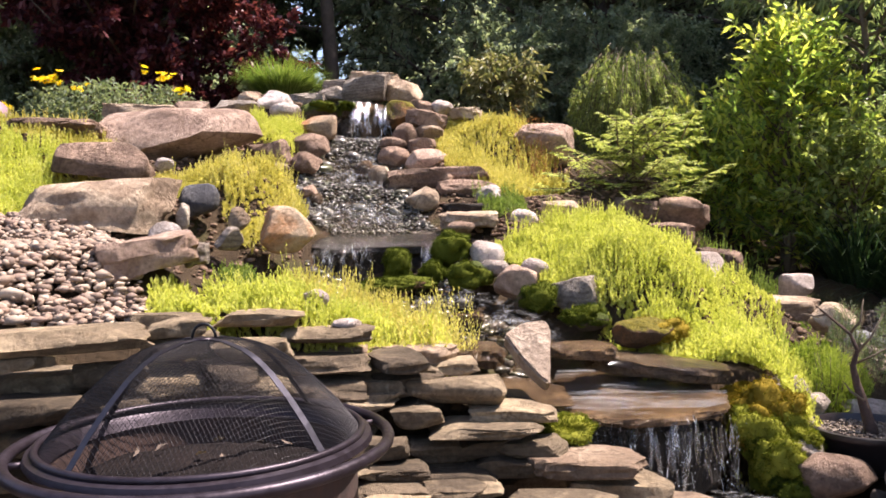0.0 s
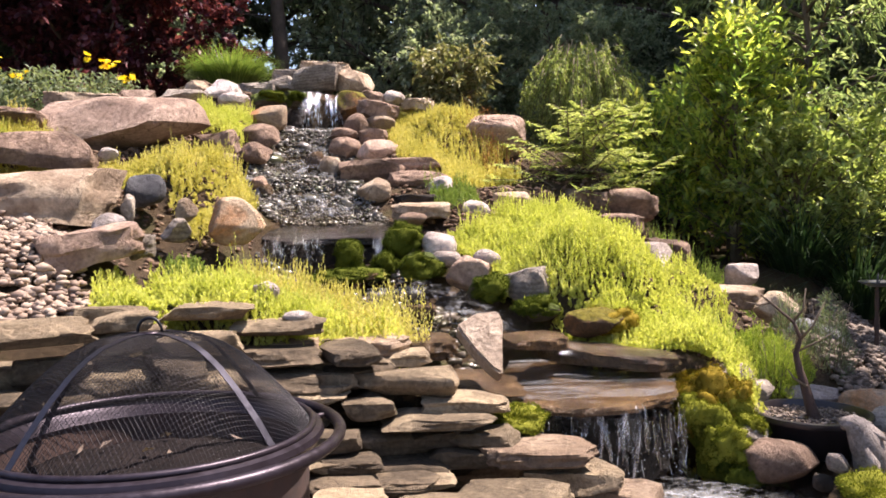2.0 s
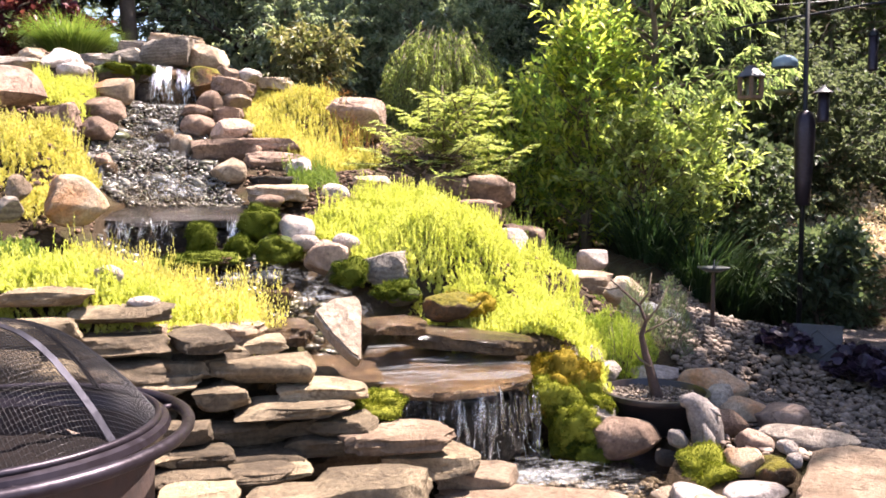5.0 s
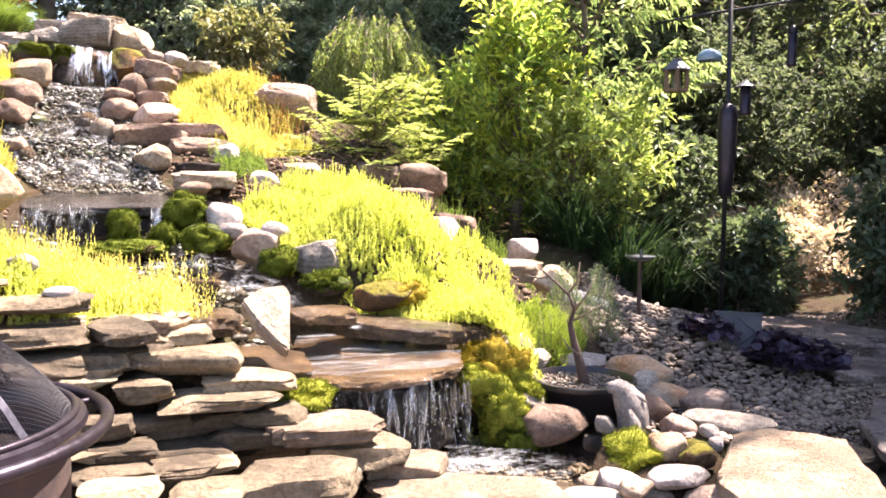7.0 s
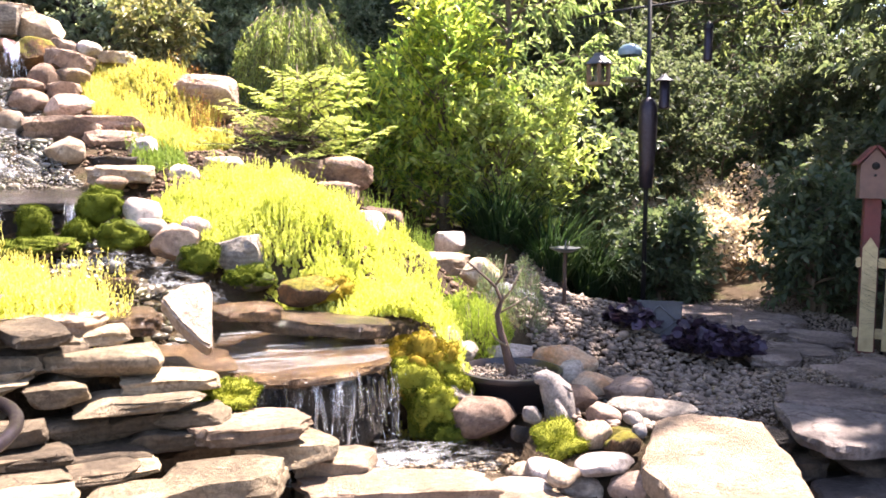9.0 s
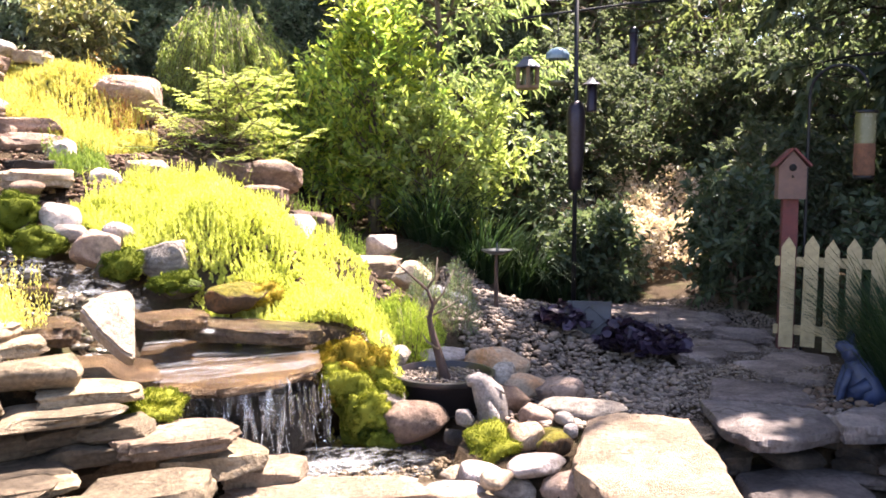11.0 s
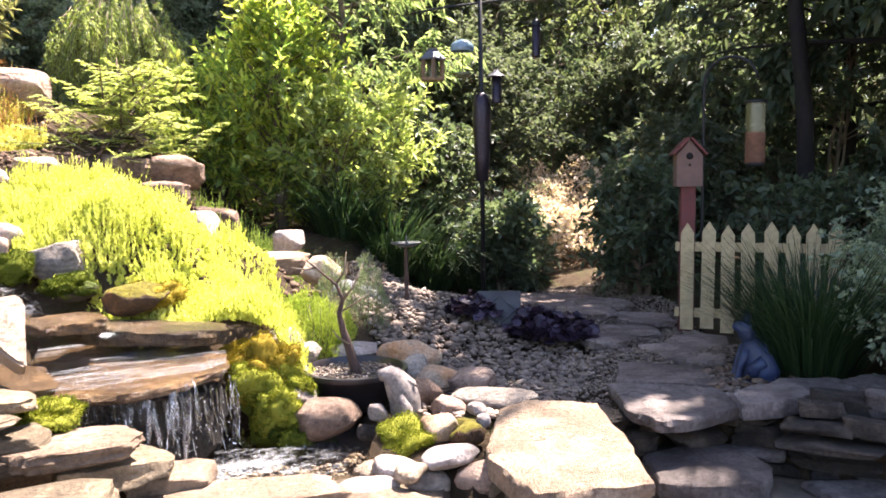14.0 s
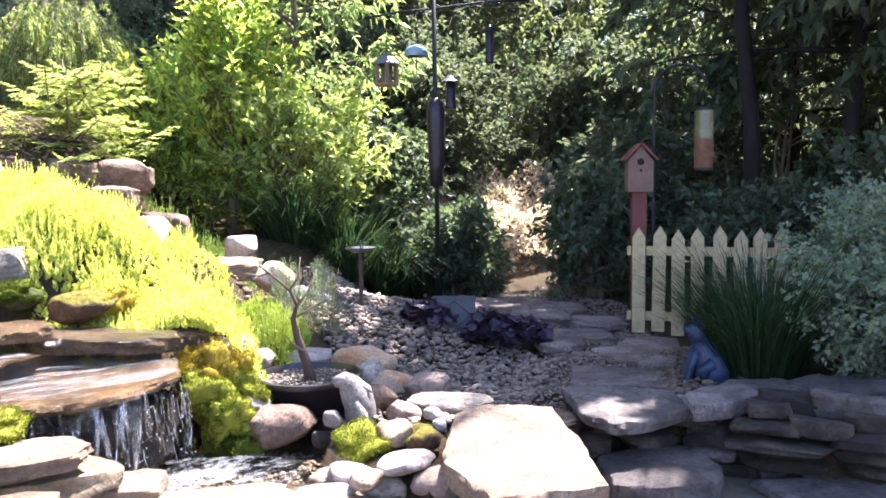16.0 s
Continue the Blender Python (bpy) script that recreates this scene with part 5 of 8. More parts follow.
def water_strip(name, label, line, lift=0.0, across=10, along=14, seed=0, lace=0.0):
    """A strip of running water along (x, y, z, half width) stations."""
    line = np.array(line)
    u = np.linspace(0, len(line) - 1, along * (len(line) - 1) + 1)
    c = np.stack([np.interp(u, np.arange(len(line)), line[:, k]) for k in range(4)], -1)
    d = unit(np.gradient(c[:, :2], axis=0))
    side = np.c_[d[:, 1], -d[:, 0]]
    v = np.linspace(-1, 1, across)
    P = np.zeros((len(c), across, 3))
    P[..., :2] = c[:, None, :2] + side[:, None] * (c[:, 3][:, None] * v)[..., None]
    P[..., 2] = c[:, None, 2] + lift
    flat = P.reshape(-1, 3)
    flat[:, 2] += 0.008 * wobble(flat, seed, 18, 3)
    i = np.arange(len(c) - 1)[:, None] * across + np.arange(across - 1)
    Fc = np.stack([i, i + 1, i + 1 + across, i + across], -1).reshape(-1, 4)
    me = big_mesh(name, flat, Fc, LACE if lace else WATER, True)
    if lace:
        T = np.clip(1.15 - np.abs(np.tile(v, len(c))), 0, 1) * np.repeat(np.interp(u, (0, 0.3, len(line) - 1.3, len(line) - 1), (0.4, 1, 1, 0.3)), across) * lace
        with_uv(me, T)
    ob = tagged(new(name, me), label, "water", kind="structure")
    ob.visible_shadow = False
    return ob


FALL, N, L, b = material("falling_water", 0.12, 0, 0.7)
tc, mp = N.new("ShaderNodeTexCoord"), N.new("ShaderNodeMapping")
mp.inputs["Scale"].default_value = (1, 1, 0.12)
L.new(tc.outputs["Object"], mp.inputs["Vector"])
n1 = noise_node(N, L, mp.outputs["Vector"], 160, 4, 0.7)
b.inputs["Base Color"].default_value, b.inputs["IOR"].default_value = (0.86, 0.87, 0.90, 1), 1.33
L.new(ramp(N, L, n1.outputs["Fac"], [(0.58, (1, 1, 1)), (0.74, (0.35, 0.35, 0.35))]), b.inputs["Transmission Weight"])
bumped(N, L, b, n1.outputs["Fac"], 0.8, 0.01)


FROTH = lacy("pond_froth", 46, (0.7, 1.6, 1), 0.48, 0.72, 0.75)
CURTAIN = lacy("water_curtain", 95, (1, 1, 0.13), 0.55, 0.68, 0.75)


def curtain(parent, a, c, drop, throw, seed, cols=60, rows=14):
    """A thin, torn sheet that leaves the lip between a and c."""
    a, c = np.array(a, float), np.array(c, float)
    along = c - a
    out = unit(np.array([along[1], -along[0], 0.0]))
    out = -out if out[1] > 0 else out
    V, T = [], []
    for j in range(rows):
        s = j / (rows - 1)
        for i in range(cols):
            k = i / (cols - 1)
            p = a + along * k
            w = 0.5 + 0.5 * math.sin(k * 17 + seed) * math.sin(k * 7.3 + 2 * seed)
            p = p + out * (throw * (0.75 + 0.5 * w) * math.sqrt(s) + 0.006 + 0.008 * math.sin(k * 41 + seed))
            p[2] -= drop * s
            V.append(p)
            T.append((0.55 + 0.45 * w) * (1 - 0.35 * s) * min(1, 12 * min(k, 1 - k) + 0.1))
    q = np.arange(rows - 1)[:, None] * cols + np.arange(cols - 1)
    Fc = np.stack([q, q + 1, q + 1 + cols, q + cols], -1).reshape(-1, 4)
    part("curtain", with_uv(big_mesh("curtain", np.array(V), Fc, CURTAIN, True), T), parent).visible_shadow = False


def froth(name, label, at, spread, yaw=0.0, seed=0):
    """A flat, ragged sheet of foam, thick in its middle."""
    n = 36
    u = np.linspace(-1, 1, n)
    X, Y = np.meshgrid(u, u)
    c, s_ = math.cos(radians(yaw)), math.sin(radians(yaw))
    px, py = X * spread[0], Y * spread[1]
    V = np.stack([at[0] + px * c - py * s_, at[1] + px * s_ + py * c, np.full_like(px, at[2])], -1).reshape(-1, 3)
    V[:, 2] += 0.004 * wobble(V, seed, 30, 2)
    T = np.clip(1 - (X**2 + Y**2), 0, 1).ravel() ** 0.7
    q = np.arange(n - 1)[:, None] * n + np.arange(n - 1)
    Fc = np.stack([q, q + 1, q + 1 + n, q + n], -1).reshape(-1, 4)
    ob = tagged(new(name, with_uv(big_mesh(name, V, Fc, FROTH, True), T)), label, "water", kind="stuff")
    ob.visible_shadow = False
    return ob


def falling_water(name, label, a, c, drop, throw, strands, seed, gaps=0.35, wide=(0.008, 0.03), white=0.3):
    """Ribbons, white threads and drops that leave the lip between a and c and fall by drop metres."""
    r = np.random.default_rng(seed)
    a, c = np.array(a, float), np.array(c, float)
    along = c - a
    out = unit(np.array([along[1], -along[0], 0.0]))
    if out[1] > 0:
        out = -out
    side = unit(along)
    clump = r.uniform(0, 1, 7)
    rv, rf, threads, drops = [], [], [], []
    for i in range(strands):
        k = clump[r.integers(7)] + r.normal() * 0.06 if r.uniform() > gaps else r.uniform(0, 1)
        k = min(1, max(0, k))
        p = a + along * k
        th = throw * r.uniform(0.7, 1.3)
        thin = r.uniform() < white
        start = r.uniform(0.0, 0.75) if thin else r.uniform(-0.05, 0.25)
        end = min(1.0, start + (r.uniform(0.05, 0.22) if thin else r.uniform(0.2, 0.5)))
        w = r.uniform(*wide) * (0.22 if thin else 1)
        pts = []
        for s in np.linspace(max(0, start), end, 7):
            q = p + out * (th * math.sqrt(s) + 0.004) + side * 0.008 * math.sin(7 * s + k * 40) + r.normal(size=3) * 0.001
            q[2] -= drop * s
            pts.append(q)
        if thin:
            threads.append(tube(pts, w * 0.5 * np.array([0.2, 0.6, 1.0, 0.8, 1.0, 0.6, 0.2]), 4))
        else:
            o = len(rv)
            for m, q in enumerate(pts):
                hw = w * 0.5 * (1 - 0.75 * abs(m / 3 - 1) ** 3) * r.uniform(0.7, 1.1)
                rv += [q - side * hw, q + out * 0.004, q + side * hw]
            for m in range(6):
                for e in range(2):
                    rf.append((o + 3 * m + e, o + 3 * m + e + 1, o + 3 * m + e + 4, o + 3 * m + e + 3))
        for _ in range(3):
            s = r.uniform(0.15, 1.08)
            q = p + out * (th * math.sqrt(s) + r.normal() * 0.015) + side * r.normal() * 0.025
            q[2] -= drop * s
            drops.append((q, r.uniform(0.0007, 0.0021)))
    ob = thing(name, (0, 0, 0), label, "water", kind="structure")
    part("ribbons", mesh_of("ribbons", rv, rf, FALL), ob).visible_shadow = False
    part("threads", mesh_of("threads", *joined(*threads), FOAM), ob)
    curtain(ob, a, c, drop, throw, seed)
    bv, bf = ball(1)
    Vd = np.concatenate([q + bv * s * [1, 1, 1.8] for q, s in drops])
    Fd = np.concatenate([bf + i * len(bv) for i in range(len(drops))])
    part("drops", big_mesh("drops", Vd, Fd, FOAM, True), ob)
    return ob


def splash(name, label, at, spread, n, seed, follow=False):
    """Broken white water: low wet blobs and drops; with follow, flakes that imitate glints."""
    r = np.random.default_rng(seed)
    bv, bf = ball(1)
    q = r.normal(size=(n, 2)) * np.array(spread) * 0.5
    P = np.c_[q + np.array(at[:2]), np.full(n, at[2]) + np.abs(r.normal(size=n)) * 0.012]
    s = r.uniform(0.0012, 0.0042, n) * (1.3 - np.hypot(q[:, 0] / spread[0], q[:, 1] / spread[1])).clip(0.4, 1.3)
    P[:, 2] = at[2] + r.uniform(0, 0.006, n)
    if follow:
        P[:, 2] = land(P[:, 0], P[:, 1]) + 0.045 + r.uniform(0, 0.012, n)
        s = s * 1.1
    V = (P[:, None] + bv[None] * s[:, None, None] * np.array([2.6, 1.5, 0.14])).reshape(-1, 3)
    Fc = (bf[None] + (np.arange(n) * len(bv))[:, None, None]).reshape(-1, 3)
    return tagged(new(name, big_mesh(name, V, Fc, FOAM, True)), label, "water", kind="stuff")


water_strip("stream_water", "shallow stream running over dark pebbles", [(-0.56, 6.12, 1.69, 0.17), (-0.56, 5.75, 1.55, 0.22), (-0.54, 5.3, 1.37, 0.27), (-0.46, 4.85, 1.155, 0.33), (-0.38, 4.66, 1.05, 0.36)], seed=1)
water_strip("pool_water", "still water on the ledge above the middle fall", [(-0.38, 4.62, 1.05, 0.36), (-0.37, 4.45, 1.03, 0.36), (-0.36, 4.24, 0.995, 0.33)], seed=2)
water_strip("pool_water", "water running between mossy stones below the middle fall", [(-0.40, 4.14, 0.74, 0.32), (-0.15, 3.95, 0.72, 0.26), (0.14, 3.66, 0.69, 0.20), (0.33, 3.35, 0.60, 0.18), (0.42, 3.1, 0.53, 0.18)], seed=3)
water_strip("pond_water", "clear shallow pond water rippled by the fall", [(0.45, 2.83, 0.118, 0.20), (0.75, 2.85, 0.118, 0.34), (1.1, 2.77, 0.118, 0.36), (1.5, 2.68, 0.118, 0.26)], across=20, seed=5)
water_strip("running_water", "silvery broken water running down the stream", [(-0.56, 6.08, 1.71, 0.15), (-0.56, 5.75, 1.575, 0.20), (-0.54, 5.3, 1.395, 0.25), (-0.46, 4.85, 1.18, 0.31), (-0.38, 4.66, 1.075, 0.34)], across=24, along=30, seed=11, lace=1.0)
water_strip("running_water", "white water tumbling between mossy stones", [(-0.03, 4.20, 0.815, 0.07), (0.03, 4.00, 0.785, 0.09), (0.15, 3.80, 0.75, 0.13), (0.30, 3.50, 0.69, 0.13), (0.38, 3.25, 0.61, 0.13)], across=16, along=24, seed=12, lace=1.0)
falling_water("upper_fall", "white water falling between dark stones", (-0.71, 6.26, 2.02), (-0.56, 6.28, 2.02), 0.31, 0.10, 100, 1, white=0.6)
falling_water("upper_fall", "thin white water falling beside a dark stone", (-0.51, 6.28, 2.00), (-0.40, 6.29, 1.99), 0.29, 0.09, 56, 6, white=0.6)
falling_water("middle_fall", "thin curtains of water over a dark ledge", (-0.68, 4.21, 0.985), (-0.36, 4.22, 0.985), 0.24, 0.03, 60, 2, white=0.5)
falling_water("middle_fall", "thin curtain of water beside mossy stones", (-0.12, 4.27, 0.975), (-0.05, 4.28, 0.97), 0.26, 0.04, 26, 3)
falling_water("lower_fall", "broken curtain of water over the slab's lip", (0.42, 2.70, 0.455), (0.80, 2.655, 0.452), 0.34, 0.07, 56, 4, 0.6, (0.006, 0.024), 0.5)
falling_water("lower_fall", "thin strands of water at the slab's end", (0.79, 2.655, 0.452), (0.97, 2.78, 0.452), 0.34, 0.05, 20, 5, 0.6, (0.006, 0.018), 0.4)
splash("white_water", "drops of white water where the lower fall meets the pond", (0.86, 2.66, 0.125), (0.24, 0.10), 700, 1)
froth("foam", "white foam where the lower fall meets the pond", (0.87, 2.63, 0.130), (0.24, 0.16), -8, 1)
froth("foam", "streaks of foam drifting over the pond", (1.02, 2.66, 0.127), (0.30, 0.26), -25, 2)
froth("foam", "foam below the middle fall", (-0.47, 4.06, 0.775), (0.26, 0.12), 0, 3)
froth("foam", "foam at the foot of the upper fall", (-0.56, 6.08, 1.715), (0.24, 0.12), 0, 5)
splash("white_water", "foam at the foot of the upper fall", (-0.55, 6.14, 1.69), (0.26, 0.08), 160, 2)
splash("white_water", "rippling white water below the middle fall", (0.00, 3.85, 0.735), (0.26, 0.26), 200, 3)
splash("white_water", "rippling white water before the slab", (0.27, 3.5, 0.665), (0.20, 0.16), 130, 4)
# small white flakes put in as the sparkle on the stream
splash("white_water", "white flakes standing in for glints along the stream", (-0.5, 5.35, 1.325), (0.28, 0.75), 900, 5, True)


# ---- pebbles ----
def pebble_mat(name, cols, rough=0.7, spec=0.4):
    m, N, L, b = material(name, rough, 0, spec)
    geo, tc = N.new("ShaderNodeNewGeometry"), N.new("ShaderNodeTexCoord")
    col = ramp(N, L, geo.outputs["Random Per Island"], [(i / (len(cols) - 1), c) for i, c in enumerate(cols)])
    n = noise_node(N, L, tc.outputs["Object"], 120, 5, 0.7)
    col = mixed(N, L, 0.6, col, ramp(N, L, n.outputs["Fac"], [(0.3, (0.6, 0.58, 0.55)), (0.7, (1.25, 1.22, 1.18))]), "MULTIPLY")
    L.new(col, b.inputs["Base Color"])
    bumped(N, L, b, n.outputs["Fac"], 0.3, 0.004)
    return m


PEBBLE_WARM = pebble_mat("warm_pebbles", [(0.129, 0.088, 0.066), (0.258, 0.185, 0.135), (0.181, 0.126, 0.094), (0.361, 0.286, 0.221), (0.224, 0.151, 0.115), (0.413, 0.344, 0.271), (0.155, 0.105, 0.082)])
PEBBLE_GREY = pebble_mat("grey_pebbles", [(0.085, 0.063, 0.048), (0.200, 0.150, 0.114), (0.121, 0.091, 0.070), (0.271, 0.217, 0.173), (0.157, 0.115, 0.088), (0.214, 0.161, 0.121)])
PEBBLE_WET = pebble_mat("wet_pebbles", [(0.05, 0.044, 0.04), (0.11, 0.096, 0.085), (0.075, 0.07, 0.05), (0.16, 0.145, 0.13), (0.08, 0.085, 0.045), (0.20, 0.18, 0.165)], 0.25, 0.6)
RUBBLE = pebble_mat("earthy_rubble", [(0.07, 0.045, 0.03), (0.17, 0.11, 0.075), (0.10, 0.065, 0.045), (0.26, 0.18, 0.125), (0.13, 0.08, 0.055)], 0.9, 0.2)
PEBBLE_POND = pebble_mat("pond_pebbles", [(0.111, 0.083, 0.059), (0.212, 0.165, 0.120), (0.145, 0.112, 0.080), (0.281, 0.228, 0.168), (0.128, 0.102, 0.069)], 0.5, 0.4)
GRIT = pebble_mat("pot_grit", [(0.06, 0.045, 0.035), (0.20, 0.15, 0.11), (0.10, 0.075, 0.06), (0.34, 0.28, 0.22), (0.08, 0.06, 0.045)])


def in_outline(p, outline):
    o = np.array(outline)
    inside = np.zeros(len(p), bool)
    for (x0, y0), (x1, y1) in zip(o, np.roll(o, -1, 0)):
        inside ^= ((y0 > p[:, 1]) != (y1 > p[:, 1])) & (p[:, 0] < (x1 - x0) * (p[:, 1] - y0) / (y1 - y0 + 1e-9) + x0)
    return inside


def pebbles(name, label, outline, density, size, mat, seed, level=2, dz=0.01, layers=0.02, height=land):
    r = np.random.default_rng(seed)
    o = np.array(outline)
    p = r.uniform(o.min(0), o.max(0), (int(density * np.prod(o.max(0) - o.min(0))), 2))
    p = p[in_outline(p, outline)]
    n = len(p)
    bv, bf = ball(level)
    s = size * r.lognormal(0, 0.32, n)
    ax = np.c_[s * r.uniform(0.8, 1.25, n), s * r.uniform(0.6, 0.95, n), s * r.uniform(0.35, 0.65, n)] / 2
    shapes = []
    for k in range(12):
        rk = np.random.default_rng(900 + k)
        S = bv * (1 + 0.14 * wobble(bv, 900 + k, 2.2, 2))[:, None]
        for _ in range(8):
            c = unit(rk.normal(size=3))
            S = S - np.maximum(0, S @ c - rk.uniform(0.5, 0.85))[:, None] * c * 0.9
        shapes.append(S)
    B = np.stack([shapes[k] for k in r.integers(0, 12, n)]) * ax[:, None]
    q, tl = r.uniform(0, 6.3, n)[:, None], r.normal(size=n)[:, None] * 0.45
    x, y, z = B[..., 0], B[..., 1], B[..., 2]
    y, z = y * np.cos(tl) - z * np.sin(tl), y * np.sin(tl) + z * np.cos(tl)
    V = np.stack([x * np.cos(q) - y * np.sin(q), x * np.sin(q) + y * np.cos(q), z], -1)
    V += np.c_[p, height(p[:, 0], p[:, 1]) + dz + r.uniform(0, layers, n)][:, None]
    Fc = (bf[None] + (np.arange(n) * len(bv))[:, None, None]).reshape(-1, 3)
    return tagged(new(name, big_mesh(name, V.reshape(-1, 3), Fc, mat, True)), label, "gravel", kind="stuff")


pebbles("river_gravel", "warm brown and cream river pebbles above the wall", [(-2.6, 2.9), (-1.74, 3.52), (-1.37, 3.36), (-1.04, 2.8), (-0.95, 2.6), (-1.05, 2.5), (-1.6, 2.36)], 4300, 0.038, PEBBLE_WARM, 1, level=1, layers=0.035)
pebbles("grey_gravel", "grey and buff river pebbles beside the path", [(1.75, 2.75), (1.9, 3.5), (2.05, 4.2), (2.6, 5.0), (3.3, 5.7), (3.75, 5.1), (3.5, 4.4), (3.1, 3.6), (2.95, 3.0), (2.55, 2.75), (2.15, 2.35)], 2900, 0.035, PEBBLE_GREY, 2, level=1, layers=0.025)
pebbles("stream_gravel", "dark wet pebbles under the stream", [(-0.78, 6.1), (-0.35, 6.1), (-0.18, 5.0), (0.0, 4.58), (-0.78, 4.58), (-0.9, 5.0)], 7000, 0.024, PEBBLE_WET, 3, level=1, layers=0.03)
pebbles("stream_gravel", "larger dark wet stones in the stream bed", [(-0.78, 6.1), (-0.35, 6.1), (-0.18, 5.0), (0.0, 4.62), (-0.78, 4.62), (-0.9, 5.0)], 150, 0.075, PEBBLE_WET, 33, layers=0.02)
pebbles("pond_gravel", "dark wet pebbles on the pond bed", [(0.72, 2.62), (0.75, 3.0), (1.3, 3.02), (1.5, 2.75), (1.3, 2.5), (0.8, 2.55)], 6000, 0.020, PEBBLE_POND, 4, layers=0.02, height=lambda x, y: np.maximum(land(x, y), 0.035))
pebbles("pool_gravel", "wet pebbles among mossy stones", [(-0.7, 4.1), (0.0, 4.15), (0.4, 3.5), (0.5, 3.1), (0.25, 3.1), (-0.1, 3.6), (-0.6, 3.85)], 700, 0.05, PEBBLE_WET, 5, layers=0.03)
pebbles("small_gravel", "loose pebbles between the larger stones", [(1.55, 2.4), (1.6, 2.75), (2.0, 2.95), (2.1, 2.4), (1.75, 2.3)], 600, 0.03, PEBBLE_WARM, 6, dz=0.03)
pebbles("small_gravel", "pebbles at the feet of the terrace plants", [(2.85, 2.3), (3.1, 2.5), (3.5, 2.3), (3.3, 1.9), (2.95, 2.05)], 900, 0.03, RUBBLE, 7, dz=0.02)

pebbles("small_gravel", "grey pebbles between the path and the planted bed", [(2.6, 2.06), (2.75, 2.3), (3.0, 2.5), (3.3, 2.5), (3.2, 2.25), (3.1, 2.0), (2.95, 1.98), (2.7, 2.03)], 2600, 0.03, PEBBLE_GREY, 10, dz=0.012, layers=0.02)
pebbles("slope_rubble", "small broken brown stones scattered over the slope", [(-2.8, 3.4), (-1.2, 3.3), (-0.7, 3.6), (-0.75, 5.0), (-0.8, 6.3), (-2.6, 5.8)], 900, 0.034, RUBBLE, 8, level=1, dz=0.0, layers=0.01)
pebbles("slope_rubble", "small broken brown stones scattered over the bank", [(0.0, 6.3), (1.0, 6.2), (1.8, 5.2), (2.1, 4.4), (1.6, 3.3), (1.2, 3.2), (0.3, 4.2), (-0.1, 5.0)], 900, 0.034, RUBBLE, 9, level=1, dz=0.0, layers=0.01)

# ---- slabs ----


def slab(name, label, at, size, yaw, mat, seed, pitch=0, roll=0, category="stone"):
    V, Fc = split_stone(size, seed, 60)
    me = big_mesh(name, V, Fc, STONE[mat], True)
    me.set_sharp_from_angle(angle=radians(32))
    return thing(name, pose(*at, pitch, roll, yaw), label, category, me=me)


def cut_slab(name, label, outline, top, thick, mat, seed, category="stone", parent=None):
    """A slab with a given outline on the plan, walked anticlockwise, and a given height of its upper face."""
    o = np.array(outline, float)
    if ((o[:, 0] * np.roll(o[:, 1], -1) - np.roll(o[:, 0], -1) * o[:, 1]).sum()) < 0:
        o = o[::-1]
    c = o.mean(0)
    V, Fc = split_stone((1, 1, thick), seed, 72, o - c)
    me = big_mesh(name, V, Fc, STONE[mat], True)
    me.set_sharp_from_angle(angle=radians(32))
    if parent:
        ob = part(name, me, parent)
        ob.matrix_basis = parent.matrix_basis.inverted() @ pose(c[0], c[1], top - thick / 2)
        return ob
    return thing(name, pose(c[0], c[1], top - thick / 2), label, category, me=me)


SPILL = [(0.37, 3.02), (0.36, 2.74), (0.46, 2.69), (0.60, 2.61), (0.80, 2.66), (0.955, 2.76), (1.03, 2.97), (0.94, 3.10), (0.64, 3.46), (0.47, 3.44)]
cut_slab("spill_slab", "broad brown slab that the water slides over", SPILL, 0.455, 0.036, "wet", 801)
slab("spill_slab", "wet brown slab behind the dry wall", (0.22, 2.86, 0.475), (0.46, 0.40, 0.055), 6, "wet", 815, 4, 3)
slab("ledge_slab", "long dark wet slab beside the sheet of water", (0.82, 3.17, 0.525), (0.58, 0.25, 0.07), -30, "wetdark", 802, 0, 3)
slab("ledge_slab", "wet brown slab behind the leaning stone", (0.52, 3.14, 0.595), (0.27, 0.28, 0.05), 8, "wet", 803)
slab("ledge_slab", "dark slab that forms the lip of the middle fall", (-0.35, 4.48, 0.99), (0.80, 0.54, 0.05), 4, "wetgrey", 804, 10)
slab("ledge_slab", "dark flat stone at the edge of the lower pool", (0.07, 3.05, 0.60), (0.30, 0.30, 0.07), 0, "wet", 805)
slab("ledge_slab", "dark slab under the upper fall's lip", (-0.55, 6.45, 1.945), (0.36, 0.34, 0.05), 0, "wet", 806)
# two added dark blocks give the shade of the hollows behind the falls
slab("ledge_stone", "dark block standing in for the shaded hollow behind the middle fall", (-0.35, 4.46, 0.80), (0.70, 0.40, 0.30), 4, "dark", 807)
slab("ledge_stone", "dark block standing in for the shade behind the lower fall", (0.70, 2.98, 0.26), (0.62, 0.36, 0.34), -18, "dark", 808)
cut_slab("seat_slab", "very large sunlit buff flagstone at the pond's end", [(1.79, 2.35), (1.95, 2.37), (2.10, 2.17), (1.92, 1.86), (1.70, 1.55), (1.47, 1.64), (1.38, 1.67), (1.46, 1.97), (1.50, 2.04)], 0.27, 0.085, "slab", 812)
slab("seat_stone", "buff stone under the large flagstone", (1.72, 1.95, 0.10), (0.48, 0.44, 0.19), 40, "wall", 813)
slab("pond_stone", "flat rock edging the pond", (0.98, 2.25, 0.10), (0.80, 0.28, 0.09), -16, "slab", 814)

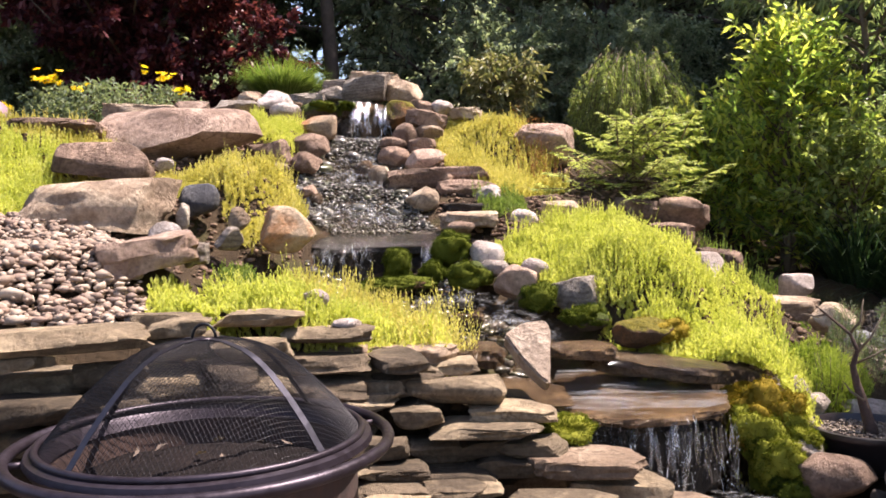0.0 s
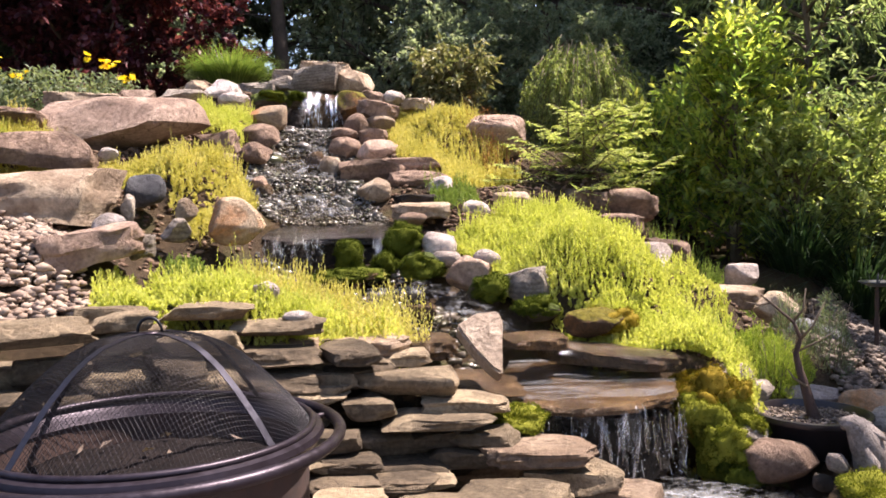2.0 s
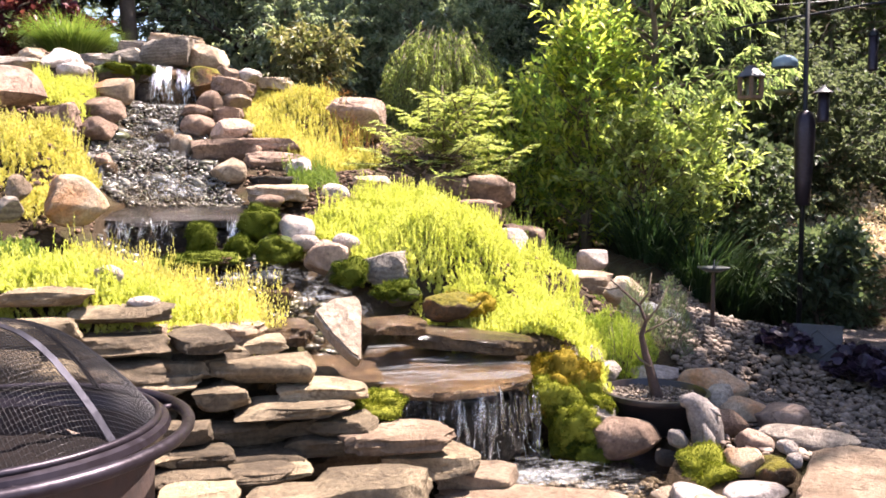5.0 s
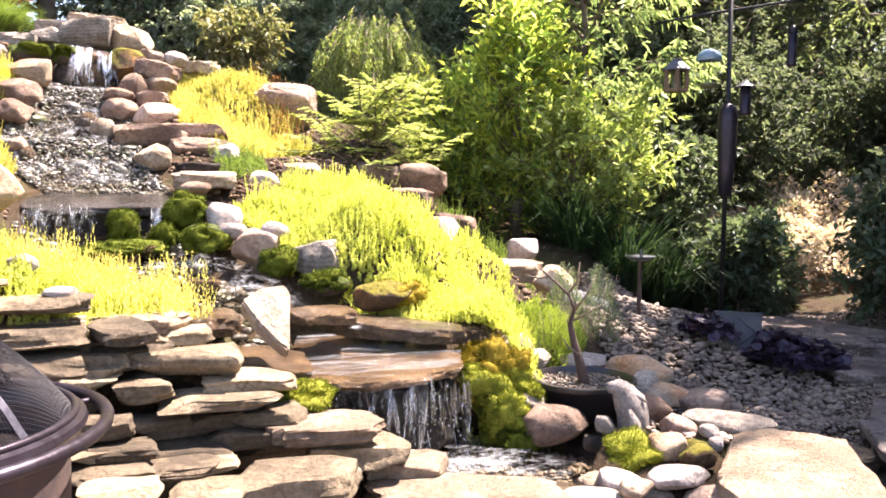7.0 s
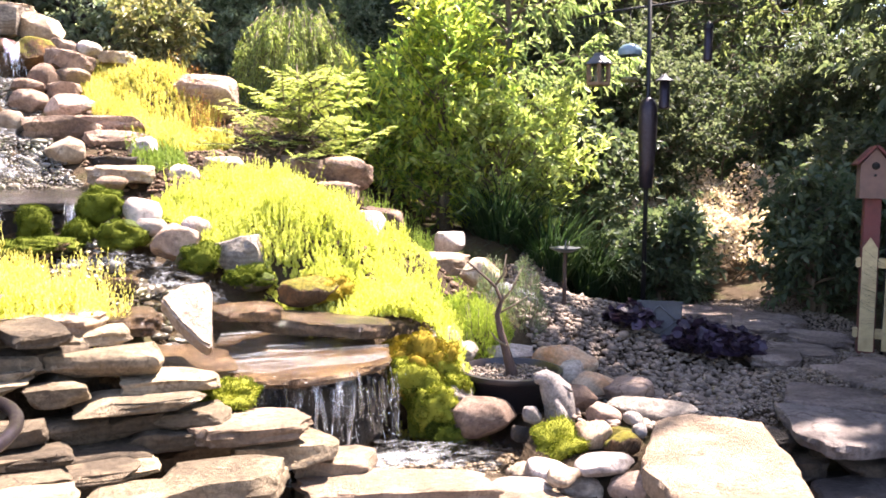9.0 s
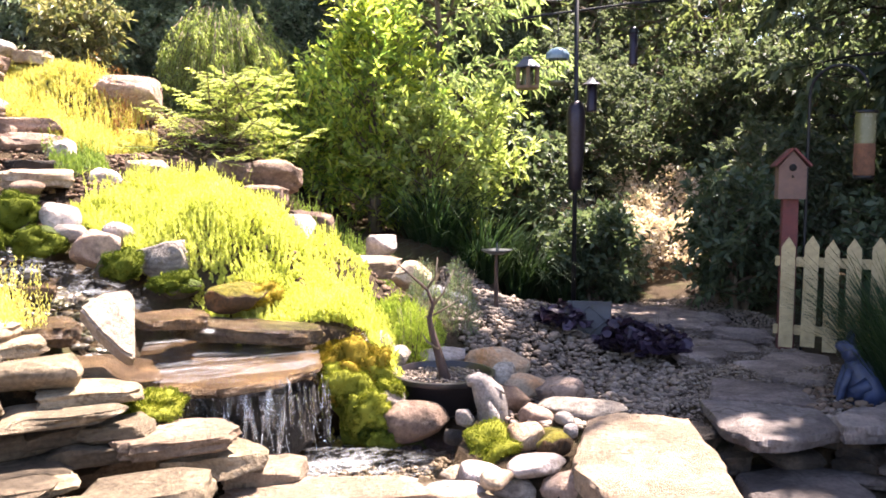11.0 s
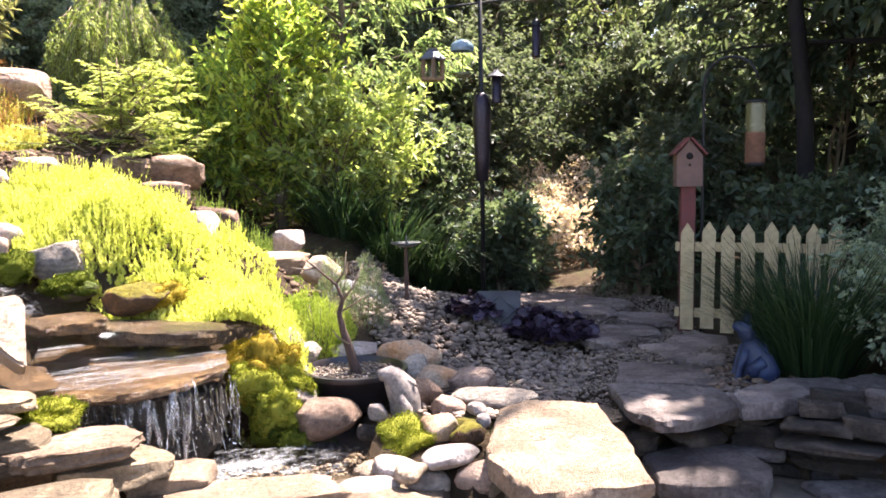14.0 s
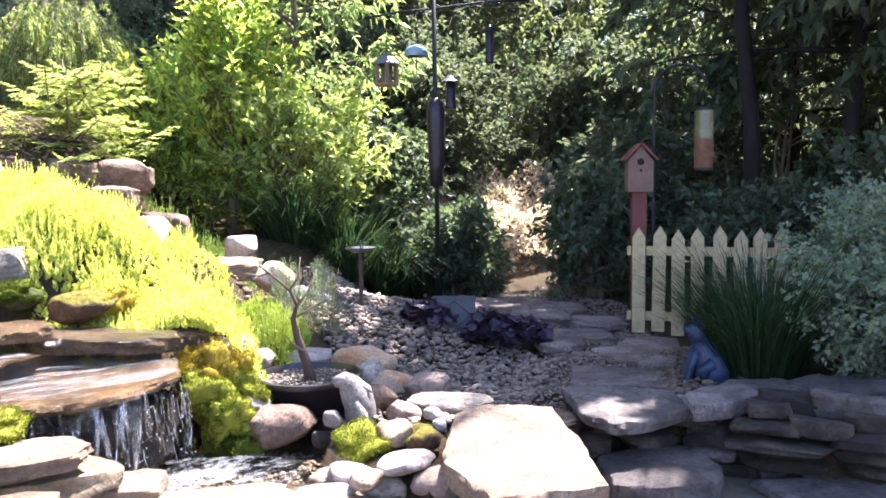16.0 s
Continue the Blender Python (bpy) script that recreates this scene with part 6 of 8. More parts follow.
mid_s = np.mean(SPILL, 0)
sheet = [(*(mid_s + (np.array(p) - mid_s) * 0.985), 0.466) for p in SPILL]
slab_water = new("slab_water", mesh_of("slab_water", sheet, [tuple(range(len(sheet)))], WATER, False))
tagged(slab_water, "thin rippling sheet of water sliding over the brown slab", "water", kind="structure").visible_shadow = False

# pale stretched noise, painted over the water as its sky reflections
GLINT_STREAKS = lacy("slab_ripples", 34, (0.30, 2.6, 1), 0.47, 0.66, 0.42)
sheet = [(x, y, z + 0.003) for x, y, z in sheet]
slab_ripples = new("slab_ripples", with_uv(mesh_of("slab_ripples", sheet, [tuple(range(len(sheet)))], GLINT_STREAKS, False), [1.0] * len(sheet)))
tagged(slab_ripples, "fine white streaks painted in for reflections on the slab's water", "water", kind="structure").visible_shadow = False

# the pale three-cornered stone that leans on the slab
bm = bmesh.new()
tri = [(-0.085, 0.085), (-0.01, 0.135), (0.07, 0.145), (0.085, 0.11), (0.065, -0.01), (0.048, -0.125), (0.02, -0.10), (-0.035, -0.02)]
fr_ = [bm.verts.new((x, -0.03, z)) for x, z in tri]
bk_ = [bm.verts.new((x * 0.96, 0.035, z * 0.96)) for x, z in tri]
bm.faces.new(fr_)
bm.faces.new(bk_[::-1])
for k in range(len(tri)):
    bm.faces.new((fr_[k], bk_[k], bk_[(k + 1) % len(tri)], fr_[(k + 1) % len(tri)]))
bmesh.ops.recalc_face_normals(bm, faces=bm.faces[:])
bmesh.ops.bevel(bm, geom=bm.edges[:], offset=0.008, segments=2, affect="EDGES")
bmesh.ops.triangulate(bm, faces=bm.faces[:])
bmesh.ops.subdivide_edges(bm, edges=[e for e in bm.edges if e.calc_length() > 0.03], cuts=2, use_grid_fill=True)
for v in bm.verts:
    v.co += Vector((0, 0.006, 0.003)) * noise.noise(v.co * 22) + Vector((0.003, 0.003, 0.003)) * noise.noise(v.co * 60)
me = bpy.data.meshes.new("leaning_stone")
bm.to_mesh(me)
bm.free()
me.polygons.foreach_set("use_smooth", [True] * len(me.polygons))
me.set_sharp_from_angle(angle=radians(35))
me.materials.append(STONE["cream"])
thing("leaning_stone", pose(0.29, 2.80, 0.625, -44, 0, 5), "pale tan three-cornered stone leaning in the stream", "stone", me=me)

# path and terrace flagstones
PATH = [
        (3.20, 3.24, 0.40, 0.30, 40), (3.64, 2.98, 0.40, 0.34, 35), (3.58, 3.42, 0.44, 0.36, 55), (3.92, 3.62, 0.46, 0.40, 45), (3.66, 3.86, 0.40, 0.36, 65),
        (4.02, 4.06, 0.46, 0.40, 60), (3.78, 4.32, 0.42, 0.36, 80), (4.12, 4.50, 0.46, 0.40, 75), (3.92, 4.78, 0.44, 0.36, 85)]
path = thing("stone_path", (3.2, 3.2, 0.15), "winding path of irregular grey flagstones", "path", kind="structure")
for k, (x, y, w, d, yaw) in enumerate(PATH):
    V, Fc = split_stone((w * 0.92, d * 0.98, 0.06), 820 + k, 40)
    me = big_mesh("flagstone", V, Fc, STONE["path"], True)
    me.set_sharp_from_angle(angle=radians(32))
    ob = part("flagstone", me, path)
    ob.matrix_basis = pose(-3.2, -3.2, -0.15) @ pose(x, y, float(land(x, y)) + 0.022 + 0.003 * (k % 3), 0, 0, yaw)

# the front slab takes the shade-darkened stone, the others the plain path stone
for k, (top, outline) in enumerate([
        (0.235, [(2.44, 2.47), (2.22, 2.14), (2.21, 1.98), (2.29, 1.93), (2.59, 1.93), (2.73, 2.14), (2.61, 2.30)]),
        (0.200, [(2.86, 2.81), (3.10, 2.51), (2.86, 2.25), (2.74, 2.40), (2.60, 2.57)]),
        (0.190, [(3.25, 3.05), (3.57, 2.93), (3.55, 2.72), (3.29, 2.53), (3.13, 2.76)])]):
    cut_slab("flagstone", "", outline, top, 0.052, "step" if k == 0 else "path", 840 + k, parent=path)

BED = [(2.25, 2.42), (2.65, 2.30), (3.0, 2.38), (3.62, 2.62), (3.85, 3.10), (4.5, 3.8), (4.65, 4.65), (4.35, 4.95), (3.9, 5.05), (3.55, 4.6), (3.42, 4.0), (3.2, 3.45), (2.9, 3.0), (2.55, 2.78)]
pebbles("path_grit", "fine buff grit between the path's flagstones", BED, 4600, 0.018, PEBBLE_GREY, 15, level=1, dz=0.012, layers=0.012)

terrace = thing("terrace", (0, 0, 0), "terrace of dull grey-brown flagstones with sandy joints", "terrace", kind="structure")
SAND = plain_mat("joint_sand", (0.12, 0.095, 0.07), 0.95, vary=0.5, scale=120, bump=0.8)
sv, sf = prism([(-4.0, -3.5), (4.5, -3.5), (3.4, 0.2), (3.0, 1.5), (2.3, 2.2), (1.6, 2.1), (1.2, 2.45), (0.4, 2.6), (-1.2, 2.3), (-4, 1.3)], -0.055, -0.012)
part("bedding", mesh_of("bedding", sv, sf, SAND, False), terrace)
tr = np.random.default_rng(5)
kinds = []
for k in range(6):
    V, Fc = split_stone((0.62, 0.50, 0.05), 850 + k, 36)
    me = big_mesh("flagstone", V, Fc, STONE["path"], True)
    me.set_sharp_from_angle(angle=radians(32))
    kinds.append(me)
for gx_ in np.arange(-2.6, 4.0, 0.62):
    for gy_ in np.arange(-2.4, 2.6, 0.50):
        x, y = gx_ + tr.uniform(-0.05, 0.05) + (0.3 if round(gy_ * 2) % 2 else 0), gy_ + tr.uniform(-0.04, 0.04)
        lim = float(np.interp(x, EDGE_X, EDGE_Y))
        if y > lim - 0.28:
            continue
        ob = part("flagstone", kinds[int(tr.integers(6))], terrace)
        ob.matrix_basis = pose(x, y, -0.018, 0, 0, 180 * int(tr.integers(2)) + tr.uniform(-8, 8))
cut_slab("step_stone", "grey step stone below the path's edge, darkened for its shade", [(2.24, 2.10), (2.53, 2.09), (2.61, 1.92), (2.51, 1.74), (2.36, 1.66), (2.16, 1.79), (2.10, 1.89)], 0.075, 0.10, "step", 870)
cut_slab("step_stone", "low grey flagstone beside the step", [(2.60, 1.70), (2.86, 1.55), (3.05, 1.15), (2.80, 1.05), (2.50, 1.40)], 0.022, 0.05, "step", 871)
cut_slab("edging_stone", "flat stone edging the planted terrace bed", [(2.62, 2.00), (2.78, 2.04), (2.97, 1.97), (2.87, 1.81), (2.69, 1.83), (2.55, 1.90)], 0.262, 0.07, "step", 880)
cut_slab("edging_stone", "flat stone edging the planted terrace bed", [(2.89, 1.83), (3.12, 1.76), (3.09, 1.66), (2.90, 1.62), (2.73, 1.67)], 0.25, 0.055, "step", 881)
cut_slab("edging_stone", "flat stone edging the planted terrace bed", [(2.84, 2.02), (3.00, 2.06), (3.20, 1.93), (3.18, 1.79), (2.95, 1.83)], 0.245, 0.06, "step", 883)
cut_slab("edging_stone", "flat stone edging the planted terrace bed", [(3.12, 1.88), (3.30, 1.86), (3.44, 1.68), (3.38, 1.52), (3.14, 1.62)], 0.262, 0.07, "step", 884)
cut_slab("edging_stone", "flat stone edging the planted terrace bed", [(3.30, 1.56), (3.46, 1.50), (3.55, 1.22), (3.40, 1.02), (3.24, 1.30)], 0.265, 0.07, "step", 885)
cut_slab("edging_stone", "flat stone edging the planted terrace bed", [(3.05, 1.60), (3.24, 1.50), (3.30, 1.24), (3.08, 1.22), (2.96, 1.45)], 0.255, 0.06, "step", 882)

# ---- fire pit ----
pit = thing("fire_pit", (-0.54, 1.825, 0), "round dark bronze steel fire pit with a domed spark screen", "fire pit")
RIM = 0.625
pv, pf = lathe([(0.0, 0.20), (0.20, 0.20), (0.315, 0.25), (0.335, 0.32), (0.338, RIM - 0.03), (0.330, RIM - 0.03), (0.325, 0.33), (0.305, 0.27), (0.2, 0.225), (0.0, 0.222)], 72)
part("bowl", mesh_of("bowl", pv, pf, SOOT, sharp=40), pit)
pv, pf = lathe([(0.325, RIM - 0.035), (0.338, RIM - 0.04), (0.36, RIM - 0.03), (0.372, RIM - 0.012), (0.368, RIM), (0.355, RIM + 0.004), (0.345, RIM - 0.004), (0.335, RIM - 0.02), (0.325, RIM - 0.035)], 96)
part("rim", mesh_of("rim", pv, pf, IRON, sharp=50), pit)
gv, gf = lathe([(0.0, 0.530)] + [(0.033 * k, 0.530) for k in range(1, 10)] + [(0.325, 0.525), (0.325, 0.50), (0.0, 0.50)], 48)
gv = [(x, y, z + (0.012 * noise.noise(Vector((x, y, 0)) * 14) + 0.006 * noise.noise(Vector((x, y, 3)) * 45) if z > 0.52 else 0)) for x, y, z in gv]
ash = part("ash_bed", mesh_of("ash_bed", gv, gf, ASH), pit, "bed of ash, darkened for the shade inside the bowl")
lr = np.random.default_rng(61)
for k in range(13):
    q, d = lr.uniform(0, 6.3), 0.29 * math.sqrt(lr.uniform(0.02, 1))
    lv, lf = leaf_quads(np.zeros((1, 3)), np.array([[math.cos(q * 3), math.sin(q * 3), lr.uniform(0.1, 0.6)]]), lr.uniform(0.025, 0.042), lr.uniform(0.012, 0.02), lr, 0.35, 0.0)
    ob = part("dry_leaf", big_mesh("dry_leaf", lv, lf, LEAF["litter"]), ash, "curled dull brown dry leaf")
    ob.matrix_basis = pose(d * math.cos(q), d * math.sin(q), 0.541)
ring = [(0.408 * math.cos(q), 0.408 * math.sin(q), RIM - 0.012) for q in np.linspace(0, 2 * math.pi, 97)[:-1]]
guard = part("guard_ring", mesh_of("guard_ring", *tube(ring, 0.0135, 10, True), IRON), pit, "round tubular guard ring with worn highlights")
for k in range(4):
    q = radians(25 + 90 * k)
    part("ring_bracket", mesh_of("ring_bracket", *tube([(0.36 * math.cos(q), 0.36 * math.sin(q), RIM - 0.015), (0.408 * math.cos(q), 0.408 * math.sin(q), RIM - 0.015)], 0.008, 6), IRON), guard)
    q += radians(20)
    part("leg", mesh_of("leg", *tube([(0.30 * math.cos(q), 0.30 * math.sin(q), 0.24), (0.33 * math.cos(q), 0.33 * math.sin(q), 0.1), (0.36 * math.cos(q), 0.36 * math.sin(q), 0.0)], 0.014, 8), IRON), pit)


def dome_z(rr):
    """The screen's height over the rim at a distance from its middle."""
    return np.interp(rr, (0, 0.06, 0.12, 0.16, 0.20, 0.25, 0.30, 0.345), (0.219, 0.216, 0.203, 0.185, 0.158, 0.112, 0.058, 0.0))


screen = thing("spark_screen", (-0.54, 1.825, RIM), "domed black wire mesh spark screen with grey straps", "fire screen")
segs, step, R0 = [], 0.0078, 0.345
for way in (0, 1):
    for c in np.arange(-0.345 + step / 2, 0.345, step):
        half = math.sqrt(max(0, R0 * R0 - c * c))
        u = np.linspace(-half, half, max(3, int(half * 2 / 0.024)))
        x = (c + u) / math.sqrt(2) if way == 0 else (c - u) / math.sqrt(2)
        y = (u - c) / math.sqrt(2) if way == 0 else (c + u) / math.sqrt(2)
        z = dome_z(np.hypot(x, y)) + (0.0006 if way else -0.0006)
        segs.append(np.c_[x, y, z])
wv, wf, o = [], [], 0
for P in segs:
    d = unit(np.gradient(P, axis=0))
    rad = unit(P * [1, 1, 0] + [1e-6, 0, 0.12])
    s = unit(np.cross(d, rad)) * 0.00055
    t_ = np.cross(unit(s), d) * 0.00055
    n = len(P)
    wv.append(np.stack([P + s, P - s * 0.5 + t_ * 0.87, P - s * 0.5 - t_ * 0.87], 1).reshape(-1, 3))
    k = np.arange(n - 1)[:, None] * 3 + o
    wf.append(np.concatenate([k + [a, (a + 1) % 3, 3 + (a + 1) % 3, 3 + a] for a in range(3)]))
    o += 3 * n
part("wire_mesh", big_mesh("wire_mesh", np.concatenate(wv), np.concatenate(wf), WIRE), screen)
hoop = [(0.348 * math.cos(q), 0.348 * math.sin(q), 0.008) for q in np.linspace(0, 2 * math.pi, 97)[:-1]]
part("hoop", mesh_of("hoop", *tube(hoop, 0.008, 8, True), IRON), screen)
for k in range(4):
    q = radians(-32 + 90 * k)
    rr = np.linspace(0.012, 0.346, 22)
    sv_, sf_ = [], []
    for a in rr:
        z = float(dome_z(a)) + 0.0025
        cx, cy = a * math.cos(q), a * math.sin(q)
        nx, ny = -math.sin(q) * 0.009, math.cos(q) * 0.009
        sv_ += [(cx + nx, cy + ny, z), (cx - nx, cy - ny, z), (cx - nx, cy - ny, z - 0.002), (cx + nx, cy + ny, z - 0.002)]
    for a in range(21):
        for e in range(4):
            sf_.append((4 * a + e, 4 * a + (e + 1) % 4, 4 * a + 4 + (e + 1) % 4, 4 * a + 4 + e))
    part("strap", mesh_of("strap", sv_, sf_, STRAP, False), screen)
lv, lf = lathe([(0.0, 0.222), (0.022, 0.222), (0.024, 0.217), (0.0, 0.214)], 20)
cap_ = part("cap", mesh_of("cap", lv, lf, IRON), screen)
grip = [(0.026 * math.cos(q), 0, 0.222 + 0.030 * math.sin(q)) for q in np.linspace(0, math.pi, 14)]
part("handle", mesh_of("handle", *tube(grip, 0.0035, 8), BLACK), cap_, "black wire loop handle")

# ---- moss, small plants ----


def moss(at, size, seed, mat="moss", n=1500, label="soft cushion of bright green moss"):
    """A cushion of moss: a lumpy mound under a dense pile of tiny tufts."""
    r = np.random.default_rng(seed)
    bv, bf = ball(4)
    V = bv * (1 + 0.45 * wobble(bv, seed, 2.4) + 0.24 * wobble(bv, seed + 1, 6) + 0.10 * wobble(bv, seed + 2, 14))[:, None] * np.array(size) / 2
    ob = thing("moss_cushion", at, label, "moss", "moss cushions")
    part("mound", big_mesh("mound", V * 0.96, bf, LEAF[mat], True), ob)
    k = r.integers(0, len(bf), n)
    w = r.dirichlet((1, 1, 1), n)
    P = (V[bf[k]] * w[..., None]).sum(1)
    up = unit(P / np.array(size) ** 2) + r.normal(size=(n, 3)) * 0.45
    keep = P[:, 2] > -0.42 * size[2]
    lv, lf = leaf_quads(P[keep], up[keep], r.uniform(0.006, 0.016, keep.sum())[:, None], 0.0036, r, 0.3, 0.0)
    part("fuzz", big_mesh("fuzz", lv, lf, LEAF[mat]), ob)
    return ob


def moss_drape(label, top, foot, width, bulge, seed, mat, n):
    """A hanging blanket of moss over a wet bank, lumpy and ragged, from a top to a foot."""
    r = np.random.default_rng(seed)
    top, foot = np.array(top, float), np.array(foot, float)
    fall = unit(foot - top)
    side = unit(np.cross(fall, [0, 0, 1.0]))
    out = np.cross(side, fall)
    out = -out if out[1] > 0 else out
    nu, nv = 44, 60
    U, W = np.meshgrid(np.linspace(-1, 1, nu), np.linspace(0, 1, nv))
    U, W = U.ravel(), W.ravel()
    q = np.c_[U * 1.5, W * 3.0, 0 * U]
    ragged = 1 + 0.30 * wobble(q * [0, 1, 0], seed, 3.0, 3)
    P = top + fall * (W * np.linalg.norm(foot - top))[:, None] + side * (U * width / 2 * ragged)[:, None]
    lump = np.abs(wobble(q, seed + 1, 2.6, 2)) + 0.35 * np.abs(wobble(q, seed + 2, 7, 2))
    P = P + out * (bulge * (1 - U * U) * (0.55 + 0.9 * lump) * np.sin(math.pi * (0.12 + 0.8 * W)))[:, None]
    P = P + out * (-0.05 * np.abs(U) ** 3)[:, None]
    i = np.arange(nv - 1)[:, None] * nu + np.arange(nu - 1)
    Fc = np.stack([i, i + 1, i + 1 + nu, i + nu], -1).reshape(-1, 4)
    mid = top * 0.5 + foot * 0.5
    ob = thing("moss_drape", tuple(mid), label, "moss", "moss beside the lower fall")
    part("mat", big_mesh("mat", P - mid, Fc, LEAF[mat], True), ob)
    k = r.integers(0, len(Fc), n)
    w = r.dirichlet((1, 1, 1, 1), n)
    F_ = (P[Fc[k]] * w[..., None]).sum(1) - mid
    lv, lf = leaf_quads(F_, out + r.normal(size=(n, 3)) * 0.55 + np.array([0, 0, 0.25]), r.uniform(0.005, 0.013, n)[:, None], 0.0032, r, 0.3, 0.0)
    part("fuzz", big_mesh("fuzz", lv, lf, LEAF[mat]), ob)
    return ob


moss_drape("rusty yellow moss hanging over wet stones", (1.14, 3.16, 0.45), (1.19, 2.98, 0.27), 0.20, 0.05, 3, "mossrust", 6000)
moss_drape("green moss hanging beside the lower fall", (1.18, 3.06, 0.34), (1.22, 2.86, 0.10), 0.20, 0.05, 5, "mossdark", 6000)
moss_drape("deep green moss at the pond's edge", (1.30, 3.00, 0.22), (1.31, 2.84, 0.09), 0.20, 0.06, 8, "mossdark", 6000)
mr_ = random.Random(3)
for k in range(24):
    u = k / 23
    kind = "mossrust" if u < 0.26 or k == 9 else "moss" if u < 0.88 else "mossdark"
    w = mr_.uniform(0.07, 0.14)
    moss((1.17 + 0.09 * u + mr_.uniform(-0.09, 0.09), 3.06 - 0.23 * u + mr_.uniform(-0.03, 0.03), 0.42 - 0.31 * u + mr_.uniform(-0.02, 0.02)), (w * mr_.uniform(0.9, 1.3), w * 0.75, w * mr_.uniform(0.8, 1.5)), 100 + k, kind, 2600,
         {"mossrust": "rusty yellow moss cushion over wet stones", "moss": "bright green moss cushion beside the lower fall", "mossdark": "dark green moss at the pond's edge"}[kind])
moss((1.465, 2.45, 0.16), (0.20, 0.18, 0.16), 6, "moss", 5000, "round cushion of bright green moss by the pond")
moss((0.38, 2.64, 0.42), (0.19, 0.15, 0.075), 7, "moss", 3500, "flat green moss on the wall's stones")
for k, (x, y, z, w, h) in enumerate([(0.04, 4.24, 0.98, 0.21, 0.16), (0.11, 4.02, 0.85, 0.20, 0.14), (-0.07, 4.12, 0.84, 0.13, 0.12), (0.60, 3.52, 0.69, 0.15, 0.07), (-0.24, 4.15, 0.88, 0.13, 0.16), (-0.24, 4.02, 0.80, 0.34, 0.07), (0.42, 3.66, 0.76, 0.17, 0.12), (-0.90, 6.15, 1.97, 0.20, 0.07), (-0.72, 6.18, 1.98, 0.10, 0.07)]):
    moss((x, y, z - 0.01), (w, w * 0.75, h), 20 + k, "mossdark", 3200, "dark green moss on a wet stone beside the stream")
moss((0.88, 3.40, 0.63), (0.24, 0.18, 0.11), 40, "mossrust", 2200, "rust and green moss on a wet stone")

sedum("stonecrop_mat", "lime green stonecrop trailing over the bank", [(1.15, 3.35), (1.30, 3.55), (1.50, 3.50), (1.52, 3.30), (1.45, 3.16), (1.36, 3.0), (1.18, 2.98), (1.1, 3.15)], 3960, 0.072, LEAF["sedum"], 8, 0.05)
sedum("herb_patch", "low green herbs between the stones", [(-0.98, 3.5), (-0.86, 3.6), (-0.74, 3.45), (-0.86, 3.35)], 4500, 0.063, LEAF["herb"], 9)
sedum("herb_patch", "small green plants under the upper stones", [(0.18, 5.0), (0.42, 5.1), (0.5, 4.75), (0.25, 4.7)], 2700, 0.063, LEAF["herb"], 10)
sedum("stonecrop_mat", "thin yellow stonecrop at the pool's edge", [(-0.45, 3.75), (-0.1, 3.5), (0.1, 3.0), (-0.1, 2.75), (-0.5, 3.1), (-0.75, 3.5)], 2700, 0.090, LEAF["sedum_gold"], 11)
sedum("stonecrop_mat", "sparse yellow stonecrop among small stones", [(1.0, 4.7), (1.5, 4.7), (1.7, 4.1), (1.45, 3.6), (1.2, 4.0)], 1620, 0.063, LEAF["sedum"], 12)
sedum("herb_patch", "soft green herbs beside the potted tree", [(1.42, 3.42), (1.5, 3.75), (1.75, 3.7), (1.72, 3.45), (1.56, 3.3)], 2600, 0.085, LEAF["feather"], 14)
sedum("herb_patch", "low weeds under the shrubs", [(1.6, 5.3), (2.2, 5.3), (2.2, 4.8), (1.8, 4.6)], 1260, 0.090, LEAF["herb"], 13)


def tuft(name, label, at, n, height, spread, width, mat, seed, bend=0.6, upright=1.0, category="grass"):
    r = np.random.default_rng(seed)
    q, d = r.uniform(0, 6.3, n), np.sqrt(r.uniform(0, 1, n))
    P = np.c_[np.cos(q) * d * spread * 0.35, np.sin(q) * d * spread * 0.35, np.full(n, -0.02)]
    D = np.c_[np.cos(q) * d * 0.75 + r.normal(size=n) * 0.12, np.sin(q) * d * 0.75 + r.normal(size=n) * 0.12, np.full(n, upright)]
    ob = thing(name, at, label, category)
    single = 240 if n > 600 and mat == "iris" else 0
    V, Fc = blades(P[single:], D[single:], height * r.uniform(0.55, 1.1, n - single), width, r, bend * r.uniform(0.4, 1.3, n - single))
    tagged(part("foliage", big_mesh("foliage", V, Fc, LEAF[mat]), ob), kind="stuff")
    if single:
        # the outer blades one by one, from twelve bent shapes
        shapes = []
        for k in range(12):
            V, Fc = blades(np.zeros((1, 3)), np.array([[0.25 + 0.05 * k, 0, upright]]), height * r.uniform(0.7, 1.1), width, r, bend * r.uniform(0.5, 1.3))
            shapes.append(big_mesh("blade", V, Fc, LEAF[mat]))
        for k in range(single):
            part("blade", shapes[k % 12], ob).matrix_basis = pose(*P[k], 0, 0, math.degrees(q[k]))
    return ob


tuft("ornamental_grass", "arching clump of fresh green ornamental grass", (-1.36, 7.0, 2.14), 2600, 0.46, 0.50, 0.006, "grass", 1, 0.8, 2.3)
tuft("iris_clump", "tall upright clump of dark green blades", on_land(3.42, 2.18, 0.02), 1300, 0.80, 0.60, 0.006, "iris", 2, 0.62, 1.55)
for k, (x, y, h, n) in enumerate([(3.1, 5.35, 0.95, 420), (3.5, 5.45, 0.85, 380), (2.75, 5.45, 0.80, 300), (3.85, 5.35, 0.75, 300)]):
    tuft("daylily_clump", "arching dark green daylily leaves behind the gravel", on_land(x, y), n, h, 0.5, 0.014, "iris", 3 + k, 0.9, 1.5)

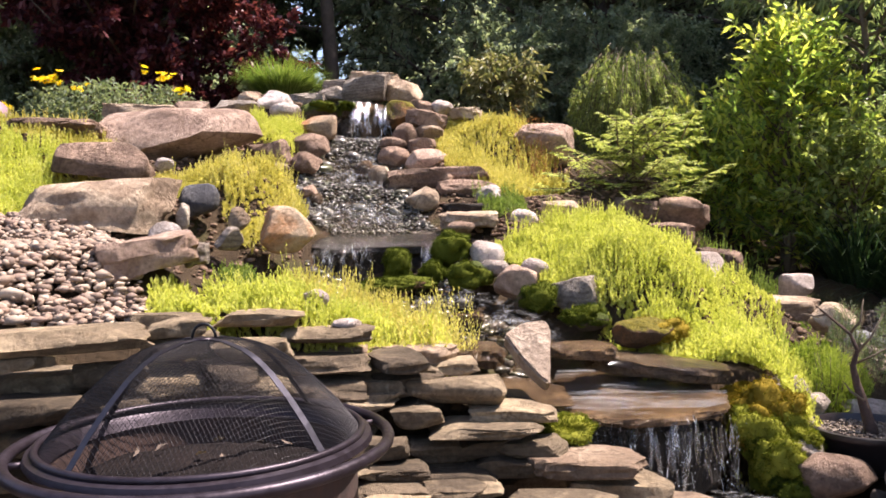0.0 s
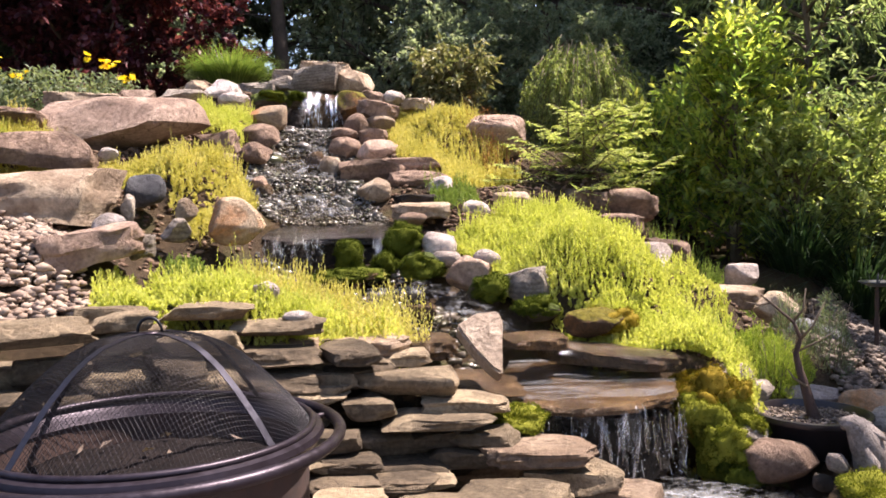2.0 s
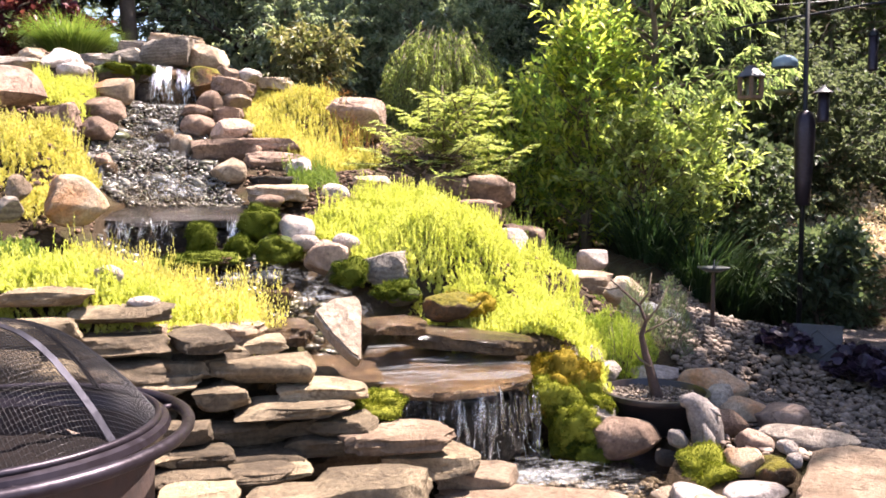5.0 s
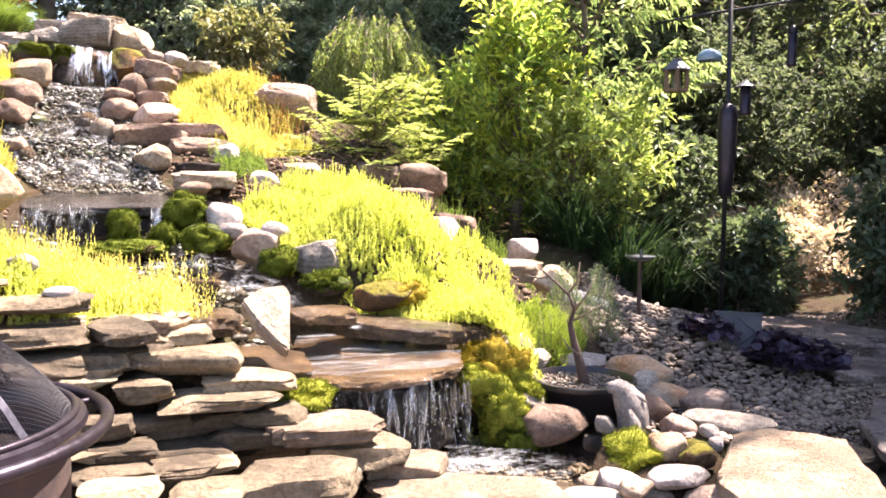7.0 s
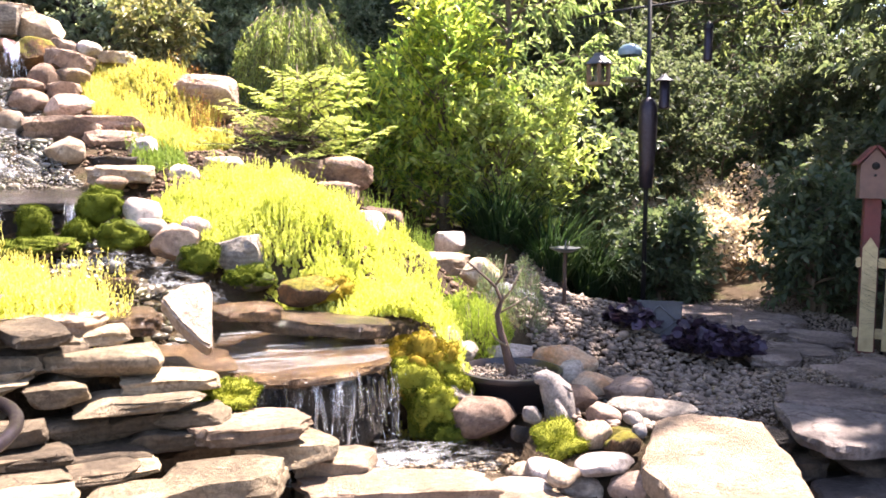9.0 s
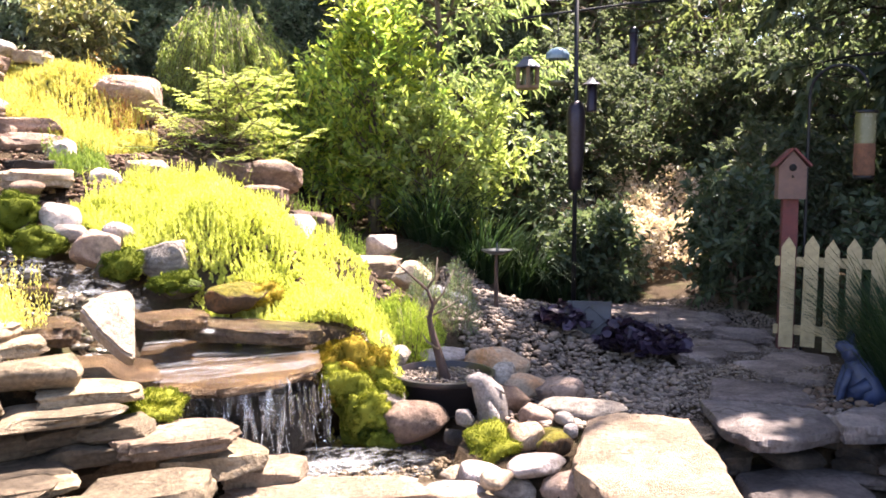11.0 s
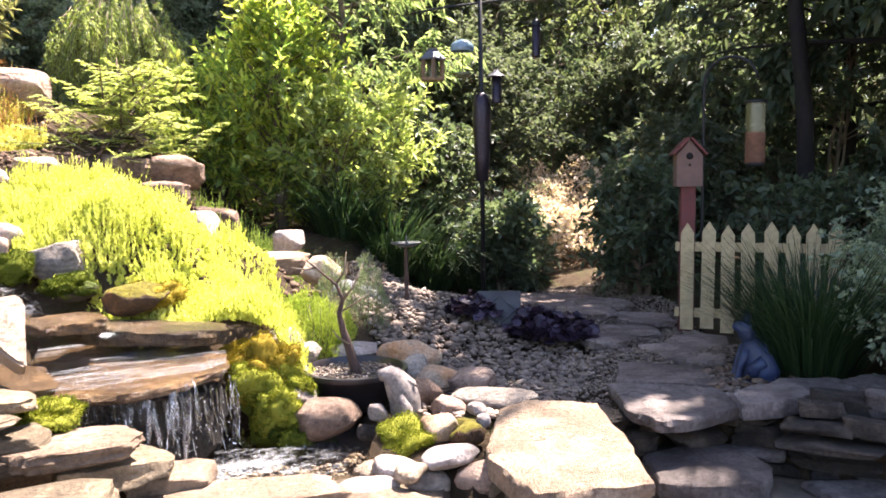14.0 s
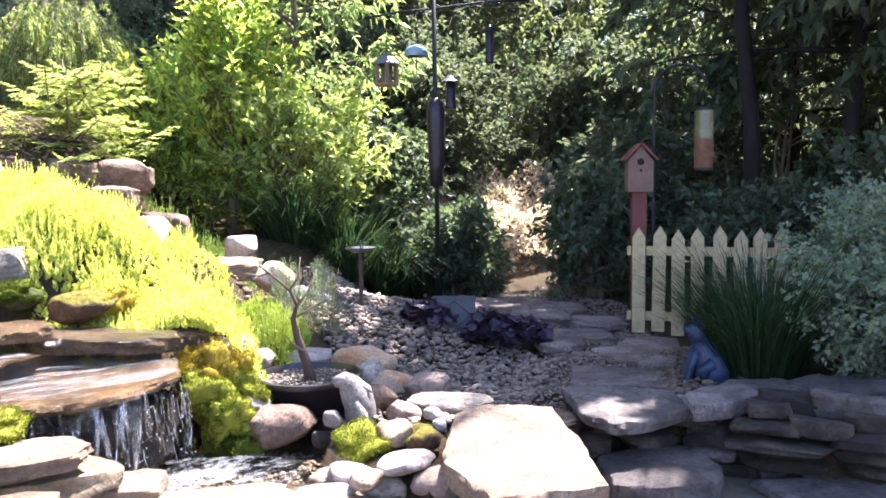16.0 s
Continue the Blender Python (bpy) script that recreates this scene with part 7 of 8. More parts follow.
# feathery plants by the potted tree
for k, (x, y, z, h, sp, m, n) in enumerate([(1.60, 3.38, 0.24, 0.32, 0.11, "feather", 2400), (1.70, 3.42, 0.24, 0.26, 0.09, "feather", 1500), (1.50, 3.36, 0.24, 0.20, 0.08, "feather", 900), (1.93, 3.55, 0.22, 0.50, 0.15, "haze", 2600), (1.80, 3.66, 0.30, 0.42, 0.12, "haze", 1800)]):
    r = np.random.default_rng(300 + k)
    q, d = r.uniform(0, 6.3, n), np.sqrt(r.uniform(0, 1, n))
    u = r.uniform(0.15, 1, n)
    w_ = sp * (0.35 + 0.9 * u * (1.15 - u))
    P = np.c_[np.cos(q) * d * w_, np.sin(q) * d * w_, u * h * (1 - 0.35 * d * d)]
    P[:, :2] += 0.03 * np.c_[wobble(P, 300 + k, 30, 2), wobble(P, 310 + k, 30, 2)]
    ob = thing("feathery_plant", (x, y, z), "fine feathery bright green plant" if m == "feather" else "fine dusty green wispy plant", "plant")
    part("fronds", big_mesh("fronds", *leaf_quads(P, np.c_[np.cos(q) * 0.5, np.sin(q) * 0.5, np.ones(n)] + r.normal(size=(n, 3)) * 0.4, r.uniform(0.015, 0.04, n)[:, None], 0.0035, r, 0.1, 0.1), LEAF[m]), ob)
    part("stalk", mesh_of("stalk", *joined(*[tube([(0, 0, -0.05), (math.cos(a) * sp * 0.4, math.sin(a) * sp * 0.4, h * 0.5), (math.cos(a) * sp * 0.6, math.sin(a) * sp * 0.6, h * 0.9)], [0.003, 0.002, 0.001], 4) for a in np.arange(0, 6.2, 0.7)]), TWIG), ob)

# young hemlock: tiers of level, feathered sprays
r = np.random.default_rng(81)
wood, feet, ways = [tube([(0, 0, -0.1), (0.01, 0, 0.3), (-0.01, 0.01, 0.74)], [0.016, 0.011, 0.003], 7)], [], []
for k in range(96):
    u = (k + r.uniform(0, 1)) / 96
    q, reach, rise = k * 2.4 + r.normal() * 0.5, 0.44 * (1 - 0.6 * u * u) * r.uniform(0.5, 1.25), r.uniform(0.2, 1.0)
    d = np.array([math.cos(q), math.sin(q), 0.0])
    side = np.array([-d[1], d[0], 0.0])
    base = np.array([r.normal() * 0.12, r.normal() * 0.12, 0.02 + 0.62 * u])
    curve = [base + d * reach * v + np.array([0, 0, rise * v - 0.3 * v * v]) * reach for v in np.linspace(0, 1, 6)]
    wood.append(tube(curve, np.linspace(0.006, 0.001, 6), 4))
    for v in np.arange(0.2, 1.0, 0.028 / reach):
        f = base + d * reach * v + np.array([0, 0, rise * v - 0.3 * v * v]) * reach
        for sgn in (-1, 1):
            tl = (0.30 * reach + 0.02) * (1.15 - v) * r.uniform(0.7, 1.3)
            w = unit(d * 0.75 + side * sgn + np.array([0, 0, r.normal() * 0.22 - 0.05]))
            m = 16
            a = r.uniform(0, 1, m)[:, None]
            feet.append(f + w * tl * a)
            ways.append(w + (d - w * 0.2) * r.choice([-0.8, 0.8], m)[:, None] + r.normal(size=(m, 3)) * [0.2, 0.2, 0.08])
feet, ways = np.concatenate(feet), np.concatenate(ways)
plant("young_hemlock", on_land(1.26, 5.45, -0.26), "young hemlock with level yellow-green sprays", "conifer",
      (joined(*wood), leaf_quads(feet, ways, r.uniform(0.018, 0.034, len(feet))[:, None], 0.009, r, 0.05, 0.1, np.array([0, 0, 4.0]))), LEAF["hemlock"])

# weeping tree: strands fall from an arched crown
r = np.random.default_rng(83)
strands, feet, ways = [], [], []
for k in range(460):
    q, d = r.uniform(0, 6.3), math.sqrt(r.uniform(0, 1)) * 0.58
    top = np.array([math.cos(q) * d * 0.75, math.sin(q) * d * 0.75, 0.98 - 0.26 * (d / 0.58) ** 2 + r.normal() * 0.09])
    low = np.array([math.cos(q) * d * 1.05, math.sin(q) * d * 1.05, top[2] - r.uniform(0.15, 0.8)])
    mid = (top + low) / 2 + np.array([math.cos(q), math.sin(q), 0.6]) * 0.08
    pts = [(1 - s) ** 2 * top + 2 * s * (1 - s) * mid + s * s * low for s in np.linspace(0, 1, 7)]
    strands.append(tube(pts, np.linspace(0.004, 0.0015, 7), 3))
    s = r.uniform(0.05, 1, 60)[:, None]
    f = (1 - s) ** 2 * top + 2 * s * (1 - s) * mid + s * s * low
    feet.append(f + r.normal(size=f.shape) * 0.006)
    ways.append(r.normal(size=f.shape) * 0.5 + np.array([0, 0, -0.7]))
strands.append(tube([(0, 0, -0.2), (0.02, 0, 0.5), (-0.03, 0.02, 0.95)], [0.04, 0.03, 0.015], 8))
feet, ways = np.concatenate(feet), np.concatenate(ways)
plant("weeping_tree", (1.80, 7.85, 1.62), "small weeping tree with fine hanging branches", "tree",
      (joined(*strands), leaf_quads(feet, ways, r.uniform(0.03, 0.05, len(feet))[:, None], 0.010, r, 0.1, 0.1)), LEAF["weeping"], wood_name="stem")

# yellow daisies behind the boulders
r = np.random.default_rng(91)
bed = thing("daisy_bed", on_land(-2.38, 5.85), "leafy clump of yellow daisies behind the boulders", "flowers")
n = 2600
q, d = r.uniform(0, 6.3, n), np.sqrt(r.uniform(0, 1, n))
P = np.c_[np.cos(q) * d * 0.62, np.sin(q) * d * 0.24, r.uniform(0.02, 1, n) * (0.34 - 0.10 * d)]
part("leaves", big_mesh("leaves", *leaf_quads(P, r.normal(size=(n, 3)) + [0, 0, 0.6], r.uniform(0.03, 0.06, n)[:, None], 0.017, r), LEAF["haze"]), bed)
for (cx, cy, cz, m) in [(-0.42, -0.1, 0.33, 9), (-0.30, -0.12, 0.32, 7), (0.47, -0.08, 0.33, 7), (0.53, -0.05, 0.25, 5), (0.33, 0.0, 0.40, 2), (-0.15, -0.12, 0.27, 4), (-0.6, -0.2, 0.10, 3)]:
    for _ in range(m):
        f = np.array([cx + r.normal() * 0.05, cy + r.normal() * 0.03, cz + r.normal() * 0.02])
        a = np.arange(0, 6.28, 0.52)
        D = np.c_[np.cos(a), np.sin(a), np.full(len(a), 0.25)] @ np.array(Euler((r.normal() * 0.5 + 0.5, r.normal() * 0.4, 0)).to_matrix()).T
        pv, pf = leaf_quads(np.tile(f, (len(a), 1)), D, np.full((len(a), 1), 0.031), 0.015, r, 0.05, 0.0)
        part("flower", big_mesh("flower", pv, pf, LEAF["petal"]), bed)
GLASS = plain_mat("pink_glazed_ball", (0.45, 0.30, 0.32), 0.12, 0.35, vary=0.15, bump=0.02)
gv, gf = ball(4)
globe = thing("gazing_ball", (-2.60, 4.72, 1.72), "pale pink mirrored gazing ball among the flowers", "garden ornament")
part("ball", big_mesh("ball", gv * 0.12, gf, GLASS, True), globe)
part("stand", mesh_of("stand", *lathe([(0.06, -0.11), (0.04, -0.14), (0.035, -0.3), (0.07, -0.36)], 20), BLACK), globe)

# ---- potted tree ----
POT = plain_mat("dark_glazed_pot", (0.022, 0.018, 0.020), 0.35, 0, vary=0.4, bump=0.1, spec=0.5)
pot = thing("bonsai_pot", pose(1.56, 3.0, 0.175) @ Matrix.Diagonal((1.1, 1.1, 1, 1)), "round dark glazed bonsai pot filled with grit", "plant pot")
pv, pf = lathe([(0.0, 0.0), (0.135, 0.0), (0.15, 0.012), (0.178, 0.115), (0.190, 0.122), (0.196, 0.136), (0.194, 0.148), (0.180, 0.150), (0.174, 0.140), (0.168, 0.118), (0.0, 0.115)], 64)
part("bowl", mesh_of("bowl", pv, pf, POT, sharp=45), pot)
for k in range(3):
    q = 0.5 + 2.1 * k
    part("foot", mesh_of("foot", *box(0.11 * math.cos(q) - 0.02, 0.11 * math.sin(q) - 0.02, -0.03, 0.11 * math.cos(q) + 0.02, 0.11 * math.sin(q) + 0.02, 0.004, 0.004), POT), pot)
ring_ = [(1.56 + 0.188 * math.cos(q), 3.0 + 0.188 * math.sin(q)) for q in np.arange(0, 6.28, 0.3)]
pebbles("pot_gravel", "coarse brown and cream grit in the pot", ring_, 12000, 0.013, GRIT, 31, level=1, dz=0.292, layers=0.012, height=lambda x, y: 0 * x)
side = Vector((0.88, -0.47, 0))
RED_BARK = plain_mat("reddish_bark", (0.075, 0.045, 0.034), 0.9, vary=0.5, scale=60, bump=0.8)
bonsai = thing("bonsai_tree", (1.575, 2.99, 0.29), "small bare-trunked potted tree with a bent grey trunk", "potted tree")
line = [(0.0, -0.03), (-0.012, 0.03), (-0.045, 0.13), (-0.062, 0.19), (-0.070, 0.25), (-0.060, 0.31), (-0.085, 0.37), (-0.16, 0.44), (-0.20, 0.47)]
trunk_ = part("trunk", mesh_of("trunk", *tube([side * a + Vector((0, 0.008 * math.sin(i * 2), z)) for i, (a, z) in enumerate(line)], [0.030, 0.022, 0.017, 0.014, 0.011, 0.008, 0.006, 0.004, 0.0025], 10), RED_BARK), bonsai)
for k, pts in enumerate([[(-0.045, 0.13), (-0.09, 0.16), (-0.11, 0.19)], [(-0.060, 0.31), (-0.02, 0.36), (0.02, 0.45)], [(-0.085, 0.37), (-0.05, 0.42), (-0.04, 0.50)], [(-0.16, 0.44), (-0.20, 0.43), (-0.25, 0.44)], [(-0.07, 0.25), (0.0, 0.29), (0.06, 0.33)]]):
    part("branch", mesh_of("branch", *tube([side * a + Vector((0, 0.01 * k - 0.02, z)) for a, z in pts], [0.006, 0.004, 0.002], 6), TWIG), trunk_)

# ---- bird statue ----
STATUE = plain_mat("weathered_grey_cement", (0.24, 0.205, 0.185), 0.95, vary=0.7, scale=95, bump=1.0)


V, Fc = joined(tube([(-0.062, 0, 0.150), (-0.056, 0, 0.168), (-0.036, 0, 0.172), (-0.012, 0, 0.155), (0.010, 0, 0.120), (0.024, 0, 0.075), (0.028, 0, 0.030), (0.022, 0, -0.015), (0.010, 0, -0.06), (0.0, 0, -0.075)], [0.006, 0.024, 0.034, 0.043, 0.055, 0.060, 0.056, 0.044, 0.026, 0.008], 22),
               tube([(0.0, -0.012, 0.158), (0.034, -0.02, 0.152), (0.058, -0.024, 0.140), (0.068, -0.026, 0.128)], [0.012, 0.010, 0.007, 0.002], 9),
               tube([(0.030, 0.045, 0.11), (0.050, 0.052, 0.06), (0.048, 0.042, 0.0), (0.03, 0.02, -0.05)], [0.010, 0.020, 0.018, 0.006], 10),
               tube([(0.010, -0.050, 0.11), (0.030, -0.060, 0.06), (0.034, -0.048, 0.0), (0.02, -0.02, -0.05)], [0.010, 0.020, 0.018, 0.006], 10))
V = [Vector(v) + Vector((1, 1, 1)) * 0.006 * noise.noise(Vector(v) * 40) + Vector((1, -1, 0.5)) * 0.004 * noise.noise(Vector(v) * 85) for v in V]
thing("bird_statue", pose(1.535, 2.615, 0.20, 0, 0, -30), "weathered grey cement bird beside the pot", "statue", me=mesh_of("bird_statue", V, Fc, STATUE))

# ---- seated animal statue ----
BLUE = plain_mat("blue_glaze", (0.026, 0.040, 0.092), 0.5, 0, vary=0.6, scale=40, bump=0.3, spec=0.5)
V, Fc = joined(tube([(0.045, 0, -0.02), (0.05, 0, 0.05), (0.035, 0, 0.11), (0.0, 0, 0.17), (-0.02, 0, 0.205)], [0.085, 0.095, 0.082, 0.058, 0.036], 18),
               tube([(-0.012, 0, 0.19), (-0.022, 0, 0.225), (-0.045, 0, 0.262), (-0.08, 0, 0.262), (-0.095, 0, 0.258)], [0.034, 0.047, 0.044, 0.024, 0.008], 16),
               tube([(0.01, 0.07, 0.02), (-0.01, 0.078, 0.06), (0.03, 0.076, 0.10), (0.07, 0.06, 0.07)], [0.022, 0.036, 0.034, 0.014], 10),
               tube([(0.01, -0.07, 0.02), (-0.01, -0.078, 0.06), (0.03, -0.076, 0.10), (0.07, -0.06, 0.07)], [0.022, 0.036, 0.034, 0.014], 10),
               tube([(-0.03, 0.035, 0.16), (-0.06, 0.036, 0.08), (-0.075, 0.036, 0.0), (-0.10, 0.036, -0.012)], [0.024, 0.019, 0.018, 0.014], 9),
               tube([(-0.03, -0.035, 0.16), (-0.06, -0.036, 0.08), (-0.075, -0.036, 0.0), (-0.10, -0.036, -0.012)], [0.024, 0.019, 0.018, 0.014], 9),
               tube([(-0.03, 0.03, 0.29), (-0.02, 0.036, 0.33)], [0.016, 0.004], 7), tube([(-0.03, -0.03, 0.29), (-0.02, -0.036, 0.33)], [0.016, 0.004], 7))
thing("animal_statue", pose(3.13, 2.28, 0.18, 0, 0, -42) @ Matrix.Diagonal((0.85, 0.85, 0.88, 1)), "blue glazed seated animal statue on the pebbles", "statue", me=mesh_of("animal_statue", V, Fc, BLUE))

# ---- picket fence ----
PICKET = plain_mat("weathered_cream_paint", (0.46, 0.36, 0.20), 0.8, vary=0.3, scale=25, bump=0.25, second=(0.30, 0.22, 0.11))
fence = thing("picket_fence", pose(3.90, 3.27, 0.16, 0, 0, -54.5), "short weathered cream picket fence by the path", "fence")
pts = [(-0.037, 0), (0.037, 0), (0.037, 0.57), (0.0, 0.63), (-0.037, 0.57)]
pv, pf = prism(pts, -0.011, 0.011)
picket = mesh_of("picket", [(x, -z, y) for x, y, z in pv], pf, PICKET, False)
for k in range(8):
    ob = part("picket", picket, fence)
    ob.matrix_basis = pose(0.113 * k, 0, 0.012 * math.sin(k * 2.1), 0, 0.8 * math.sin(k * 1.7), 0)
for z in (0.07, 0.46):
    part("rail", mesh_of("rail", *box(-0.07, 0.012, z, 0.86, 0.035, z + 0.055, 0.004), PICKET, False), fence)

# ---- birdhouse on its post ----
REDWOOD = plain_mat("dull_red_paint", (0.13, 0.035, 0.03), 0.7, vary=0.4, scale=30, bump=0.3)
PINKWOOD = plain_mat("faded_pink_wood", (0.15, 0.088, 0.068), 0.75, vary=0.3, scale=30, bump=0.25)
HOLE = plain_mat("hole_shadow", (0.01, 0.008, 0.007), 0.9)
house = thing("birdhouse", pose(3.93, 3.30, 0.14, 0, 0, -42), "faded pink wooden birdhouse on a dull red post", "birdhouse")
part("post", mesh_of("post", *box(-0.042, -0.042, 0, 0.042, 0.042, 0.87, 0.004), REDWOOD, False), house)
bx = 0.073
outline = [(-bx, 0.86), (bx, 0.86), (bx, 1.04), (0, 1.13), (-bx, 1.04)]
pv, pf = prism(outline, -0.075, 0.075)
body_ = part("body", mesh_of("body", [(x, -z, y) for x, y, z in pv], pf, PINKWOOD, False), house)
for s in (-1, 1):
    pv, pf = box(0, -0.10, 0, 0.134, 0.10, 0.012, 0.002)
    ob = part("roof_board", mesh_of("roof_board", pv, pf, REDWOOD, False), house, "dull red roof board")
    ob.matrix_basis = pose(0, 0, 1.137, 0, 0, 0) @ (pose(0, 0, 0, 0, 47, 0) if s > 0 else pose(0, 0, 0, 0, -47, 0) @ Matrix.Diagonal((-1, 1, 1, 1)))
hv, hf = lathe([(0.0, 0.002), (0.019, 0.002), (0.021, -0.004), (0.0, -0.004)], 20)
for z in (1.035, 0.985):
    ob = part("entrance_hole", mesh_of("entrance_hole", hv, hf, HOLE), body_)
    ob.matrix_basis = pose(0, -0.0765, z, 90) @ Matrix.Diagonal(((1, 1, 1, 1) if z > 1 else (0.35, 0.35, 1, 1)))

# ---- shepherd's hook and tube feeder ----
hook = thing("shepherd_hook", (3.99, 3.24, 0.14), "tall black iron shepherd's hook", "garden hook")
away = Vector((0.36, -0.93, 0)).normalized()
pts = [(0, 0, -0.05), (0, 0, 0.6), (0, 0, 1.2), (0, 0, 1.42)] + [tuple(away * (0.15 - 0.15 * math.cos(q)) + Vector((0, 0, 1.44 + 0.15 * math.sin(q)))) for q in np.linspace(0.25, 3.0, 14)]
part("rod", mesh_of("rod", *tube(pts, 0.0085, 8), BLACK), hook)
CLEAR = plain_mat("dull_clear_plastic", (0.11, 0.11, 0.055), 0.25, 0, vary=0.2, bump=0.02, spec=0.5)
SEED = plain_mat("orange_seed", (0.15, 0.07, 0.04), 0.9, vary=0.5, scale=150, bump=0.5)
tubef = thing("tube_feeder", (4.07, 2.95, 1.13), "clear tube feeder half full of orange seed", "bird feeder")
part("seed_column", mesh_of("seed_column", *lathe([(0.0, 0.0), (0.052, 0.0), (0.053, 0.01), (0.053, 0.17)], 28), SEED), tubef)
part("tube", mesh_of("tube", *lathe([(0.053, 0.17), (0.053, 0.33)], 28), CLEAR), tubef)
part("cap", mesh_of("cap", *lathe([(0.0, 0.35), (0.06, 0.345), (0.063, 0.33), (0.0, 0.33)], 28), BLACK), tubef)
part("base", mesh_of("base", *lathe([(0.0, -0.02), (0.045, -0.02), (0.056, 0.0), (0.0, 0.0)], 28), BLACK), tubef)
part("hanger", mesh_of("hanger", *tube([(0, 0, 0.35), (0.0, 0.0, 0.47), (0.0, 0.0, 0.52)], 0.002, 5), BLACK), tubef)

# ---- feeder pole ----
pole = thing("feeder_pole", (3.585, 4.85, 0.12), "tall black pole with a baffle and cross arms for bird feeders", "feeder pole")
part("shaft", mesh_of("shaft", *tube([(0, 0, -0.05), (0, 0, 1.2), (-0.01, 0, 2.75)], [0.017, 0.016, 0.016], 10), BLACK), pole)
part("baffle", mesh_of("baffle", *lathe([(0.018, 1.545), (0.040, 1.535), (0.058, 1.50), (0.066, 1.45), (0.064, 1.30), (0.056, 1.10), (0.046, 0.92), (0.040, 0.915), (0.018, 0.915)], 28), IRON), pole, "dark torpedo-shaped baffle")
part("cross_arm", mesh_of("cross_arm", *tube([(-0.42, 0.27, 2.10), (-0.2, 0.13, 2.145), (0.0, 0, 2.17), (0.30, -0.23, 2.21), (0.5, -0.38, 2.22)], 0.008, 8), BLACK), pole)
part("cross_arm", mesh_of("cross_arm", *tube([(-0.3, -0.2, 2.34), (0, 0, 2.36), (0.3, 0.2, 2.38)], 0.006, 8), BLACK), pole)
part("cross_arm", mesh_of("cross_arm", *tube([(0, 0, 1.95), (0.05, -0.04, 1.96), (0.085, -0.07, 1.93)], 0.005, 8), BLACK), pole)
WOODY = plain_mat("brown_cedar", (0.20, 0.13, 0.08), 0.75, vary=0.4, scale=40, bump=0.3)
SHINGLE = plain_mat("grey_slate_roof", (0.07, 0.072, 0.085), 0.5, vary=0.3, scale=30)
gaz = thing("gazebo_feeder", (3.29, 5.03, 1.75), "small brown gazebo bird feeder with a grey roof", "bird feeder")
part("floor", mesh_of("floor", *lathe([(0.0, 0.0), (0.088, 0.0), (0.092, 0.02), (0.0, 0.022)], 6), WOODY, False), gaz)
part("roof", mesh_of("roof", *lathe([(0.105, 0.145), (0.10, 0.155), (0.045, 0.205), (0.04, 0.22), (0.012, 0.228), (0.0, 0.228)], 6), SHINGLE, False), gaz)
for k in range(6):
    q = k * math.pi / 3
    part("pillar", mesh_of("pillar", *box(0.078 * math.cos(q) - 0.010, 0.078 * math.sin(q) - 0.010, 0.02, 0.078 * math.cos(q) + 0.010, 0.078 * math.sin(q) + 0.010, 0.15), WOODY, False), gaz)
part("seed_well", mesh_of("seed_well", *lathe([(0.045, 0.02), (0.045, 0.145), (0.0, 0.145)], 6), CLEAR), gaz)
part("hanger", mesh_of("hanger", *tube([(0, 0, 0.228), (0, 0, 0.45)], 0.002, 5), BLACK), gaz)
for nm, at, r_, h_, cap in (("dark_tube_feeder", (3.66, 4.77, 1.585), 0.036, 0.19, True), ("mesh_feeder", (3.88, 4.60, 1.90), 0.030, 0.22, False)):
    f = thing(nm, at, "dark tube feeder with a conical grey cap" if cap else "narrow dark mesh feeder", "bird feeder")
    part("tube", mesh_of("tube", *lathe([(0.0, 0.0), (r_, 0.0), (r_ * 1.05, 0.01), (r_, 0.02), (r_, h_), (0, h_)], 20), IRON), f)
    part("cap", mesh_of("cap", *lathe([(r_ * (1.9 if cap else 1.1), h_), (r_ * (1.0 if cap else 1.05), h_ + 0.022), (0.006, h_ + 0.05), (0, h_ + 0.05)], 24), SHINGLE if cap else BLACK), f)
    part("hanger", mesh_of("hanger", *tube([(0, 0, h_ + 0.05), (0, 0, h_ + (0.14 if cap else 0.16))], 0.002, 5), BLACK), f)
AQUA = plain_mat("pale_blue_plastic", (0.17, 0.25, 0.30), 0.2, 0, vary=0.2, bump=0.02, spec=0.6)
f = thing("dome_feeder", (3.47, 4.92, 1.77), "pale blue domed hanging feeder", "bird feeder")
part("dome", mesh_of("dome", *lathe([(0.080, 0.185), (0.086, 0.205), (0.078, 0.232), (0.05, 0.258), (0.0, 0.270)], 28), AQUA), f)
part("dish", mesh_of("dish", *lathe([(0.0, 0.0), (0.05, 0.002), (0.065, 0.03), (0.062, 0.034), (0.0, 0.012)], 28), CLEAR), f)
part("rod", mesh_of("rod", *tube([(0, 0, 0.0), (0, 0, 0.50)], 0.003, 5), BLACK), f)

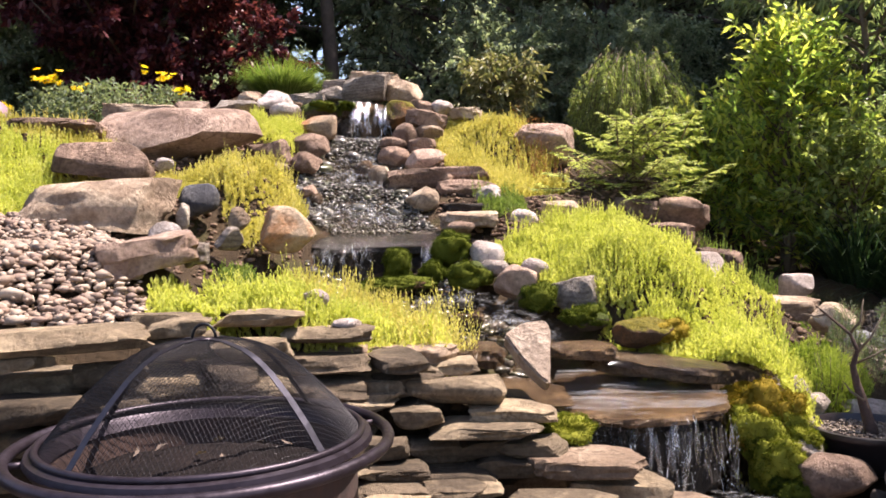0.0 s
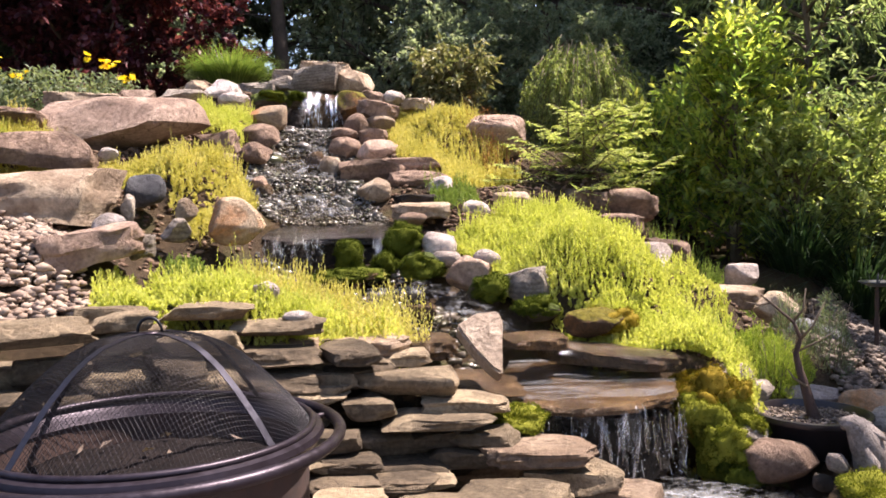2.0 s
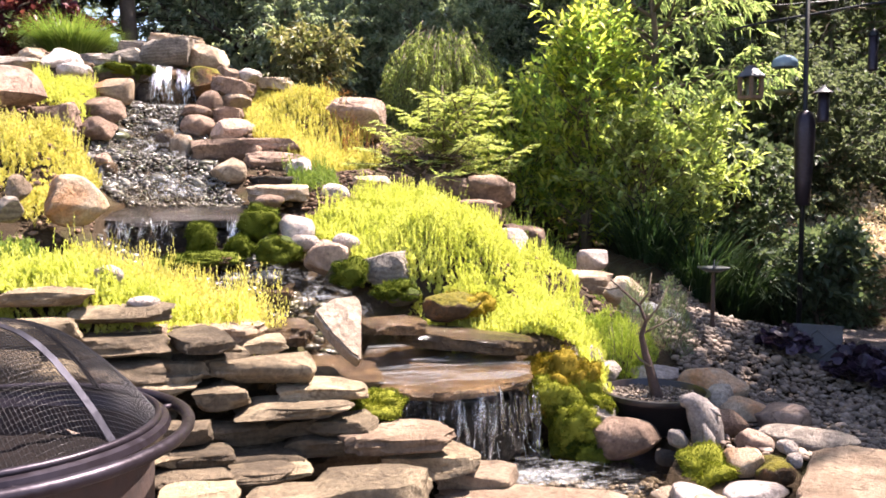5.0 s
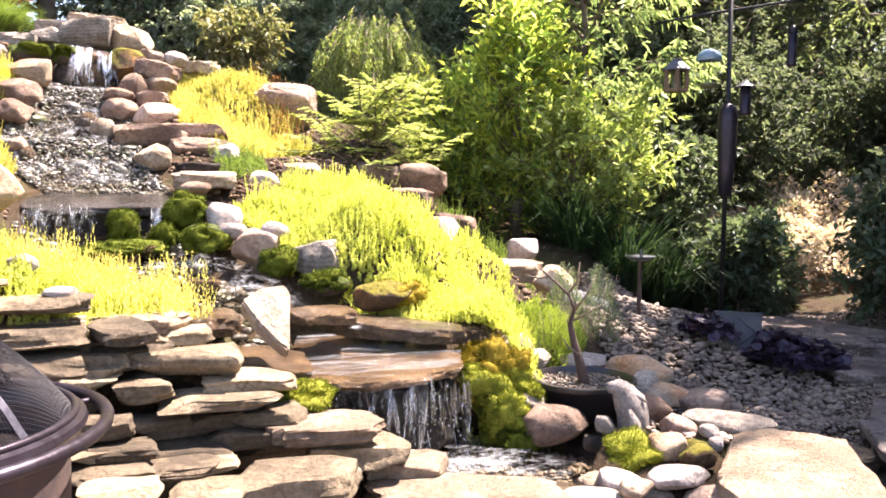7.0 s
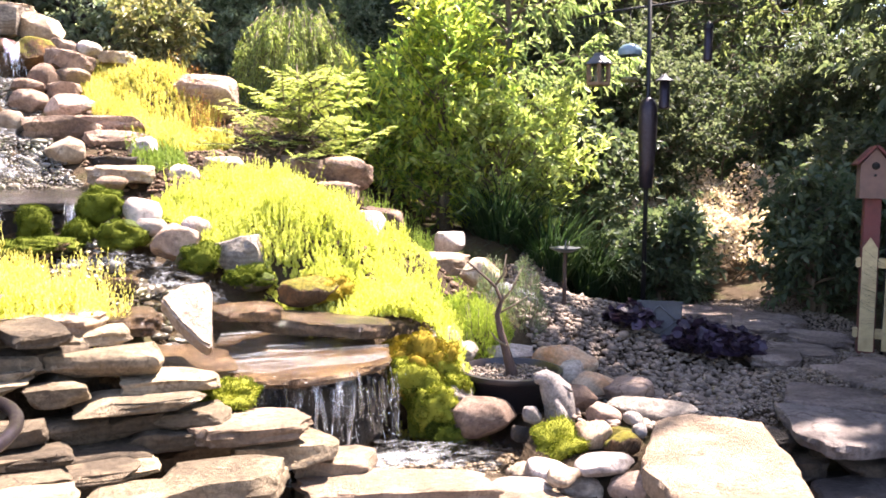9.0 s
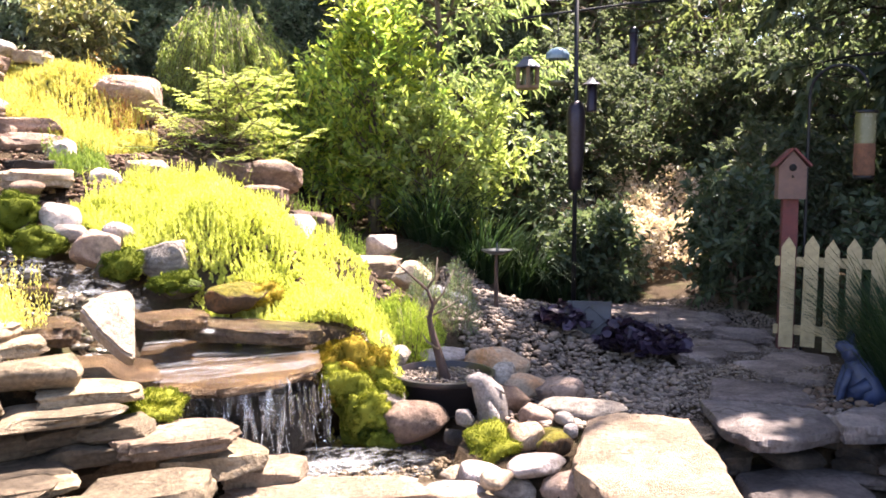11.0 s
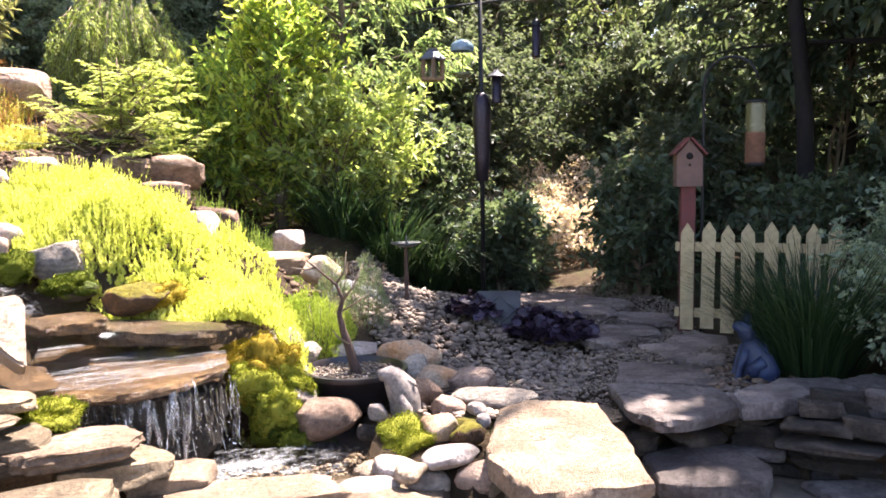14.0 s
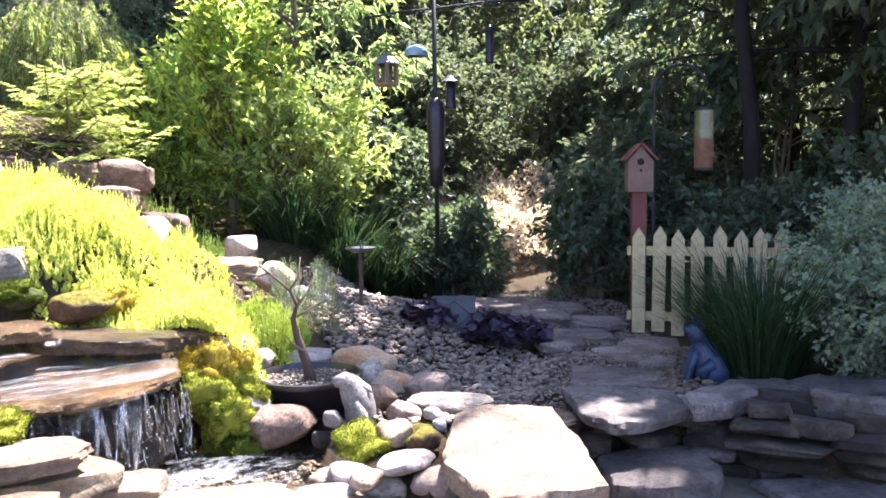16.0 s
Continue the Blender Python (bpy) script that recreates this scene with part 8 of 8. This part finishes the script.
# ---- stone plaque and purple plants ----
PLAQUE = plain_mat("grey_cast_stone", (0.080, 0.080, 0.085), 0.85, vary=0.35, scale=50, bump=0.4)
plaque = thing("stone_plaque", pose(2.88, 3.75, 0.22, -10, 0, -38), "square grey cast stone plaque with a raised diamond", "garden ornament")
part("slab", mesh_of("slab", *box(-0.12, -0.02, 0, 0.12, 0.02, 0.195, 0.006), PLAQUE, False), plaque)
part("top_edge", mesh_of("top_edge", *box(-0.125, -0.024, 0.192, 0.125, 0.024, 0.204, 0.003), PLAQUE, False), plaque)
for k in range(4):
    q = math.pi / 2 * k
    a, c = (0.09 * math.cos(q), 0.098 + 0.08 * math.sin(q)), (0.09 * math.cos(q + math.pi / 2), 0.098 + 0.08 * math.sin(q + math.pi / 2))
    part("moulding", mesh_of("moulding", *tube([(a[0], -0.022, a[1]), (c[0], -0.022, c[1])], 0.005, 6), PLAQUE), plaque)
r = np.random.default_rng(97)
for k, (x, y, w, n, h) in enumerate([(2.78, 3.86, 0.16, 170, 0.17), (2.98, 3.54, 0.18, 260, 0.20), (3.07, 3.40, 0.17, 240, 0.17), (2.90, 3.62, 0.09, 60, 0.08)]):
    ob = thing("coral_bells", on_land(x, y), "mound of round dark purple leaves on the gravel", "plant", "purple plants by the plaque")
    q, d = r.uniform(0, 6.3, n), np.sqrt(r.uniform(0, 1, n))
    P = np.c_[np.cos(q) * d * w, np.sin(q) * d * w, h * (1 - 0.6 * d * d) * r.uniform(0.5, 1.0, n)]
    lv, lf = [], []
    for i in range(n):
        s = r.uniform(0.017, 0.033)
        m = Euler((r.normal() * 0.45 + 0.35, r.normal() * 0.45, r.uniform(0, 6.3))).to_matrix()
        o = len(lv)
        lv.append(P[i] + np.array(m @ Vector((0, 0, -0.15 * s))))
        for a in range(10):
            rad = s * (1 + 0.16 * (a % 2))
            lv.append(P[i] + np.array(m @ Vector((rad * math.cos(a * 0.628), rad * math.sin(a * 0.628), 0.12 * s * (a % 2)))))
        lf += [(o, o + 1 + a, o + 1 + (a + 1) % 10) for a in range(10)]
    part("leaves", mesh_of("leaves", lv, lf, LEAF["heuchera"], False), ob)
    part("stalk", mesh_of("stalk", *joined(*[tube([(0, 0, -0.02), tuple(P[i])], [0.002, 0.0015], 3) for i in range(0, n, 3)]), TWIG), ob)
    if k in (1, 2):
        part("flower_stalk", mesh_of("flower_stalk", *joined(*[tube([(0, 0, 0), (0.02 * j - 0.03, 0.01, 0.2 + 0.04 * j)], [0.002, 0.001], 4) for j in range(3)]), TWIG), ob)

# ---- little bird bath and slate ----
SLATE = plain_mat("dark_slate", (0.07, 0.075, 0.08), 0.5, vary=0.4, scale=40)
bath = thing("bird_bath", on_land(2.43, 4.02), "small dark bird bath on a thin twisted brown post", "bird bath")
part("post", mesh_of("post", *lathe([(0.016, -0.03), (0.014, 0.05), (0.010, 0.10), (0.014, 0.14), (0.010, 0.2), (0.012, 0.26), (0.009, 0.34)], 12), RED_BARK), bath)
part("dish", mesh_of("dish", *lathe([(0.0, 0.34), (0.04, 0.342), (0.085, 0.362), (0.087, 0.368), (0.04, 0.354), (0.0, 0.350)], 28), SLATE), bath)
part("finial", mesh_of("finial", *joined(tube([(0, 0, 0.35), (0.005, 0, 0.41)], [0.007, 0.002], 6), tube([(0.01, 0, 0.36), (0.03, 0, 0.40)], [0.004, 0.001], 5)), SLATE), bath)
slab("slate_basin", "flat blue-grey slate lying on the gravel", (1.95, 3.38, 0.27), (0.28, 0.20, 0.06), -30, "blue", 891)

# ---- wires across the wood ----
wire = thing("overhead_wire", (0, 0, 0), "thin overhead wire crossing in front of the wood", "wire", kind="structure")
part("cable", mesh_of("cable", *tube([(-6, 11.6, 3.3), (0, 11.8, 3.5), (3.8, 11.4, 3.62), (5.5, 9.4, 3.45), (8, 6.8, 3.3)], 0.006, 5), BLACK), wire)
part("cable", mesh_of("cable", *tube([(3.0, 9.2, 3.25), (4.8, 7.63, 3.0), (6.5, 6.1, 2.95)], 0.006, 5), BLACK), wire)

# ---- pale dry leaves on the sunny slope past the path ----
r = np.random.default_rng(101)
dry = thing("dry_brush", on_land(5.05, 5.65), "sunlit slope of pale dry leaves and brush beyond the path", "brush")
n = 15000
u, w = r.uniform(-1, 1, n), r.uniform(0, 1, n)
side_d, back_d = np.array([0.74, -0.67]), np.array([0.67, 0.74])
P = np.c_[np.outer(u * 1.15, side_d) + np.outer(w * 1.5 - 0.55, back_d), 0 * u]
flat = P * [1, 1, 0]
P[:, 2] = 0.02 + w * (0.85 - 0.45 * u * u) * (1 + 0.5 * wobble(flat, 105, 4, 3)) + r.uniform(0, 0.16, n) * (0.5 + wobble(flat, 107, 9, 2)).clip(0, 1)
part("leaves", big_mesh("leaves", *leaf_quads(P, r.normal(size=(n, 3)) + [0, 0, 0.3], r.uniform(0.03, 0.065, n)[:, None], 0.024, r), LEAF["dry"]), dry)
tagged(part("brushwood", mesh_of("brushwood", *joined(*[tube([(P[i][0] + r.normal() * 0.1, P[i][1] + r.normal() * 0.1, P[i][2] - 0.25), tuple(P[i] + [0, 0, 0.06])], [0.006, 0.002], 4) for i in range(0, n, 110)]), TWIG), dry), kind="stuff")

# ---- dry stalks in the upper stonecrop ----
STALK = leaf_mat("rusty_stalks", [(0.16, 0.07, 0.03), (0.26, 0.12, 0.05), (0.34, 0.20, 0.08)], 0.2, 0.8, 3.0, 0.1)
r = np.random.default_rng(131)
dry_stalks = thing("dry_stalks", on_land(0.66, 5.75), "thin rust-red dry stalks in the golden stonecrop", "plant")
n = 90
P = np.c_[r.normal(size=n) * 0.10, r.normal(size=n) * 0.14, np.zeros(n)]
P[:, 2] = land(P[:, 0] + 0.66, P[:, 1] + 5.75) - float(land(0.66, 5.75))
V, Fc = blades(P, np.c_[r.normal(size=(n, 2)) * 0.12, np.ones(n)], r.uniform(0.14, 0.26, n), 0.005, r, 0.2)
tagged(part("stalk", big_mesh("stalk", V, Fc, STALK), dry_stalks), kind="stuff")
k = r.integers(0, n, 500)
tip = P[k] + np.c_[r.normal(size=(500, 2)) * 0.012, r.uniform(0.08, 0.22, 500)]
tagged(part("seed_head", big_mesh("seed_head", *leaf_quads(tip, r.normal(size=(500, 3)), r.uniform(0.010, 0.02, 500)[:, None], 0.007, r), STALK), dry_stalks), kind="stuff")
